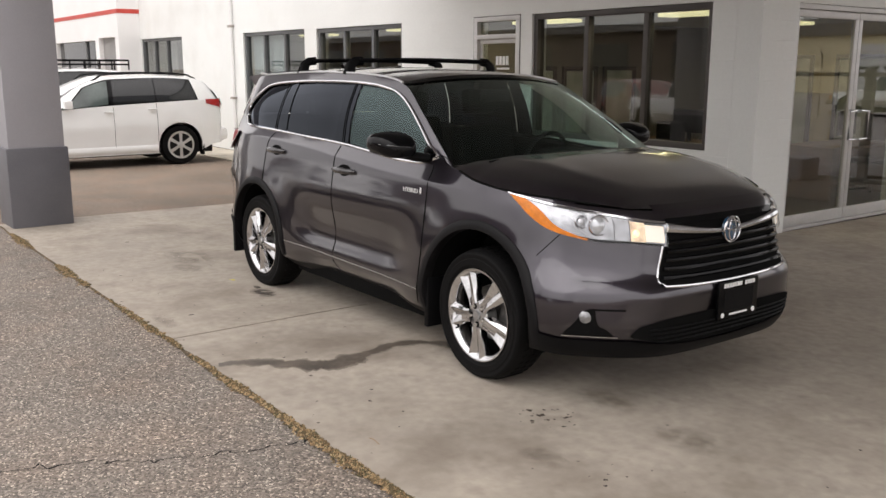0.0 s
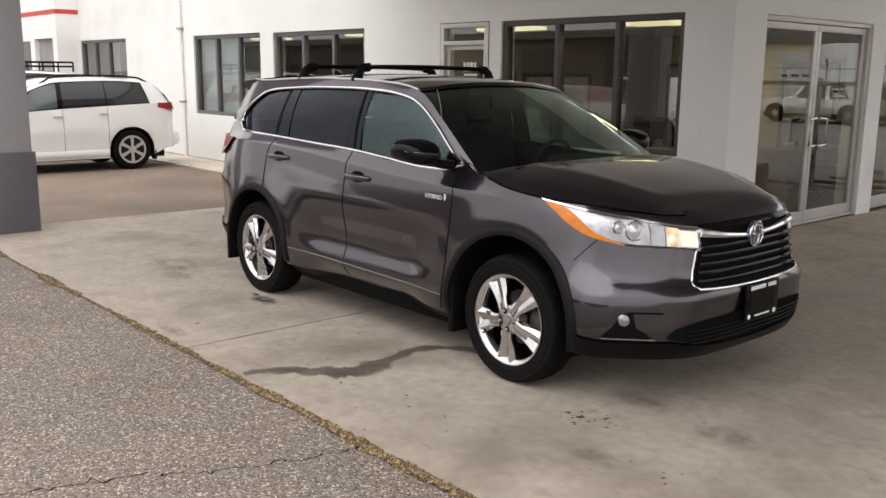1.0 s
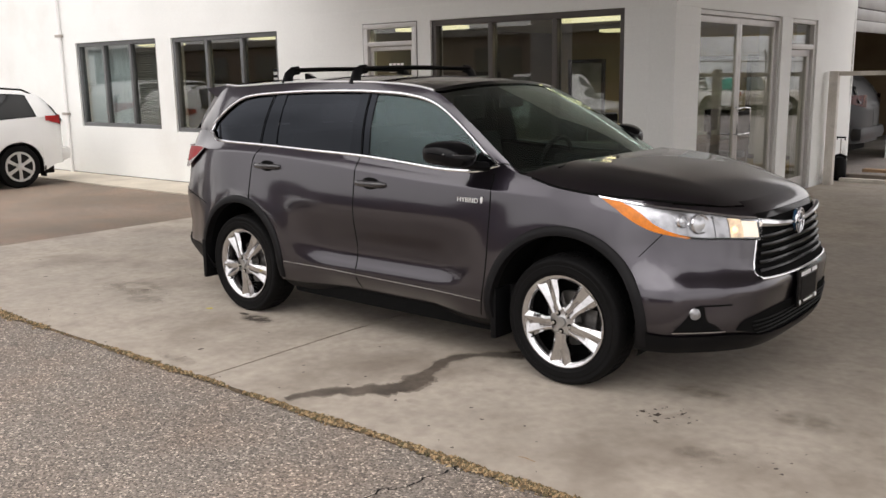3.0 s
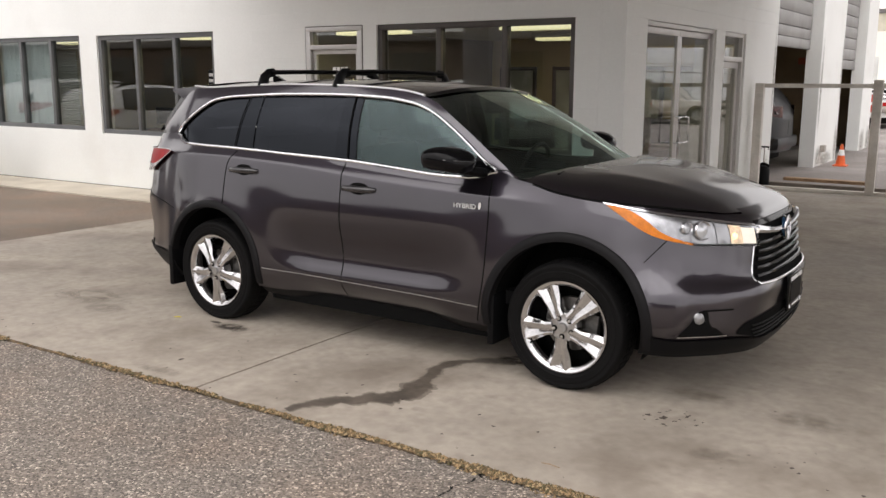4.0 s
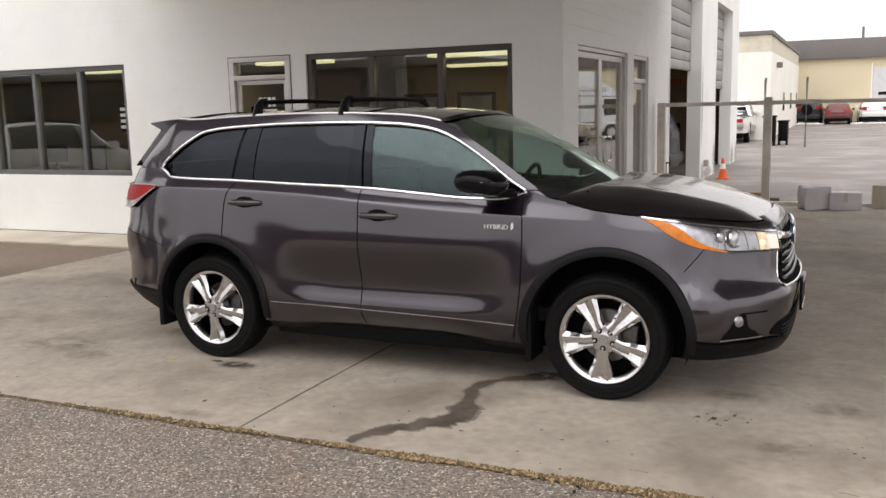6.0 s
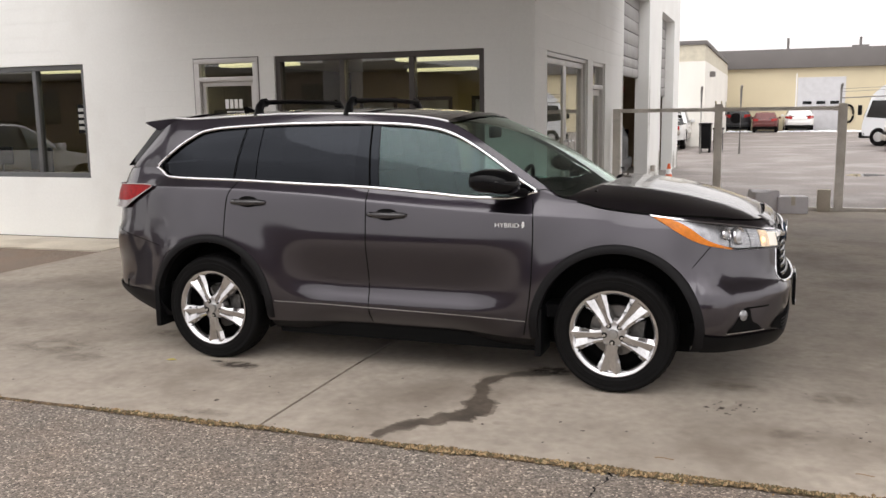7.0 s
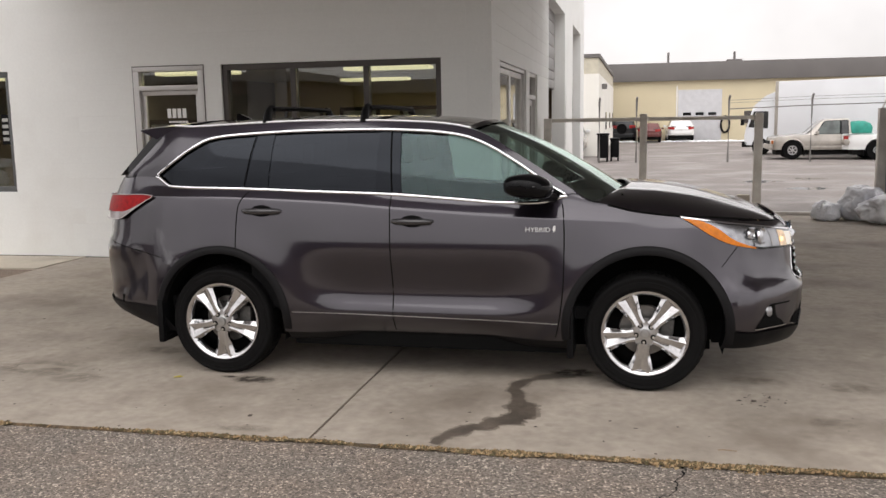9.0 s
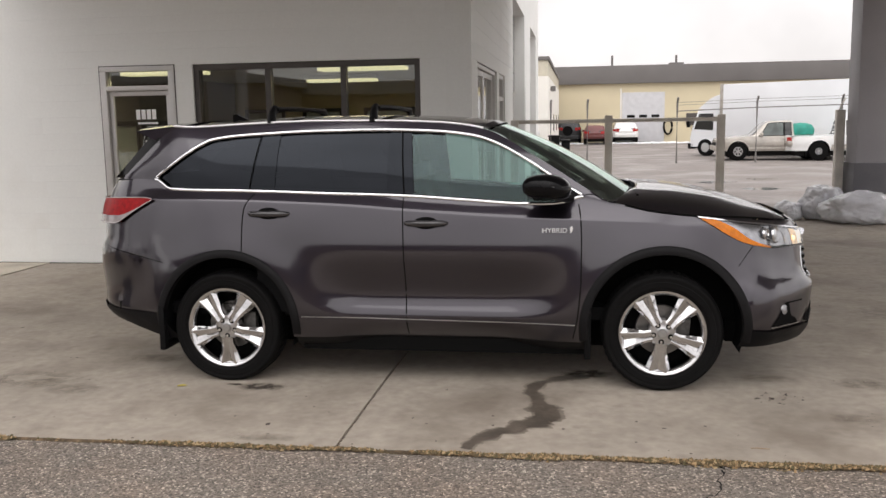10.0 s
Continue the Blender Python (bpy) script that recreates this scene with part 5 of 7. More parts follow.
    part("brake_disc", lathe(bmesh.new(), [(0.03, -0.12), (0.155, -0.12), (0.158, -0.14), (0.03, -0.14)], 40, turn, True), surf("brake_steel", (0.2, 0.19, 0.18), 0.4, metal=0.9), root)
    part("caliper", box(bmesh.new(), 0.09, 0.17, 0.1, 0.16, -0.05, 0.09, 0.012), DARK_STEEL, root)
    part("back_plate", lathe(bmesh.new(), [(0.0, -0.18), (0.228, -0.18), (0.228, -0.19), (0.0, -0.19)], 32, turn), LINER, root)
    root.matrix_basis = pose(x, 0.0, z, 0, 0, 0) if side > 0 else pose(x, 2 * CY, z, 0, 0, 180)
    return root


FIRST = wheel(0.0, 0.352, 1)
for x, s in ((2.79, 1), (0.0, -1), (2.79, -1)):
    copy_thing(FIRST, pose(x, (-0.012 if x > 1 else 0.0) if s > 0 else 2 * CY, 0.367 if x > 1 else 0.352, 0, 6 if x > 1 else 0, 0 if s > 0 else 180))

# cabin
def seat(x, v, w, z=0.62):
    root = part("seat", box(bmesh.new(), x - 0.02, x + 0.5, CY - v - w / 2, CY - v + w / 2, z - 0.14, z, 0.04), SEAT, car, "leather seat, coloured near black for the dim cabin")
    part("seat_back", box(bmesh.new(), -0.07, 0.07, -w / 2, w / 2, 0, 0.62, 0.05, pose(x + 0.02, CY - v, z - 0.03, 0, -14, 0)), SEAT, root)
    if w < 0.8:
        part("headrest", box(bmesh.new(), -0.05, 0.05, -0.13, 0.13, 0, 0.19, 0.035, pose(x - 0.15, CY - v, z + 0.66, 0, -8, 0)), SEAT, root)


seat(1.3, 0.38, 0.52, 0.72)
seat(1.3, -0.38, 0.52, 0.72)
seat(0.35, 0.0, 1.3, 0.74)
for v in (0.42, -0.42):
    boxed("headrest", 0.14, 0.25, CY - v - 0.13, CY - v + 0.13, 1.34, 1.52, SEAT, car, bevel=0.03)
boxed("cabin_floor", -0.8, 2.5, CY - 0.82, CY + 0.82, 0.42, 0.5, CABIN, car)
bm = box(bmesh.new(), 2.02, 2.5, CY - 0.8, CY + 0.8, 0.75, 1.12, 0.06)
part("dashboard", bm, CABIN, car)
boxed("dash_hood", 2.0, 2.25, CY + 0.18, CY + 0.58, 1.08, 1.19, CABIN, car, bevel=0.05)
bm = bmesh.new()
pts = [(1.9 + 0.05 * math.sin(t), CY + 0.38 + 0.19 * math.cos(t), 1.1 + 0.18 * math.sin(t)) for t in [2 * math.pi * i / 32 for i in range(32)]]
tube(bm, pts, 0.016, 8, True)
tube(bm, [(1.9, CY + 0.2, 1.1), (1.92, CY + 0.38, 1.08), (1.9, CY + 0.56, 1.1)], 0.02, 8)
part("steering_wheel", bm, BLACK_PLASTIC, car)
bmesh_m = box(bmesh.new(), 1.78, 1.8, CY - 0.13, CY + 0.13, 1.5, 1.58, 0.01)
part("rear_view_mirror", bmesh_m, BLACK_PLASTIC, car)
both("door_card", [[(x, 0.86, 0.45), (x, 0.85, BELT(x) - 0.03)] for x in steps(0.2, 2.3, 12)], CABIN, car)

# ---- other vehicles ----
CAR_WINDOW = surf("dark_car_window", (0.012, 0.013, 0.014), 0.06, spec=0.6, vary=0.1, scale=1)
BRIGHT_RED = surf("bright_red_lens", (0.38, 0.016, 0.016), 0.2, coat=0.3, vary=0.1, scale=15)
GREEN_WINDOW = surf("greenish_car_window", (0.05, 0.065, 0.06), 0.06, spec=0.7, vary=0.5, scale=2.5)
GOLD_PAINT = surf("pewter_paint", (0.46, 0.425, 0.38), 0.35, metal=0.4, coat=1.0)
RED_PAINT = surf("dull_red_paint", (0.13, 0.032, 0.03), 0.5, coat=0.3)
BLUE_PAINT = surf("blue_grey_paint", (0.11, 0.17, 0.23), 0.35, coat=1.0)
DARK_PAINT = surf("dark_car_paint", (0.01, 0.0105, 0.0125), 0.5, coat=0.2)


def vehicle(name, m, label, category, paint, tail, nose, half, roof, belt, wheels, r_wheel, panes, cab, sill=0.3, roof_in=0.16, group="parked vehicles",
            lamps=(0.75, 0.95), rails=False, rack=False, bed=None, spokes=6, clad=None, rim=0.7, lip=0.012, lens=None):
    """A parked vehicle: lofted body with wheel openings, cabin, panes, lamps and wheels. Local x runs forwards, y across, z up from the ground."""
    root = empty(name, m, label, category, group)
    mid = (tail + nose) / 2
    half_len = (nose - tail) / 2

    def wid(x, z):
        k = abs(x - mid) / half_len
        return half * max(0.0, 1 - min(1, k) ** 14) ** (1 / 3) * (1 - 0.11 * max(0, z - 0.78) - 0.1 * max(0, 0.5 - z) - 0.02 * math.exp(-((z - 0.52) / 0.1) ** 2))

    def low(x):
        z = sill + 0.14 * min(1.0, max(0.0, (tail + 0.62 - x) / 0.3)) * (sill < 0.4)
        for xw in wheels:
            if abs(x - xw) < r_wheel + 0.05:
                z = max(z, r_wheel + math.sqrt((r_wheel + 0.05) ** 2 - (x - xw) ** 2))
        return z

    xs = [mid + half_len * math.sin(radians(a)) for a in steps(-90, 90, 40)]
    for xw in wheels:
        xs += [xw - (r_wheel + 0.05) * math.cos(t) for t in steps(0, math.pi, 20)]
    xs = sorted(xs)
    cols = []
    for x in xs:
        lo, hi = low(x), belt(x)
        one = [(x, wid(x, z) + 0.012 * math.sin(math.pi * k), z) for k, z in [(k, lerp(lo, hi, k)) for k in steps(0, 1, 8)]]
        cols.append([(a, -b, c) for a, b, c in one] + one[::-1])
    mesh("body", *lattice(cols), paint, root)
    n = len(cols[0]) // 2
    deck = [[Vector(c[n - 1]).lerp(Vector(c[n]), t) + Vector((0, 0, 0.05 * math.sin(math.pi * t))) for t in steps(0, 1, 8)] for c in cols]
    mesh("deck", *lattice(deck), paint, root)

    def side_pt(x, k, s, off=0.0):
        zb, zr = belt(x), max(roof(x), belt(x) + 0.01)
        w = wid(min(max(x, tail + 0.12), nose - 0.12), zb) - 0.015 - roof_in * k * k * 0.4 - roof_in * k * 0.6
        return Vector((x, s * (w + off), lerp(zb, zr - 0.03, k)))

    cx = [lerp(cab[0], cab[1], k) for k in steps(0, 1, 40)]
    rows = []
    for x in cx:
        a = [side_pt(x, k, -1) for k in steps(0, 1, 6)]
        b = [side_pt(x, k, 1) for k in steps(0, 1, 6)]
        top = [a[-1].lerp(b[-1], t) + Vector((0, 0, 0.03 * math.sin(math.pi * t))) for t in steps(0, 1, 8)][1:-1]
        rows.append(a + top + b[::-1])
    mesh("cabin", *lattice(rows), paint, root)
    for s in (-1, 1):
        a, b = panes[0], panes[-1]
        r = [[side_pt(lerp(lerp(a[0], a[1], k) - 0.03, lerp(b[2], b[3], k) + 0.04, c), 0.02 + 0.9 * k, s, 0.004) for k in steps(0, 1, 5)] for c in steps(0, 1, 24)]
        mesh("window_surround", *lattice(r), GLOSS_BLACK, root)
    for lo0, hi0, lo1, hi1 in panes:
        for s in (-1, 1):
            r = [[side_pt(lerp(lerp(lo0, hi0, k), lerp(lo1, hi1, k), c), 0.06 + 0.82 * k, s, 0.008) for k in steps(0, 1, 5)] for c in steps(0, 1, 10)]
            mesh("side_window", *lattice(r), GREEN_WINDOW if lo1 > 1.65 else CAR_WINDOW, root)
    # screens at either end of the cabin
    for x0, sg in ((cab[0], -1), (cab[1], 1)):
        r = []
        for k in steps(0.08, 0.92, 6):
            z = lerp(belt(x0), max(roof(lerp(cab[0], cab[1], 0.5)), 1.0) - 0.04, k)
            x = x0
            for q in steps(0, 1, 40):
                xx = lerp(x0, (cab[0] + cab[1]) / 2, q)
                if roof(xx) - 0.02 >= z:
                    x = xx
                    break
            w = half - 0.17 - roof_in * k * 1.1
            r.append([(x + sg * 0.015, w * t, z) for t in steps(-1, 1, 6)])
        mesh("screen", *lattice(r), CAR_WINDOW, root)
    for s in (-1, 1):
        r = []
        for k in steps(0, 1, 12):
            x = tail + 0.02 + (0.12 if bed else 0.44) * k ** 1.4
            r.append([(x - 0.004, s * (wid(x, z) + 0.017), z) for z in steps(lerp(lamps[0], lamps[0] if bed else lamps[1] - 0.08, k), lamps[1], 3)])
        mesh("tail_lamp", *lattice(r), lens or BRIGHT_RED, root, "wrap-round tail lamp")
        part("headlamp", box(bmesh.new(), nose - 0.2, nose - 0.03, s * (half - 0.3), s * (half - 0.06), lamps[0] - 0.05, lamps[0] + 0.12, 0.02), CLEAR_TRIM, root)
        part("door_mirror", box(bmesh.new(), cab[1] - 0.5, cab[1] - 0.36, s * (half - 0.02), s * (half + 0.16), belt(cab[1] - 0.4) + 0.02, belt(cab[1] - 0.4) + 0.17, 0.03), paint, root)
        if rails:
            part("roof_rail", tube(bmesh.new(), [side_pt(x, 1.0, s) + Vector((0, -s * 0.03, 0.05 if 0.06 < k < 0.94 else 0.0)) for k, x in [(k, lerp(cab[0] + 0.5, cab[1] - 0.95, k)) for k in steps(0, 1, 12)]], 0.018, 6), BLACK_PLASTIC, root)
        for xd in [lerp(p[0], p[2], 1.0) + 0.02 for p in panes[:-1]]:
            z0 = max(low(xd) + 0.02, sill + 0.02)
            part("panel_gap", tube(bmesh.new(), [(xd, s * (wid(xd, z) + 0.012 * math.sin(math.pi * (z - low(xd)) / (belt(xd) - low(xd)))), z) for z in steps(z0, belt(xd) - 0.01, 8)], 0.0035, 4), DARK, root)
            part("door_handle", box(bmesh.new(), xd - 0.0, xd + 0.16, s * (wid(xd, 0.9) + 0.0), s * (wid(xd, 0.9) + 0.035), belt(xd) - 0.12, belt(xd) - 0.09, 0.01), paint, root)
    part("bumper", box(bmesh.new(), tail - 0.03, tail + 0.3, -half + 0.14, half - 0.14, sill + 0.17, sill + 0.42, 0.1), clad or paint, root)
    for s in (-1, 1):
        r = [[(x, s * (wid(x, z) + o), z) for z, o in ((sill + 0.02, 0.0), (sill + 0.05, 0.022), (sill + 0.12, 0.026), (sill + 0.16, 0.004))] for x in steps(wheels[0] + r_wheel + 0.07, wheels[1] - r_wheel - 0.07, 10)]
        mesh("rocker_moulding", *lattice(r), clad or paint, root)
        for xw in wheels:
            part("mud_flap", box(bmesh.new(), xw - r_wheel - 0.09, xw - r_wheel - 0.06, s * (half - 0.2), s * (half - 0.02), 0.16, 0.5, 0.008), BLACK_PLASTIC, root)
            r = [[(xw - (r_wheel + 0.05 + k) * math.cos(t), s * (wid(xw - (r_wheel + 0.05 + k) * math.cos(t), r_wheel + (r_wheel + 0.05 + k) * math.sin(t)) + o), r_wheel + (r_wheel + 0.05 + k) * math.sin(t)) for k, o in ((0.0, 0.002), (0.004, lip), (0.03, lip + 0.002), (0.06, 0.008))] for t in steps(0.12, math.pi - 0.12, 20)]
            mesh("arch_lip", *lattice(r), paint, root)
    part("grille", box(bmesh.new(), nose - 0.12, nose + 0.004, -half + 0.34, half - 0.34, lamps[0] - 0.2, lamps[0] + 0.08, 0.02), DARK, root)
    part("underbody", box(bmesh.new(), tail + 0.3, nose - 0.3, -half + 0.2, half - 0.2, 0.2, sill + 0.1), DARK, root)
    if bed:
        part("front_bumper", box(bmesh.new(), nose - 0.16, nose + 0.07, -half + 0.03, half - 0.03, sill + 0.02, sill + 0.24, 0.04), clad or paint, root)
        for s in (-1, 1):
            part("marker_lamp", box(bmesh.new(), nose - 0.17, nose - 0.08, s * (half - 0.1), s * (half - 0.006), lamps[0] - 0.04, lamps[0] + 0.1, 0.012), DULL_AMBER, root, "amber corner lamp")
            rows = [[(x, s * (wid(x, z) + 0.014), z) for z in (sill + 0.16, sill + 0.24)] for x in steps(wheels[0] + r_wheel + 0.1, wheels[1] - r_wheel - 0.1, 8)]
            mesh("side_band", *lattice(rows), clad or paint, root, "darker band along the doors")
        part("bed_floor", box(bmesh.new(), bed[0], bed[1], -half + 0.12, half - 0.12, belt(bed[0]) + 0.004, belt(bed[0]) + 0.012), DARK, root)
    if rack:
        bm = bmesh.new()
        z = roof(0.0) + 0.07
        for y in (-0.55, 0.55):
            tube(bm, [(cab[0] + 0.4, y, z), (cab[1] - 1.0, y, z)], 0.02, 6)
            tube(bm, [(cab[0] + 0.4, y, z + 0.08), (cab[1] - 1.0, y, z + 0.08)], 0.02, 6)
        for k in steps(0, 1, 7):
            x = lerp(cab[0] + 0.4, cab[1] - 1.0, k)
            tube(bm, [(x, -0.55, z), (x, 0.55, z)], 0.015, 6)
            for y in (-0.55, 0.55):
                tube(bm, [(x, y, z - 0.1), (x, y, z + 0.08)], 0.015, 6)
        part("roof_rack", bm, BLACK_PLASTIC, root, "black tubular roof basket")
    for xw in wheels:
        for s in (-1, 1):
            turn = pose(xw, s * (half - 0.03), r_wheel, -90 * s, 0, 0)
            w = part("wheel", lathe(bmesh.new(), [(r_wheel * (rim - 0.02), 0.0), (r_wheel * 0.8, 0.012), (r_wheel * 0.96, 0.0), (r_wheel, -0.04), (r_wheel, -0.18), (r_wheel * 0.9, -0.2)], 32, turn), TYRE, root)
            part("rim", lathe(bmesh.new(), [(r_wheel * (rim - 0.1), 0.012), (r_wheel * (rim - 0.01), 0.014), (r_wheel * rim, 0.004), (r_wheel * (rim - 0.08), -0.02)], 32, turn, True), SILVER, w)
            bm = bmesh.new()
            for i in range(spokes):
                prism(bm, [(-0.022, 0.04), (0.022, 0.04), (0.032, r_wheel * (rim - 0.08)), (-0.032, r_wheel * (rim - 0.08))], 0.012, turn @ pose(0, 0, 0.001, 0, 0, 360 * i / spokes), 0.003)
            lathe(bm, [(0.07, -0.002), (0.065, 0.014), (0.03, 0.02), (0.0, 0.02)], 20, turn)
            part("spokes", bm, SILVER, w)
            part("wheel_back", lathe(bmesh.new(), [(0.0, 0.0015), (r_wheel * (rim - 0.04), 0.0005), (r_wheel * (rim - 0.02), -0.01)], 24, turn), DARK, w)
            liner = [[(xw - (r_wheel + 0.055) * math.cos(t), s * (half - 0.25 * k - 0.01), r_wheel + (r_wheel + 0.055) * math.sin(t)) for k in (0, 1)] for t in steps(-0.2, math.pi + 0.2, 16)]
            mesh("wheel_well", *lattice(liner), DARK, root)
    return root


CLEAR_TRIM = surf("clear_lamp_trim", (0.6, 0.6, 0.6), 0.15, coat=1.0, vary=0.05)


def crossover(m, label, paint, rack=False, lens=None):
    roof = spline((-0.97, 1.02), (-0.91, 1.15), (-0.72, 1.43), (-0.52, 1.58), (-0.3, 1.625), (0.3, 1.665), (1.2, 1.64), (1.65, 1.5), (2.2, 1.17), (2.5, 1.05))
    belt = spline((-1.0, 0.96), (-0.8, 1.19), (0.5, 1.14), (1.8, 1.07), (2.3, 1.03), (3.0, 0.93), (3.65, 0.72))
    return vehicle("crossover", m, label, "car", paint, -0.98, 3.64, 0.905, roof, belt, (0.0, 2.66), 0.365,
                   [(-0.36, -0.26, 0.4, 0.4), (0.42, 0.42, 1.18, 1.16), (1.27, 1.24, 2.12, 1.64)], (-0.93, 2.42), sill=0.23, rails=not rack, rack=rack, lamps=(0.98, 1.2), roof_in=0.2, lip=0.006, lens=lens)


def pickup(m, label, paint, clad=GALV, rim=0.5):
    roof = spline((0.9, 1.1), (0.96, 1.2), (1.02, 1.64), (1.14, 1.74), (1.95, 1.72), (2.2, 1.6), (2.66, 1.16), (2.8, 1.08))
    belt = spline((-1.2, 1.02), (0.9, 1.03), (1.2, 1.05), (2.9, 1.05), (3.6, 1.0), (4.25, 0.92))
    return vehicle("pickup_truck", m, label, "pickup truck", paint, -1.2, 4.25, 0.96, roof, belt, (0.0, 3.3), 0.4,
                   [(1.1, 1.12, 1.36, 1.36), (1.44, 1.43, 2.44, 2.04)], (0.92, 2.78), sill=0.42, roof_in=0.2, lamps=(0.72, 0.98), bed=(-1.1, 0.86), clad=clad, rim=rim, lip=0.02)


def hatchback(m, label, paint):
    roof = spline((-0.8, 0.9), (-0.7, 1.05), (-0.5, 1.38), (0.2, 1.46), (1.1, 1.42), (1.9, 1.0), (2.1, 0.92))
    belt = spline((-0.85, 0.85), (-0.6, 0.96), (1.9, 0.92), (2.6, 0.85), (3.2, 0.65))
    return vehicle("hatchback", m, label, "car", paint, -0.85, 3.3, 0.87, roof, belt, (0.0, 2.5), 0.31, [(-0.4, -0.3, 0.3, 0.3), (0.38, 0.36, 1.6, 1.1)], (-0.78, 2.0), lamps=(0.8, 1.0), roof_in=0.2)


def parked(x, y, turn):
    return pose(x, y, ground_z(y, x) + 0.006, 0, 0, turn)


crossover(parked(-10.75, 3.05, -90), "white compact SUV parked beside the walkway", WHITE_CAR)
crossover(parked(-13.6, 2.6, -90) @ Matrix.Scale(1.07, 4), "white SUV carrying a black roof rack", WHITE_CAR, True)
pickup(parked(11.5, 32.1, 178) @ Matrix.Scale(0.9, 4), "pewter gold pickup truck parked in the yard", GOLD_PAINT)
pickup(parked(11.35, 31.6, 2) @ Matrix.Scale(0.92, 4), "white pickup truck parked in the yard", WHITE_CAR, rim=0.36)
pickup(parked(-0.6, 33.6, 90), "white pickup truck beside the pale building", WHITE_CAR)
hatchback(parked(5.4, 57.6, 92), "white hatchback parked by the far building", WHITE_CAR)
hatchback(parked(3.35, 56.4, 88) @ Matrix.Diagonal((0.9, 0.88, 0.88, 1)), "faded red old sedan parked by the far building", RED_PAINT)
jeep = crossover(parked(1.6, 58.4, 90) @ Matrix.Diagonal((0.9, 0.95, 0.95, 1)), "dark off-roader parked by the far building", DARK_PAINT)
part("spare_wheel", lathe(bmesh.new(), [(0.0, 0.02), (0.2, 0.02), (0.22, 0.0), (0.36, 0.02), (0.38, -0.05), (0.38, -0.2)], 24, pose(-1.0, 0.1, 0.95, 0, -90, 0)), TYRE, jeep)
tarp = part("tarp_bundle", lathe(bmesh.new(), [(0.42, 0.0), (0.44, 0.2), (0.36, 0.36), (0.2, 0.44), (0.0, 0.46)], 20, Matrix.Diagonal((1.2, 0.9, 1, 1))), surf("teal_tarp", (0.02, 0.25, 0.19), 0.6, vary=0.2, scale=5))
tarp.matrix_basis = pose(10.9, 31.7, ground_z(31) + 1.0)
tagged(tarp, "teal tarpaulin bundle on the pickup bed", "tarpaulin")
# Lens colour taken darker so its lamps stay dim inside the bay.
crossover(parked(-0.36, 14.55, 180) @ Matrix.Scale(1.08, 4), "dark SUV standing inside the garage bay", DARK_PAINT, lens=surf("dark_red_lens", (0.05, 0.006, 0.006), 0.2, coat=0.3))
pickup(parked(-8.6, -5.5, 20), "white pickup truck across the lot", WHITE_CAR)
hatchback(parked(-11.9, -7.4, 25), "red hatchback across the lot", RED_PAINT)
crossover(parked(14.3, 24.9, 240), "blue-grey SUV parked in the service yard", BLUE_PAINT)
crossover(parked(3.0, -17.0, 80), "white SUV across the lot", WHITE_CAR)


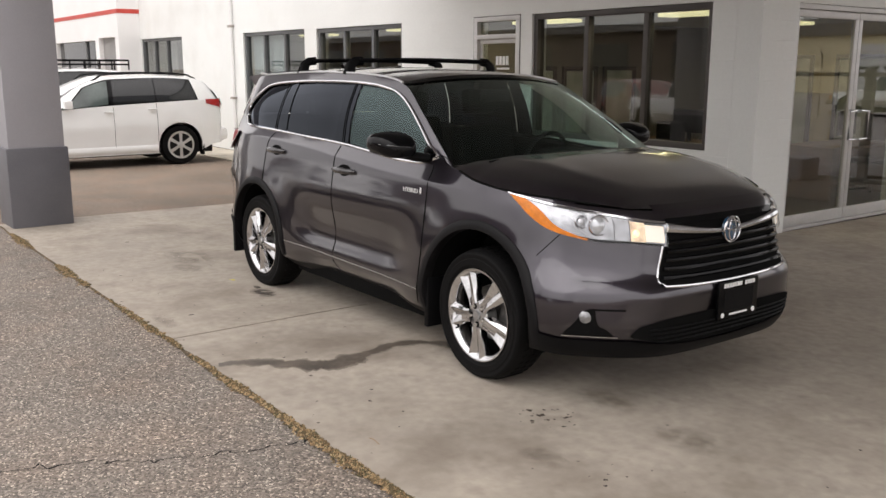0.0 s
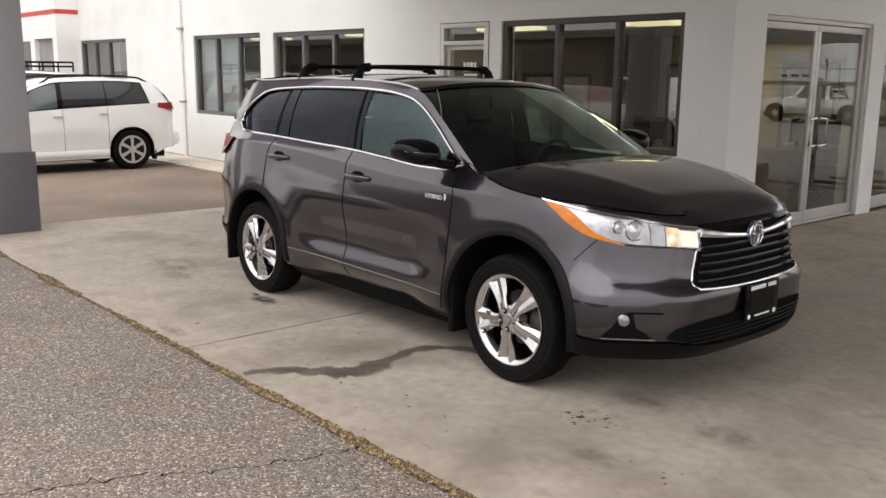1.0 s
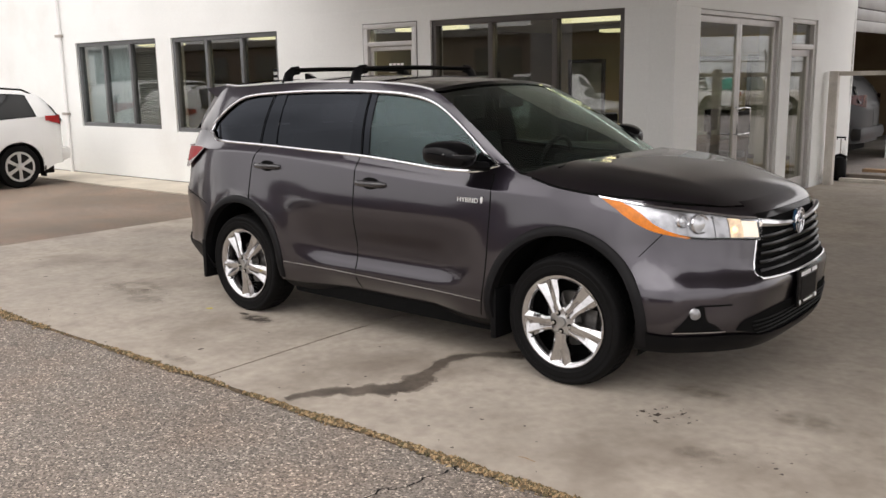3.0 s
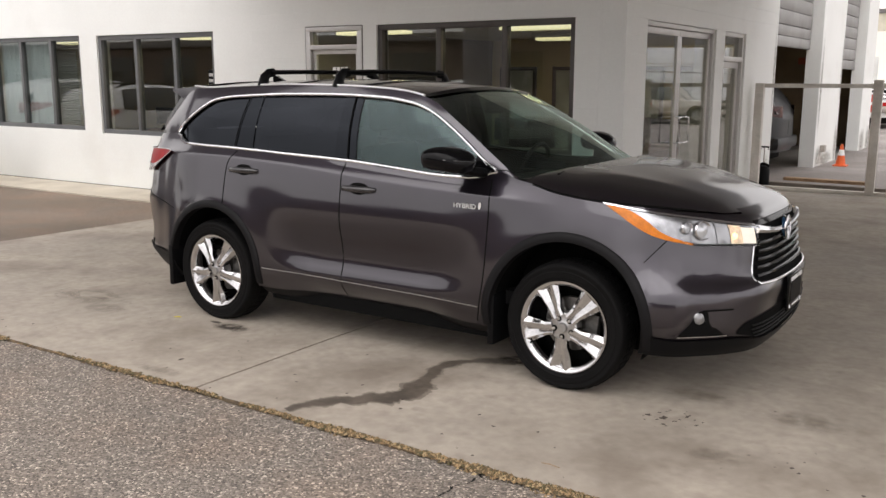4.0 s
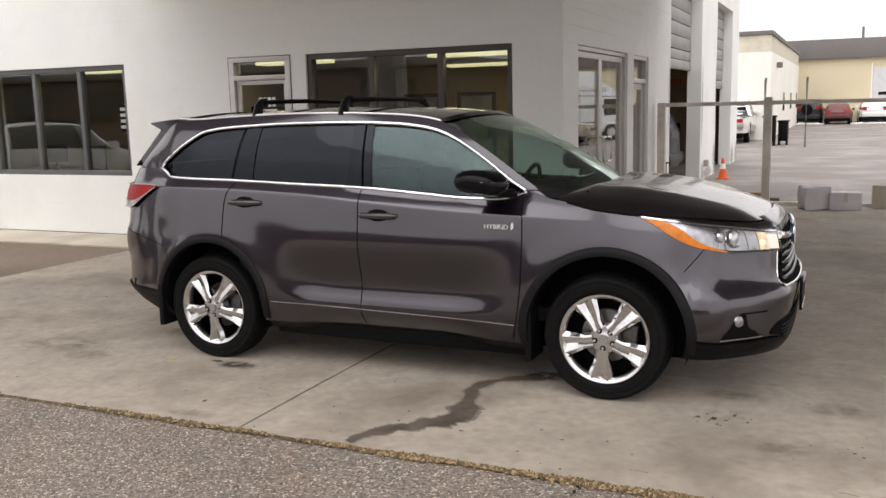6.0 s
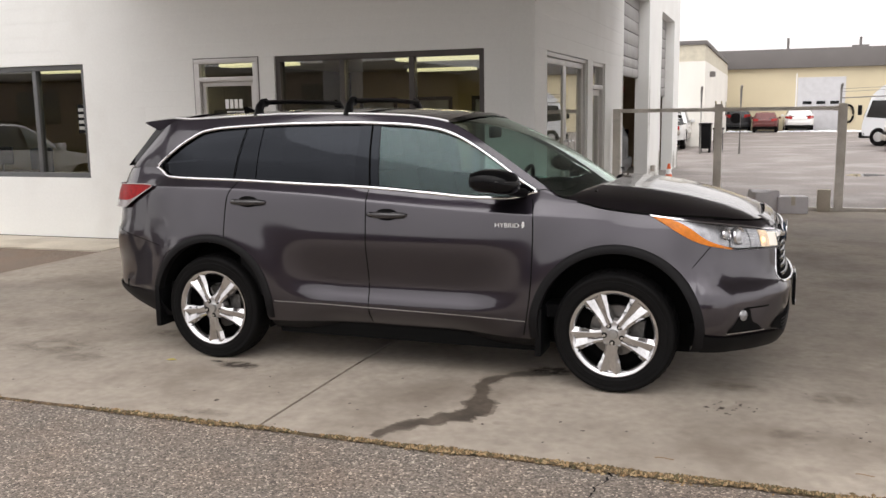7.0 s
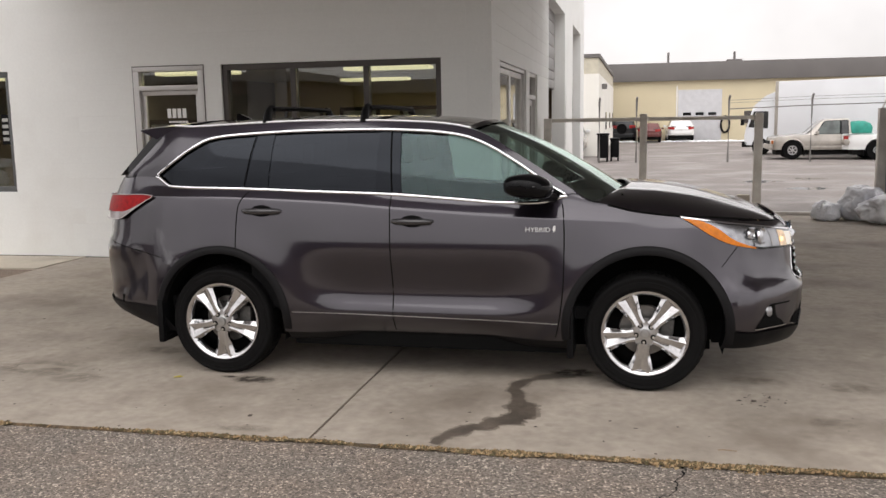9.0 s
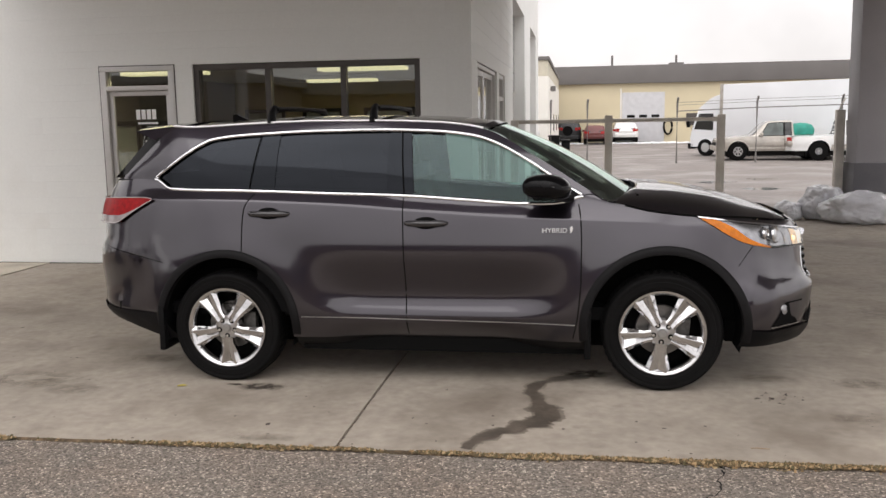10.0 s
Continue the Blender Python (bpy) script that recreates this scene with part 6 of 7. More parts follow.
def box_truck(m):
    root = empty("box_truck", m, "white box truck with a tall cargo box", "truck", "parked vehicles")
    white = surf("truck_white", (0.78, 0.795, 0.82), 0.4, vary=0.05, scale=0.6)
    part("cargo_box", box(bmesh.new(), 0, 6.1, -1.2, 1.2, 0.95, 3.4, 0.04), white, root, "tall white cargo box")
    part("corner_post", box(bmesh.new(), -0.01, 0.16, -1.215, 1.215, 0.95, 3.42, 0.03), GALV, root)
    rows = []
    for y in (-1.0, -0.9, 0.9, 1.0):
        e = 0.08 if abs(y) > 0.95 else 0.0
        rows.append([(-1.75 + e, y, 0.45), (-1.78 + e, y, 0.9), (-1.7 + e, y, 1.25), (-1.35 + e, y, 2.2 - e), (-1.0, y, 2.3 - e), (-0.12, y, 2.3 - e), (-0.12, y, 0.45)])
    mesh("cab", *lattice(rows), white, root)
    for y, s in ((-1.0, -1), (1.0, 1)):
        v = [(-1.67, y, 0.45), (-1.7, y, 0.9), (-1.62, y, 1.25), (-1.27, y, 2.12), (-1.0, y, 2.22), (-0.12, y, 2.22), (-0.12, y, 0.45)]
        mesh("cab_side", v, [tuple(range(7))], white, root)
        mesh("cab_window", [(x, y + s * 0.01, z) for x, z in ((-1.5, 1.3), (-1.22, 2.05), (-0.45, 2.05), (-0.45, 1.25))], [(0, 1, 2, 3)], CAR_WINDOW, root)
        part("cab_mirror", box(bmesh.new(), -1.75, -1.65, y + s * 0.1, y + s * 0.3, 1.4, 1.85, 0.02), BLACK_PLASTIC, root)
    mesh("windscreen", [(-1.71, -0.9, 1.28), (-1.71, 0.9, 1.28), (-1.4, 0.85, 2.12), (-1.4, -0.85, 2.12)], [(0, 1, 2, 3)], CAR_WINDOW, root)
    rows = [[(-1.3 + 1.2 * k, 0.95 * t, 2.28 + 0.75 * math.sin(k * math.pi / 2) * (1 - 0.15 * t * t)) for t in steps(-1, 1, 8)] for k in steps(0, 1, 8)]
    mesh("wind_fairing", *lattice(rows), white, root, "rounded roof fairing")
    for y in (-0.95, 0.95):
        mesh("fairing_side", [(-1.3 + 1.2 * k, y, 2.28 + 0.638 * math.sin(k * math.pi / 2)) for k in steps(0, 1, 8)] + [(-0.1, y, 2.2)], [tuple(range(10))], white, root)
    part("chassis", box(bmesh.new(), -1.2, 6.0, -0.5, 0.5, 0.55, 0.95), BLACK_PLASTIC, root)
    part("front_bumper", box(bmesh.new(), -1.85, -1.55, -1.0, 1.0, 0.35, 0.62, 0.03), BLACK_PLASTIC, root)
    for ob in root.children:
        if ob.name.split(".")[0] not in ("cargo_box", "corner_post", "chassis"):
            for v in ob.data.vertices:
                v.co.x *= 0.98
    for x in (-0.85, 4.3):
        for s in (-1, 1):
            w = part("wheel", lathe(bmesh.new(), [(0.0, -0.02), (0.24, -0.02), (0.26, 0.01), (0.4, 0.0), (0.42, -0.05), (0.42, -0.25)], 28, pose(x, s * 1.02, 0.42, -90 * s, 0, 0)), TYRE, root)
            part("rim", lathe(bmesh.new(), [(0.0, -0.01), (0.1, 0.0), (0.22, -0.015)], 20, pose(x, s * 1.02, 0.42, -90 * s, 0, 0)), surf("truck_rim", (0.5, 0.5, 0.5), 0.4, metal=0.5), w)


box_truck(pose(9.05, 36.3, ground_z(40), 0, 0, -38) @ Matrix.Scale(0.92, 4))

# ---- fence and gate ----
def fence():
    root = empty("gate", pose(0, 10.8, ground_z(10.8)), "weathered steel gate frame across the yard entrance", "gate")
    part("rail", box(bmesh.new(), 2.8, 4.6, -0.032, 0.032, 1.66, 1.725, 0.008), GATE_STEEL, root)
    part("rail", box(bmesh.new(), -1.73, 0.0, -0.032, 0.032, 1.66, 1.725, 0.008, pose(2.8, 0, 0, 0, 0, 17)), GATE_STEEL, root)
    for x, y, h, w in ((1.17, -0.5, 1.73, 0.065), (2.8, 0.0, 1.785, 0.065), (4.727, 0.0, 1.77, 0.067)):
        part("post", box(bmesh.new(), x - w, x + w, y - 0.06, y + 0.06, -0.02, h, 0.01), GATE_STEEL, root)
    part("rail_clamp", box(bmesh.new(), 2.7, 2.9, -0.04, 0.04, 1.652, 1.733, 0.012), GATE_STEEL, root)
    part("rail_clamp", box(bmesh.new(), 4.58, 4.68, -0.04, 0.04, 1.652, 1.733, 0.012), GATE_STEEL, root)
    part("bottom_rail", box(bmesh.new(), 1.2, 6.5, -0.05, 0.05, 0.0, 0.07, 0.01), GATE_STEEL, root)
    root = empty("gate_post", pose(6.69, 10.8, ground_z(12)), "tall weathered steel gate post", "post")
    part("post", box(bmesh.new(), -0.07, 0.07, -0.07, 0.07, -0.02, 1.82, 0.012), GATE_STEEL, root)
    bm = tube(bmesh.new(), [(-0.02, 0, 1.82), (0.02, 0, 1.92), (0.08, 0, 2.02)], 0.012, 6)
    part("wire_arm", bm, GATE_STEEL, root)
    root = empty("yard_fence", pose(0, 29.8, ground_z(30)), "thin steel fence posts with strands of wire", "fence")
    for x in (-0.6, 1.2, 2.6, 5.97, 8.88, 11.9, 15.0):
        part("post", tube(bmesh.new(), [(x, 0, -0.02), (x, 0, 2.3), (x + 0.02, -0.12, 2.48)], 0.042, 8), WIRE_STEEL, root)
    for z in (2.1, 2.32, 2.42):
        part("wire", tube(bmesh.new(), [(5.97, -0.02, z - 0.12), (8.88, -0.02, z - 0.03), (15.0, -0.02, z + 0.06)], 0.022 if z < 2.2 else 0.008, 6), WIRE_STEEL, root)


fence()

# ---- far buildings ----
def far_building():
    z = ground_z(60)
    root = empty("far_building", pose(0.45, 60, z), "long cream warehouse with a grey roof band", "building")
    part("wall", box(bmesh.new(), -18, 45, 0, 12, -0.2, 4.15), CREAM, root, "cream painted wall")
    part("roof_band", box(bmesh.new(), -18.3, 45.3, -0.35, 12.3, 4.15, 5.4, 0.03), ROOF_GREY, root, "grey metal roof band")
    for i, x in enumerate((4.85, 19.7, 27.0)):
        d = part("loading_door", box(bmesh.new(), x, x + 2.95, -0.05, 0.02, 0.0, 3.52, 0.01), surf("door_enamel", (0.58, 0.58, 0.6), 0.5, vary=0.06), root, "white sectional loading door")
        for k in range(3):
            part("pane", box(bmesh.new(), x + 0.35 + k * 0.85, x + 0.9 + k * 0.85, -0.065, -0.045, 1.75, 1.95), CAR_WINDOW, d)
        part("door_track", box(bmesh.new(), x - 0.12, x - 0.04, -0.08, 0.02, 0, 3.8), WHITE_WALL, d)
    part("wall_box", box(bmesh.new(), 9.3, 10.3, -0.08, 0.02, 1.15, 2.0, 0.02), BRONZE, root)
    part("wall_sign", box(bmesh.new(), 10.05, 10.7, -0.1, 0.02, 1.0, 1.4), surf("yellow_sign", (0.6, 0.45, 0.12), 0.6), root)
    part("hose_reel", tube(bmesh.new(), [(8.05 + 0.28 * math.cos(t), -0.1, 1.1 + 0.55 * math.sin(t)) for t in [2 * math.pi * i / 20 for i in range(20)]], 0.07, 8, True), BLACK_PLASTIC, root)
    for x, h in ((4.15, 1.0), (8.6, 0.9)):
        part("roof_vent", tube(bmesh.new(), [(x, 0.6, 5.3), (x, 0.6, 5.4 + h * 0.75)], 0.08, 8), ROOF_GREY, root)
    part("roof_cap", box(bmesh.new(), 8.1, 9.1, 0.3, 0.9, 5.35, 5.55, 0.02), ROOF_GREY, root)
    root = empty("pale_building", pose(-0.85, 36, ground_z(31) - 0.2), "pale cream flat-roofed building across the yard", "building")
    part("wall", box(bmesh.new(), -14, 1.75, 0, 22, -0.4, 3.9), CREAM_PALE, root)
    part("parapet", box(bmesh.new(), -14, 1.72, 0.02, 22, 3.9, 4.6), surf("parapet_cream", (0.62, 0.58, 0.47), 0.8), root, "darker cream parapet")
    part("coping", box(bmesh.new(), -14.1, 1.8, -0.05, 22.1, 4.6, 4.78, 0.02), ROOF_GREY, root)
    for y in (8, 14, 20):
        part("window", box(bmesh.new(), 1.73, 1.77, y, y + 1.2, 1.3, 2.2), CAR_WINDOW, root)
    part("door", box(bmesh.new(), -0.9, 0.1, -0.03, 0.02, 0.0, 2.9), surf("pale_door", (0.6, 0.6, 0.58), 0.6), root)
    part("wall_lamp", box(bmesh.new(), 1.75, 2.0, 3.0, 3.3, 3.3, 3.55, 0.04), ROOF_GREY, root)


far_building()


def west_wing():
    """The end of the dealership that steps forward, with a red line under its parapet."""
    root = empty("west_wing", pose(-17.8, 4.46, 0), "white projecting wing with a red stripe", "building", kind="structure")
    bm = bmesh.new()
    for a, b, c, d in holes_in(24, 6.0, [(2.1, 6.4, 0.85, 2.45), (0.3, 1.75, 0.85, 2.5)], -0.4):
        box(bm, -b, -a, 0, 0.3, c, d)
    bmesh.ops.remove_doubles(bm, verts=bm.verts, dist=0.0005)
    part("wall", bm, WHITE_WALL, root)
    part("return_wall", box(bmesh.new(), -0.3, 0.0, 0.3, 2.2, -0.4, 6.0), WHITE_WALL, root)
    part("stripe", box(bmesh.new(), -24, 0.012, -0.012, 0.0, 3.1, 3.21), RED, root, "red painted stripe")
    part("stripe", box(bmesh.new(), 0.0, 0.012, 0.0, 0.62, 3.1, 3.21), RED, root, "red painted stripe")
    part("pane", box(bmesh.new(), -6.4, -2.1, 0.12, 0.13, 0.85, 2.45), CAR_WINDOW, root)
    part("shutter", box(bmesh.new(), -1.75, -0.3, 0.12, 0.14, 0.85, 2.5), DOOR_PANEL, root)
    part("mullion", box(bmesh.new(), -3.4, -3.28, 0.08, 0.15, 0.85, 2.45), GREY_FRAME, root)
    root = empty("downpipe", pose(-11.8, WALL_Y - 0.05, 0), "white painted downpipe with wall brackets", "pipe", kind="structure")
    part("pipe", tube(bmesh.new(), [(0, 0, -0.15), (0, 0, 4.5)], 0.035, 10), WHITE_WALL, root)
    for z in (1.05, 2.55):
        part("bracket", box(bmesh.new(), -0.1, 0.06, -0.045, 0.05, z, z + 0.05, 0.005), GALV, root)


west_wing()


def opposite_side():
    """Unseen low buildings, added across the street for glass and paint to reflect."""
    root = empty("opposite_building", pose(0, -34, ground_z(-34)), "long low brown building across the street", "building")
    part("wall", box(bmesh.new(), -45, 30, -8, 0, -0.2, 3.2), surf("brown_brick_wall", (0.14, 0.1, 0.08), 0.85, vary=0.15, scale=0.4), root)
    part("roof_band", box(bmesh.new(), -45.5, 30.5, -8.5, 0.5, 3.2, 3.9), ROOF_GREY, root)
    for x in range(-42, 28, 7):
        part("window", box(bmesh.new(), x, x + 4, -0.02, 0.03, 0.9, 2.6), CAR_WINDOW, root)


    # Dark mass added to the west to darken what the car's flank reflects.
    root = empty("opposite_building", pose(0, -24, ground_z(-24)), "unseen dark building added across the street", "building")
    part("wall", box(bmesh.new(), -62, -13, -9, 0, -0.2, 3.6), surf("dark_brick_wall", (0.1, 0.075, 0.065), 0.85, vary=0.15, scale=0.4), root)
    part("roof_band", box(bmesh.new(), -62.3, -12.7, -9.3, 0.3, 3.6, 4.0), ROOF_GREY, root)
    for x in range(-60, -15, 6):
        part("window", box(bmesh.new(), x, x + 3, -0.02, 0.03, 1.2, 3.0), CAR_WINDOW, root)


opposite_side()

# ---- office inside ----
TUBE_GLOW = surf("fluorescent_glow", (1.0, 0.9, 0.52), 0.5, vary=0.0, fine=0.0, emit=1.5)


def ceiling_light(x, y, w=1.15, d=0.3):
    root = empty("ceiling_light", pose(x, y, 2.46), "warm fluorescent ceiling light panel", "ceiling light", "office ceiling lights")
    part("frame", box(bmesh.new(), -w / 2 - 0.04, w / 2 + 0.04, -d / 2 - 0.04, d / 2 + 0.04, -0.07, 0.0, 0.01), ALU, root)
    part("diffuser", box(bmesh.new(), -w / 2, w / 2, -d / 2, d / 2, -0.115, -0.07, 0.012), TUBE_GLOW, root)
    lamp = new("light_tube", bpy.data.lights.new("light_tube", "AREA"))
    lamp.data.shape, lamp.data.size, lamp.data.size_y, lamp.data.energy, lamp.data.color = "RECTANGLE", w, d, 10.5, (1.0, 0.82, 0.48)
    lamp.matrix_basis = pose(x, y, 2.335)


for x, y in ((-3.2, 6.05), (-0.5, 6.1), (-6.45, 5.95), (-7.4, 9.0), (-10.2, 6.2), (-1.6, 9.2)):
    ceiling_light(x, y)


def desk(x, y, turn):
    root = empty("desk", pose(x, y, -0.07, 0, 0, turn), "plain brown laminate office desk", "desk", "office desks")
    wood = surf("brown_laminate", (0.16, 0.09, 0.05), 0.5, vary=0.15, scale=6)
    part("desktop", box(bmesh.new(), -0.8, 0.8, -0.4, 0.4, 0.72, 0.76, 0.006), wood, root)
    for s in (-1, 1):
        part("side_panel", box(bmesh.new(), s * 0.74, s * 0.78, -0.38, 0.38, 0, 0.72), wood, root)
    part("back_panel", box(bmesh.new(), -0.74, 0.74, 0.3, 0.33, 0.1, 0.72), wood, root)


def office_chair(x, y, turn):
    root = empty("office_chair", pose(x, y, -0.07, 0, 0, turn), "black padded office chair", "chair", "office chairs")
    part("seat", box(bmesh.new(), -0.25, 0.25, -0.25, 0.25, 0.44, 0.53, 0.04), BLACK_PLASTIC, root)
    part("backrest", box(bmesh.new(), -0.24, 0.24, 0.2, 0.28, 0.58, 1.15, 0.04), BLACK_PLASTIC, root)
    part("column", tube(bmesh.new(), [(0, 0, 0.08), (0, 0, 0.44)], 0.03, 8), BLACK_PLASTIC, root)
    for k in range(5):
        a = 2 * math.pi * k / 5
        part("foot", tube(bmesh.new(), [(0, 0, 0.1), (0.3 * math.cos(a), 0.3 * math.sin(a), 0.05)], 0.022, 6), BLACK_PLASTIC, root)


def monitor(x, y, turn):
    root = empty("monitor", pose(x, y, 0.69, 0, 0, turn), "black computer monitor on a desk", "monitor")
    part("screen", box(bmesh.new(), -0.26, 0.26, -0.02, 0.02, 0.12, 0.45, 0.01), BLACK_PLASTIC, root)
    part("stand", tube(bmesh.new(), [(0, 0.02, 0.0), (0, 0.02, 0.14)], 0.03, 8), BLACK_PLASTIC, root)


# Unseen lamps added under the garage roof to brighten the bays.
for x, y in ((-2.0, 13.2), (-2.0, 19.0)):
    root = empty("shop_light", pose(x, y, 4.6), "unseen fluorescent light added to brighten the garage", "ceiling light", "garage lights")
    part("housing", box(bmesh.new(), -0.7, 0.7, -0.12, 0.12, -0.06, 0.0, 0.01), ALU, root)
    part("lamp_tube", tube(bmesh.new(), [(-0.65, 0, -0.09), (0.65, 0, -0.09)], 0.025, 8), surf("added_shop_glow", (1.0, 0.8, 0.5), 0.5, vary=0.0, fine=0.0, emit=22.0), root)


def inner_window(x0, x1, z0=0.2, z1=1.95, place=None):
    """A glazed door or window in the tan wall at the back of the office."""
    root = empty("inner_window", place or pose(x0, 11.3, 0), "dark-framed pale glazed panel in the office back wall", "window", kind="structure")
    w = x1 - x0
    for a, b, c, d in ((0, w, z1 - 0.07, z1), (0, w, z0, z0 + 0.07), (0, 0.07, z0 + 0.07, z1 - 0.07), (w - 0.07, w, z0 + 0.07, z1 - 0.07)):
        part("frame", box(bmesh.new(), a, b, -0.05, 0.0, c, d, 0.006), BRONZE, root)
    part("pane", box(bmesh.new(), 0.07, w - 0.07, -0.02, -0.012, z0 + 0.07, z1 - 0.07), surf("pale_pane", (0.62, 0.66, 0.64), 0.15, vary=0.35, scale=2.0), root)


for x0, x1 in ((-9.2, -8.2), (-4.1, -3.3), (-2.95, -2.15), (-1.75, -0.75), (-0.55, 0.45)):
    inner_window(x0, x1)
for y0 in (6.5, 7.45, 8.4):
    inner_window(0, 0.8, 0.3, 1.75, pose(-4.3, y0, 0, 0, 0, 90))

for x, y, a in ((-1.9, 7.6, 0), (-0.3, 9.0, 90), (-6.8, 7.8, 0), (-10.0, 7.8, 0)):
    desk(x, y, a)
    office_chair(x + 0.1, y + 0.8, 10)
    monitor(x + 0.1, y, a + 5)
office_chair(0.35, 6.3, 200)
office_chair(-0.75, 6.2, 170)


def blinds(x0, x1, z0, z1):
    root = empty("window_blinds", pose(x0, WALL_Y + 0.17, 0), "pale horizontal window blinds, lowered", "blinds")
    slat = None
    z = z0
    while z < z1:
        if slat is None:
            slat = boxed("slat", 0.02, x1 - x0 - 0.02, -0.012, 0.012, -0.001, 0.001, surf("blind_slat", (0.45, 0.45, 0.43), 0.6), root)
            ob = slat
        else:
            ob = new("slat", slat.data)
            ob.parent = root
        ob.matrix_basis = pose(0, 0, z, 30, 0, 0)
        z += 0.04


blinds(-9.55, -8.68, 0.9, 2.36)


def curtain(x0, x1, material, label):
    """A vertical fabric blind with folds behind a window."""
    root = empty("curtain", pose(x0, WALL_Y + 0.2, 0), label, "curtain")
    n = 40
    rows = [[(lerp(0, x1 - x0, i / n), 0.02 * math.sin(i * 1.6), z) for i in range(n + 1)] for z in (0.8, 2.38)]
    mesh("fabric", *lattice(rows), material, root)


curtain(-11.25, -9.65, surf("pale_blue_blind", (0.72, 0.8, 0.85), 0.8), "pale bluish vertical blinds drawn across")
curtain(-17.7, -15.7, surf("grey_blind", (0.35, 0.35, 0.34), 0.8), "grey vertical blinds drawn across")

# notice on the office window
nt = boxed("window_notice", -5.62, -5.5, WALL_Y + 0.07, WALL_Y + 0.074, 1.45, 1.85, BLACK_PLASTIC)
tagged(nt, "dark printed notice stuck inside the window", "notice")
bm = bmesh.new()
for k in range(4):
    box(bm, -5.605, -5.515, WALL_Y + 0.066, WALL_Y + 0.07, 1.5 + 0.085 * k, 1.545 + 0.085 * k)
part("lettering_bars", bm, surf("faded_print", (0.4, 0.4, 0.38), 0.6), nt)

# ---- yard things ----
def cone(x, y):
    root = empty("traffic_cone", pose(x, y, ground_z(y, x) + 0.006), "orange traffic cone with a white band", "traffic cone")
    orange = surf("cone_orange", (0.75, 0.13, 0.03), 0.6)
    part("base", box(bmesh.new(), -0.135, 0.135, -0.135, 0.135, 0, 0.03, 0.008), orange, root)
    part("body", lathe(bmesh.new(), [(0.1, 0.03), (0.025, 0.47), (0.015, 0.47)], 24), orange, root)
    part("band", lathe(bmesh.new(), [(0.0695, 0.23), (0.049, 0.35), (0.044, 0.35), (0.064, 0.23)], 24, None, True), TEXT_WHITE, root, "white reflective band")


cone(1.45, 16.2)


def sprayer():
    root = empty("pump_sprayer", pose(1.13, 11.0, ground_z(11) + 0.008), "black pump sprayer with a T handle", "sprayer")
    part("tank", lathe(bmesh.new(), [(0.1, 0), (0.105, 0.02), (0.105, 0.3), (0.08, 0.36), (0.04, 0.38), (0.0, 0.38)], 24), BLACK_PLASTIC, root)
    part("pump_rod", tube(bmesh.new(), [(0, 0, 0.38), (0, 0, 0.66)], 0.01, 8), GALV, root)
    part("handle", tube(bmesh.new(), [(-0.06, 0, 0.64), (-0.07, 0, 0.68), (0.07, 0, 0.68), (0.06, 0, 0.64)], 0.014, 8), BLACK_PLASTIC, root)
    part("collar", tube(bmesh.new(), [(-0.1, 0, 0.36), (0, 0, 0.4), (0.1, 0, 0.36)], 0.03, 8), BLACK_PLASTIC, root)


sprayer()


def timbers():
    for i, (x0, x1, y, z, a) in enumerate(((1.35, 2.75, 11.6, 0.1, -4), (1.2, 2.6, 11.35, 0.02, 2))):
        ob = part("timber_plank", box(bmesh.new(), 0, x1 - x0, -0.09, 0.09, 0, 0.05, 0.006), WOOD)
        ob.matrix_basis = pose(x0, y, ground_z(12) + 0.006 + z, 0, 0, a)
        tagged(ob, "raw timber plank lying at the yard entrance", "plank", "timber planks")
    ob = part("timber_beam", box(bmesh.new(), 0, 1.9, -0.06, 0.06, 0, 0.1, 0.01), surf("weathered_timber", (0.2, 0.17, 0.14), 0.85, vary=0.2, scale=5))
    ob.matrix_basis = pose(1.1, 11.2, ground_z(12) + 0.006, 0, 0, -2)
    tagged(ob, "weathered timber beam lying at the yard entrance", "beam")


timbers()
wb = part("junction_box", box(bmesh.new(), 0, 0.09, -0.1, 0.1, 0, 0.14, 0.01), GALV)
wb.matrix_basis = pose(1.05, 16.1, 0.2)
tagged(wb, "small grey steel junction box on the wall", "junction box")


def carton(x, y, w, d, h, turn, label, material):
    root = empty("carton", pose(x, y, ground_z(y, x) + SLAB, 0, 0, turn), label, "box", "cartons by the gate")
    part("carton_body", box(bmesh.new(), -w / 2, w / 2, -d / 2, d / 2, 0, h, 0.008), material, root)
    part("tape", box(bmesh.new(), -0.03, 0.03, -d / 2 - 0.002, d / 2 + 0.002, h * 0.5, h + 0.002), surf("clear_tape", (0.5, 0.45, 0.38), 0.3), root)


CARTON_WHITE = surf("white_carton", (0.6, 0.58, 0.6), 0.7, vary=0.1, scale=4)
carton(4.0, 10.4, 0.46, 0.34, 0.27, 8, "small white carton beside the gate", CARTON_WHITE)
blk = part("concrete_block", box(bmesh.new(), -0.1, 0.1, -0.1, 0.1, 0, 0.37, 0.015), CONCRETE_PALE)
blk.matrix_basis = pose(4.5, 10.75, ground_z(12) + 0.006)
tagged(blk, "pale concrete block at the foot of the gate post", "block")


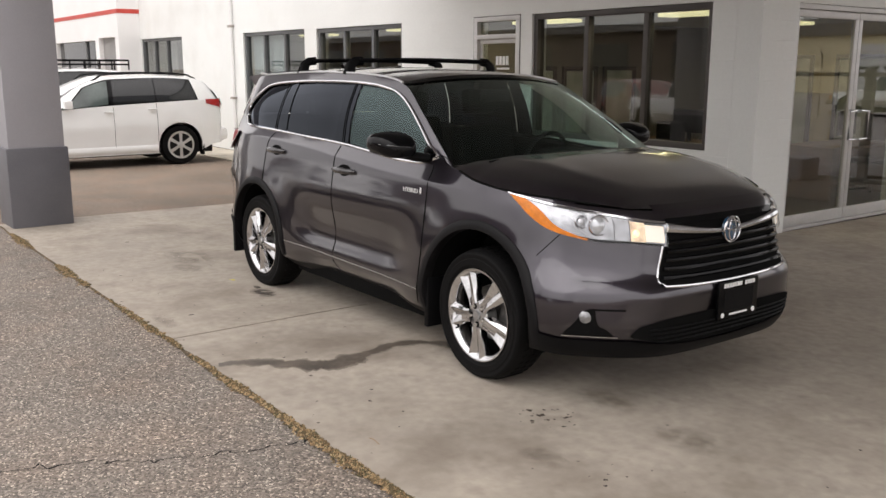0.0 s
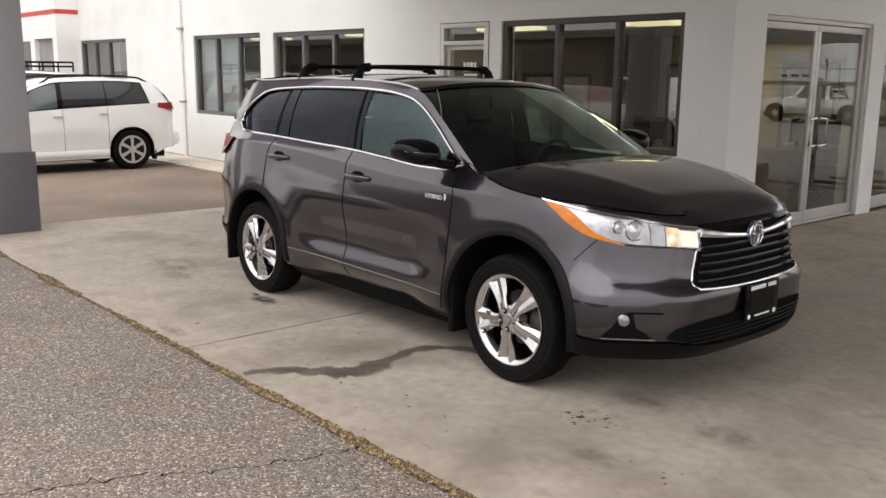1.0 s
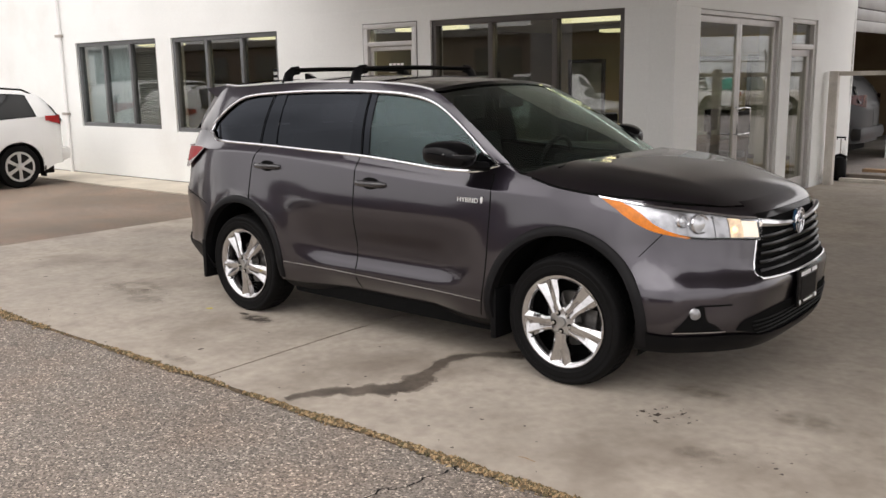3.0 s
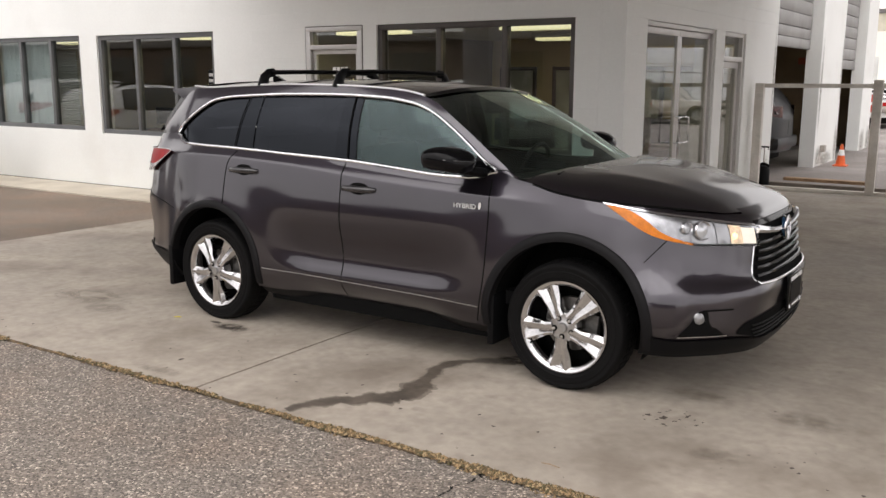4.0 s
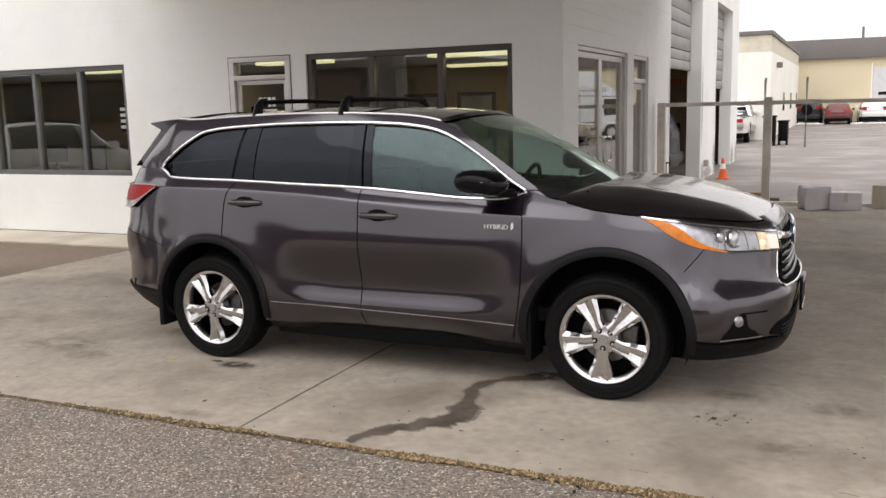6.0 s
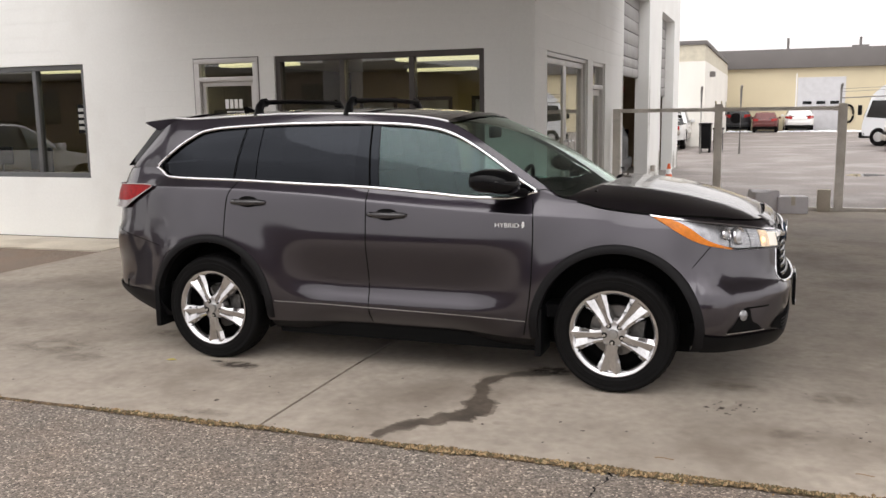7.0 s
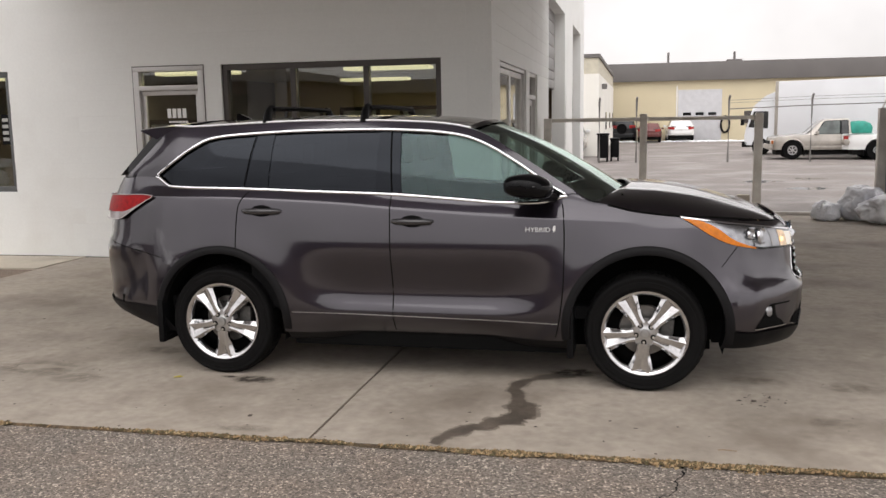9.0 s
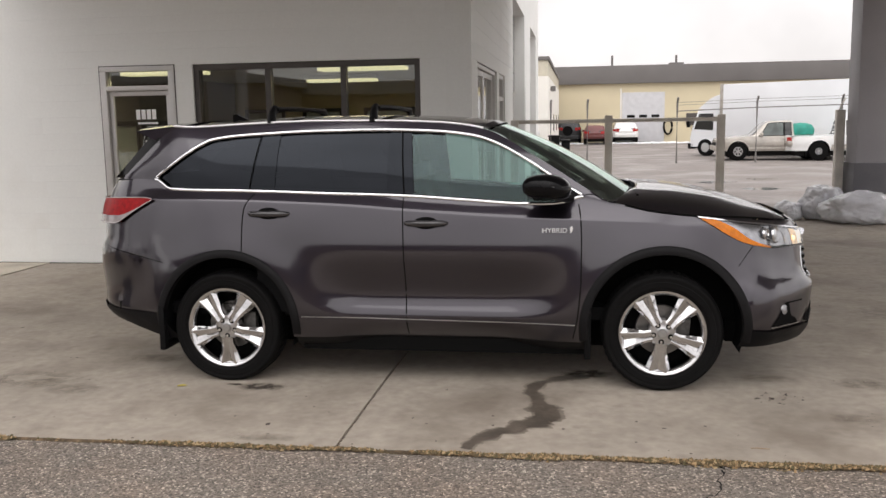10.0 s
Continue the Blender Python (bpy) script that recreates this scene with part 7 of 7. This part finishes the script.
def plastic_bag(x, y, size, seed, label):
    """A crumpled plastic sack."""
    bm = bmesh.new()
    bmesh.ops.create_icosphere(bm, subdivisions=5, radius=1)
    for v in bm.verts:
        p = v.co.copy()
        k = 1 + 0.22 * noise.noise(p * 1.6 + Vector((seed, 0, 0)))
        fold = 1 - abs(noise.noise(Vector((p.x * 3, p.y * 3, p.z * 1.2)) + Vector((0, seed, 0)))) ** 0.6
        crease = 1 - abs(noise.noise(p * 4.2 + Vector((seed, seed, 0)))) ** 0.5
        q = p * (k + 0.13 * fold + 0.1 * crease - 0.08 + 0.02 * noise.noise(p * 11) + 0.01 * noise.noise(p * 23))
        v.co = Vector((q.x * size[0], q.y * size[1], max(0.0, (q.z + 0.75) * size[2])))
    ob = part("plastic_sack", bm, PLASTIC, smooth=70)
    ob.matrix_basis = pose(x, y, ground_z(y, x) + SLAB)
    tagged(ob, label, "sack", "plastic sacks")


PLASTIC = surf("translucent_plastic", (0.84, 0.85, 0.9), 0.22, vary=0.08, scale=6, fine=0.06, coat=0.5, bump=0.25, bump_scale=25)
PLASTIC.node_tree.nodes["Principled BSDF"].inputs["Transmission Weight"].default_value = 0.15
plastic_bag(6.3, 10.15, (0.34, 0.32, 0.32), 2.0, "crumpled clear plastic sack of rubbish")
plastic_bag(5.72, 10.05, (0.22, 0.2, 0.17), 4.4, "small crumpled pale plastic sack")
plastic_bag(6.75, 9.55, (0.56, 0.42, 0.27), 7.3, "large crumpled pale plastic sack")


def foam_block():
    bm = box(bmesh.new(), -0.2, 0.2, -0.18, 0.18, 0, 0.36, 0.03)
    bmesh.ops.subdivide_edges(bm, edges=bm.edges[:], cuts=3, use_grid_fill=True)
    for v in bm.verts:
        v.co += 0.035 * noise.noise_vector(v.co * 5)
        v.co.z = max(0.0, v.co.z)
    ob = part("wrapped_block", bm, CARTON_WHITE, smooth=50)
    ob.matrix_basis = pose(3.56, 10.35, ground_z(10.35, 3.5) + SLAB, 0, 0, 25)
    tagged(ob, "crumpled pale wrapped block beside the gate", "package")


foam_block()
sg = boxed("bay_sign", -0.85, -0.5, 22.17, 22.195, 2.12, 2.3, surf("faded_red_sign", (0.22, 0.05, 0.03), 0.7))
tagged(sg, "red sign on the garage wall", "sign")


def bin_(x, y, h, w):
    root = empty("waste_bin", pose(x, y, ground_z(31)), "black wheeled waste bin", "bin", "waste bins")
    part("bin_body", box(bmesh.new(), -w / 2, w / 2, -0.35, 0.35, 0.15, h, 0.03), BLACK_PLASTIC, root)
    part("lid", box(bmesh.new(), -w / 2 - 0.03, w / 2 + 0.03, -0.4, 0.38, h, h + 0.07, 0.02), BLACK_PLASTIC, root)
    for s in (-1, 1):
        part("leg", box(bmesh.new(), s * w * 0.4 - 0.03, s * w * 0.4 + 0.03, -0.3, 0.3, 0, 0.15), BLACK_PLASTIC, root)


bin_(1.3, 31.0, 1.05, 0.42)
bin_(1.75, 31.6, 0.85, 0.34)


def stop_sign():
    root = empty("no_entry_sign", pose(-0.0, 29.4, ground_z(30)), "round red sign with a white bar on a post", "sign")
    part("post", tube(bmesh.new(), [(0, 0.02, 0), (0, 0.02, 1.2)], 0.025, 8), GALV, root)
    part("sign_disc", lathe(bmesh.new(), [(0.0, 0), (0.3, 0), (0.3, 0.012), (0.0, 0.012)], 28, pose(0, 0, 1.0, 90, 0, 0)), RED, root)
    part("bar", box(bmesh.new(), -0.21, 0.21, -0.018, -0.011, 0.95, 1.06), TEXT_WHITE, root)


stop_sign()
bm = bmesh.new()
for i in range(90):
    x, y = random.uniform(-2, 9.5), 57.0 + random.gauss(0, 0.25)
    r = random.uniform(0.08, 0.3)
    bmesh.ops.create_icosphere(bm, subdivisions=1, radius=1, matrix=Matrix.LocRotScale((x, y, ground_z(60) + 0.02), None, (r * 1.6, r, r * 0.35)))
tagged(part("old_snow", bm, surf("snow", (0.85, 0.86, 0.88), 0.7)), "remnants of dirty snow along the kerb", "snow", kind="stuff")

# ---- ground details ----
def edge_growth():
    """Dry moss, soil and leaf litter in the joint between slab and asphalt."""
    rnd = random.Random(5)
    verts, faces = [], []
    for i in range(21000):
        x = rnd.uniform(-4.2, 9.0)
        thick = noise.noise((x * 1.1, 3.0, 0)) + 0.5 * noise.noise((x * 4.0, 7.0, 0))
        if thick < rnd.uniform(-0.62, 0.25) + 0.45 * min(1.0, max(0.0, (1.5 - x) / 1.0)):
            continue
        w = 0.018 + 0.05 * max(0, thick)
        y = EDGE - 0.008 + 0.014 * noise.noise((x * 2.3, EDGE, 0)) + rnd.gauss(0, w * 0.5)
        z = ground_z(y, x) + SLAB * min(1.0, max(0.0, (y - EDGE + 0.045) / 0.03)) + (0.004 if abs(y - EDGE + 0.008) < 0.03 else 0.0)
        a, s, h = rnd.uniform(0, 6.28), rnd.uniform(0.004, 0.013) + (0.01 if rnd.random() < 0.1 else 0), rnd.uniform(0.002, 0.011)
        e = len(verts)
        verts += [(x + s * math.cos(a + k * 2.094), y + s * math.sin(a + k * 2.094), z - 0.001) for k in range(3)] + [(x, y, z + h)]
        faces += [(e, e + 1, e + 3), (e + 1, e + 2, e + 3), (e + 2, e, e + 3)]
    tagged(mesh("edge_litter", verts, faces, LITTER, smooth=0), "dry yellowish moss and leaf litter in the slab edge", "litter", kind="stuff")


def islands(name, cols, rough=0.9):
    """A material whose loose pieces take one of several colours each."""
    m = bpy.data.materials.new(name)
    m.use_nodes = True
    n, l = m.node_tree.nodes, m.node_tree.links
    g = n.new("ShaderNodeNewGeometry")
    r = n.new("ShaderNodeValToRGB")
    r.color_ramp.interpolation = "CONSTANT"
    r.color_ramp.elements[0].color = (*cols[0], 1)
    r.color_ramp.elements[1].color = (*cols[1], 1)
    r.color_ramp.elements[1].position = 1 / len(cols)
    for i, c in enumerate(cols[2:], 2):
        r.color_ramp.elements.new(i / len(cols)).color = (*c, 1)
    l.new(g.outputs["Random Per Island"], r.inputs[0])
    l.new(r.outputs[0], n["Principled BSDF"].inputs["Base Color"])
    n["Principled BSDF"].inputs["Roughness"].default_value = rough
    return m


def edge_soil():
    """Soil and moss filling the joint between slab and asphalt."""
    rows = []
    for x in steps(-4.4, 9.0, 520):
        wide = 0.004 + 0.01 * min(1, max(0, (x - 1.3) / 0.8)) + 0.02 * max(0, noise.noise((x * 1.7, 1.0, 0)) + 0.6 * noise.noise((x * 9, 2.0, 0)) + 0.4 * noise.noise((x * 31, 4.0, 0)))
        mid = EDGE + 0.014 * noise.noise((x * 2.3, EDGE, 0)) - 0.004
        z = ground_z(EDGE, x)
        rows.append([(x, mid - wide * (1 + 0.5 * noise.noise((x * 14, 5, 0))), z + 0.001), (x, mid - wide * 0.4, z + 0.012), (x, mid + 0.004, z + SLAB + 0.004), (x, mid + wide * (0.6 + 0.5 * noise.noise((x * 17, 8, 0))), z + SLAB + 0.0012)])
    soil = surf("joint_soil", (0.12, 0.082, 0.05), 0.95, vary=0.45, scale=9, fine=0.5, fine_scale=90, stain=(0.05, 0.042, 0.022), stain_scale=3.0, stain_amount=1.0, bump=0.8, bump_scale=120, mottle=((7.0, 0.5, (0.05, 0.04, 0.027)), (2.2, 0.8, (0.05, 0.042, 0.028)), (16.0, 0.4, (0.38, 0.27, 0.155))))
    tagged(mesh("joint_soil", *lattice(rows), soil, smooth=60), "ochre soil and dark moss filling the slab joint", "soil", kind="structure")


edge_soil()


def leaf(x, y, turn):
    ob = mesh("fallen_leaf", [(0, -0.012, 0), (0.03, -0.02, 0.004), (0.07, 0, 0.002), (0.035, 0.018, 0.005), (0.002, 0.012, 0.001)], [(0, 1, 2, 3, 4)], surf("yellow_leaf", (0.55, 0.45, 0.06), 0.7), smooth=0)
    ob.matrix_basis = pose(x, y, ground_z(y, x) + SLAB + 0.003, 0, 0, turn)
    tagged(ob, "small yellow fallen leaf on the concrete", "leaf")


leaf(-0.3, -0.13, 10)


def twig(x, y, turn, n):
    ob = part("twig", tube(bmesh.new(), [(k * n, 0.006 * math.sin(5 * k), 0.003) for k in steps(0, 1, 6)], 0.002, 5), WOOD)
    ob.matrix_basis = pose(x, y, ground_z(y, x) + SLAB, 0, 0, turn)
    tagged(ob, "thin dry twig lying on the concrete", "twig", "twigs")


twig(3.15, -0.93, 4, 0.09)
twig(4.05, -0.85, -3, 0.08)

LITTER = islands("moss_and_litter", [(0.32, 0.215, 0.11), (0.1, 0.075, 0.04), (0.38, 0.28, 0.155), (0.13, 0.095, 0.05), (0.2, 0.13, 0.065), (0.1, 0.085, 0.04)])
edge_growth()


def stain(name, pts, width, label, material=WET, seed=1.0, lift=0.002):
    """A thin wet trail on the slab along points, with a ragged edge."""
    pts = [Vector((*p, 0)) for p in pts]
    fine = []
    for i in range(len(pts) - 1):
        p0, p1, p2, p3 = pts[max(0, i - 1)], pts[i], pts[i + 1], pts[min(len(pts) - 1, i + 2)]
        for k in range(14):
            t = k / 14
            fine.append(0.5 * ((2 * p1) + (p2 - p0) * t + (2 * p0 - 5 * p1 + 4 * p2 - p3) * t * t + (3 * p1 - p0 - 3 * p2 + p3) * t ** 3))
    fine.append(pts[-1])
    rows = []
    for i, p in enumerate(fine):
        d = (fine[min(i + 1, len(fine) - 1)] - fine[max(i - 1, 0)]).normalized()
        s = Vector((-d.y, d.x, 0))
        k = i / (len(fine) - 1)
        w = width(k)
        l = p + s * w * (1 + 0.8 * noise.noise((p.x * 9, p.y * 9, seed)) + 0.4 * noise.noise((p.x * 40, p.y * 40, seed)))
        r = p - s * w * (1 + 0.8 * noise.noise((p.x * 9, p.y * 9, seed + 9)) + 0.4 * noise.noise((p.x * 40, p.y * 40, seed + 4)))
        rows.append([(q.x, q.y, ground_z(q.y, q.x) + SLAB + lift) for q in (l, p, r)])
    tagged(mesh(name, *lattice(rows), material, smooth=0), label, "stain", kind="structure")


DAMP_RIM = surf("damp_rim", (0.22, 0.186, 0.15), 0.7, vary=0.2, scale=6, fine=0.15, fine_scale=16)
TRAIL = [(1.7, -1.07), (1.77, -0.92), (1.92, -0.76), (2.05, -0.63), (2.1, -0.52), (2.08, -0.33), (2.01, -0.13), (2.02, 0.07), (2.16, 0.24), (2.34, 0.31)]
stain("damp_rim", TRAIL, lambda k: 0.05 + 0.05 * math.sin(math.pi * min(1, k * 1.25)) ** 2, "drying rim of a water trail on the concrete", DAMP_RIM, 1.0, 0.001)
stain("water_trail", TRAIL, lambda k: 0.034 + 0.042 * math.sin(math.pi * min(1, k * 1.25)) ** 2, "dark water trail running across the concrete")


def blot(name, x, y, r, label, material, seed, squash=0.6, lift=0.0015):
    n = 36
    ring_ = []
    for i in range(n):
        a = 2 * math.pi * i / n
        k = r * (1 + 0.55 * noise.noise((2 * math.cos(a) + seed, 2 * math.sin(a), seed)) + 0.25 * noise.noise((6 * math.cos(a), 6 * math.sin(a) + seed, 0)))
        ring_.append((x + k * math.cos(a), y + squash * k * math.sin(a)))
    verts = [(a, b, ground_z(b, a) + SLAB + lift) for a, b in ring_]
    tagged(mesh(name, verts, [tuple(range(n))], material, smooth=0), label, "stain", kind="structure")


def soft_stain(name, colour, strength):
    """A stain that fades out towards the rim of its patch, broken up by noise."""
    m = bpy.data.materials.new(name)
    m.use_nodes = True
    n, l = m.node_tree.nodes, m.node_tree.links
    b = n["Principled BSDF"]
    b.inputs["Base Color"].default_value, b.inputs["Roughness"].default_value = (*colour, 1), 0.75
    tc = n.new("ShaderNodeTexCoord")
    mp = n.new("ShaderNodeMapping")
    mp.inputs["Location"].default_value, mp.inputs["Scale"].default_value = (-1, -1, 0), (2, 2, 0)
    l.new(tc.outputs["Generated"], mp.inputs[0])
    ln = n.new("ShaderNodeVectorMath")
    ln.operation = "LENGTH"
    l.new(mp.outputs[0], ln.inputs[0])
    r = n.new("ShaderNodeMapRange")
    r.interpolation_type = "SMOOTHSTEP"
    r.inputs[1].default_value, r.inputs[2].default_value, r.inputs[3].default_value, r.inputs[4].default_value = 0.25, 0.95, 1.0, 0.0
    l.new(ln.outputs["Value"], r.inputs[0])
    t = n.new("ShaderNodeTexNoise")
    t.inputs["Scale"].default_value, t.inputs["Detail"].default_value = 14.0, 8
    l.new(tc.outputs["Object"], t.inputs["Vector"])
    q = n.new("ShaderNodeMapRange")
    q.inputs[1].default_value, q.inputs[2].default_value, q.inputs[3].default_value, q.inputs[4].default_value = 0.28, 0.62, 0.0, strength
    l.new(t.outputs[0], q.inputs[0])
    k = n.new("ShaderNodeMath")
    k.operation = "MULTIPLY"
    l.new(r.outputs[0], k.inputs[0])
    l.new(q.outputs[0], k.inputs[1])
    clear = n.new("ShaderNodeBsdfTransparent")
    mix = n.new("ShaderNodeMixShader")
    l.new(k.outputs[0], mix.inputs[0])
    l.new(clear.outputs[0], mix.inputs[1])
    l.new(b.outputs[0], mix.inputs[2])
    l.new(mix.outputs[0], n["Material Output"].inputs[0])
    return m


SPOT = surf("dried_spots", (0.07, 0.052, 0.04), 0.7, vary=0.3, scale=20)
OIL = soft_stain("soaked_oil", (0.055, 0.042, 0.032), 1.0)
GRIME = soft_stain("old_grime", (0.14, 0.108, 0.078), 0.36)
for i, (x, y, r, q) in enumerate(((0.27, -0.09, 0.19, 0.5), (0.08, -0.06, 0.07, 0.4), (2.34, 0.34, 0.2, 0.6))):
    blot("oil_stain", x, y, r, "dark oil stain on the concrete", OIL, i * 3.7, q, 0.0016 + 0.0002 * i)
for i, (x, y, r, q) in enumerate(((-1.4, -0.08, 0.36, 0.5), (-0.95, -0.26, 0.2, 0.5), (-0.7, 0.55, 0.2, 0.5), (3.48, 0.35, 0.16, 0.6), (4.05, 0.28, 0.2, 0.6), (3.78, -0.41, 0.12, 0.6), (5.2, 2.4, 0.6, 0.6), (0.6, -1.0, 0.2, 0.25))):
    blot("grime_patch", x, y, r * 1.3, "faded brown grime patch on the concrete", GRIME, 5 + i * 2.3, q, 0.0004 + 0.00006 * i)


WALL_GRIME = soft_stain("wall_grime", (0.17, 0.145, 0.1), 0.62)


def wall_stain(y, z, wide, high, seed):
    """A brown splash and run-off stain on the garage wall."""
    pts = []
    for i in range(28):
        a = 2 * math.pi * i / 28
        k = 1 + 0.3 * noise.noise((2 * math.cos(a), 2 * math.sin(a), seed))
        pts.append((high * k * math.cos(a), wide * k * math.sin(a), 0))
    ob = mesh("wall_stain", pts, [tuple(range(28))], WALL_GRIME, smooth=0)
    ob.matrix_basis = pose(SIDE_X + 0.0035, y, z, 0, 90, 0)
    tagged(ob, "brown grime on the painted garage wall", "stain", kind="structure")


for i, (y, z, wide, high) in enumerate(((11.45, 0.12, 0.25, 0.4), (10.7, 0.02, 0.7, 0.2), (15.75, 0.1, 0.3, 0.35), (16.6, 0.02, 1.0, 0.22), (17.65, 0.25, 0.25, 0.6), (15.6, 1.7, 0.12, 1.3), (17.75, 1.9, 0.12, 1.2), (21.3, 0.1, 0.5, 0.4), (22.2, 0.15, 0.4, 0.5), (11.6, 1.9, 0.09, 1.0))):
    wall_stain(y, z, wide, high, 1.7 * i)


def spots():
    """Small dried drips and grit scattered over the slab."""
    rnd = random.Random(11)
    verts, faces = [], []
    nests = [(3.5, -0.05, 0.1, 26), (4.15, -0.35, 0.2, 16), (2.9, -0.8, 0.3, 10), (4.8, 0.5, 0.5, 16), (0.4, -0.6, 0.5, 12), (-1.0, -0.4, 0.6, 16), (-2.6, 0.6, 0.8, 16), (5.4, 2.0, 1.0, 14), (1.6, -0.7, 0.6, 12)]
    for cx, cy, spread, count in nests:
        for k in range(count):
            x, y = rnd.gauss(cx, spread), rnd.gauss(cy, spread * 0.7)
            if y < EDGE + 0.05:
                continue
            r, e = rnd.uniform(0.003, 0.011) + (0.012 if rnd.random() < 0.08 else 0), len(verts)
            for i in range(9):
                a = 2 * math.pi * i / 9
                q = r * rnd.uniform(0.55, 1.25)
                verts.append((x + q * math.cos(a), y + q * math.sin(a), ground_z(y, x) + SLAB + 0.0018))
            faces.append(tuple(range(e, e + 9)))
    tagged(mesh("drip_spots", verts, faces, SPOT, smooth=0), "small dark drip spots on the concrete", "stain", kind="stuff")


spots()


def puddle(x, y, r, seed, squash):
    n = 40
    verts = []
    for i in range(n):
        a = 2 * math.pi * i / n
        k = r * (1 + 0.6 * noise.noise((1.5 * math.cos(a) + seed, 1.5 * math.sin(a), seed)) + 0.3 * noise.noise((5 * math.cos(a), 5 * math.sin(a) + seed, 0)))
        verts.append((x + k * math.cos(a), y + squash * k * math.sin(a), ground_z(y, x) + 0.0085))
    tagged(mesh("puddle", verts, [tuple(range(n))], surf("puddle_water", (0.045, 0.04, 0.037), 0.06, spec=0.6, vary=0.1), smooth=0), "shallow dark puddle on the yard asphalt", "puddle", kind="structure")


puddle(6.6, 17.2, 0.42, 1.7, 0.9)
puddle(5.9, 19.5, 0.5, 5.1, 0.7)
puddle(7.4, 20.6, 0.35, 9.4, 0.9)


def crack(name, pts, label):
    bm = bmesh.new()
    rnd = random.Random(3)
    fine = []
    for a, b in zip(pts, pts[1:]):
        for k in range(12):
            fine.append((lerp(a[0], b[0], k / 12) + rnd.gauss(0, 0.012), lerp(a[1], b[1], k / 12) + rnd.gauss(0, 0.012)))
    rows = []
    for x, y in fine:
        w = rnd.uniform(0.002, 0.007)
        rows.append([(x - w, y - w, ground_z(y, x) + 0.0015), (x + w, y + w * 0.4, ground_z(y, x) + 0.0015)])
    tagged(mesh(name, *lattice(rows), DARK, smooth=0), label, "crack", kind="structure")


crack("asphalt_crack", [(2.98, -1.12), (2.93, -1.4), (2.8, -1.75), (2.6, -2.05), (2.45, -2.5), (2.2, -3.2)], "thin crack running through the asphalt")
crack("asphalt_crack", [(-1.4, -1.15), (-1.3, -1.5), (-1.6, -2.2), (-1.5, -3.0)], "thin crack running through the asphalt")

# ---- the painted blocks, last ----
blocks(front, 0.0, SIDE_X - 0.306 - FRONT_X0, -0.2, 4.6, front_holes, (FRONT_X0 * -1 - 4.6, FRONT_X0 * -1 + 1.0))
blocks(side, 0.0, 11.7 - WALL_Y, -0.2, 4.6, side_holes, (0, 3.4))
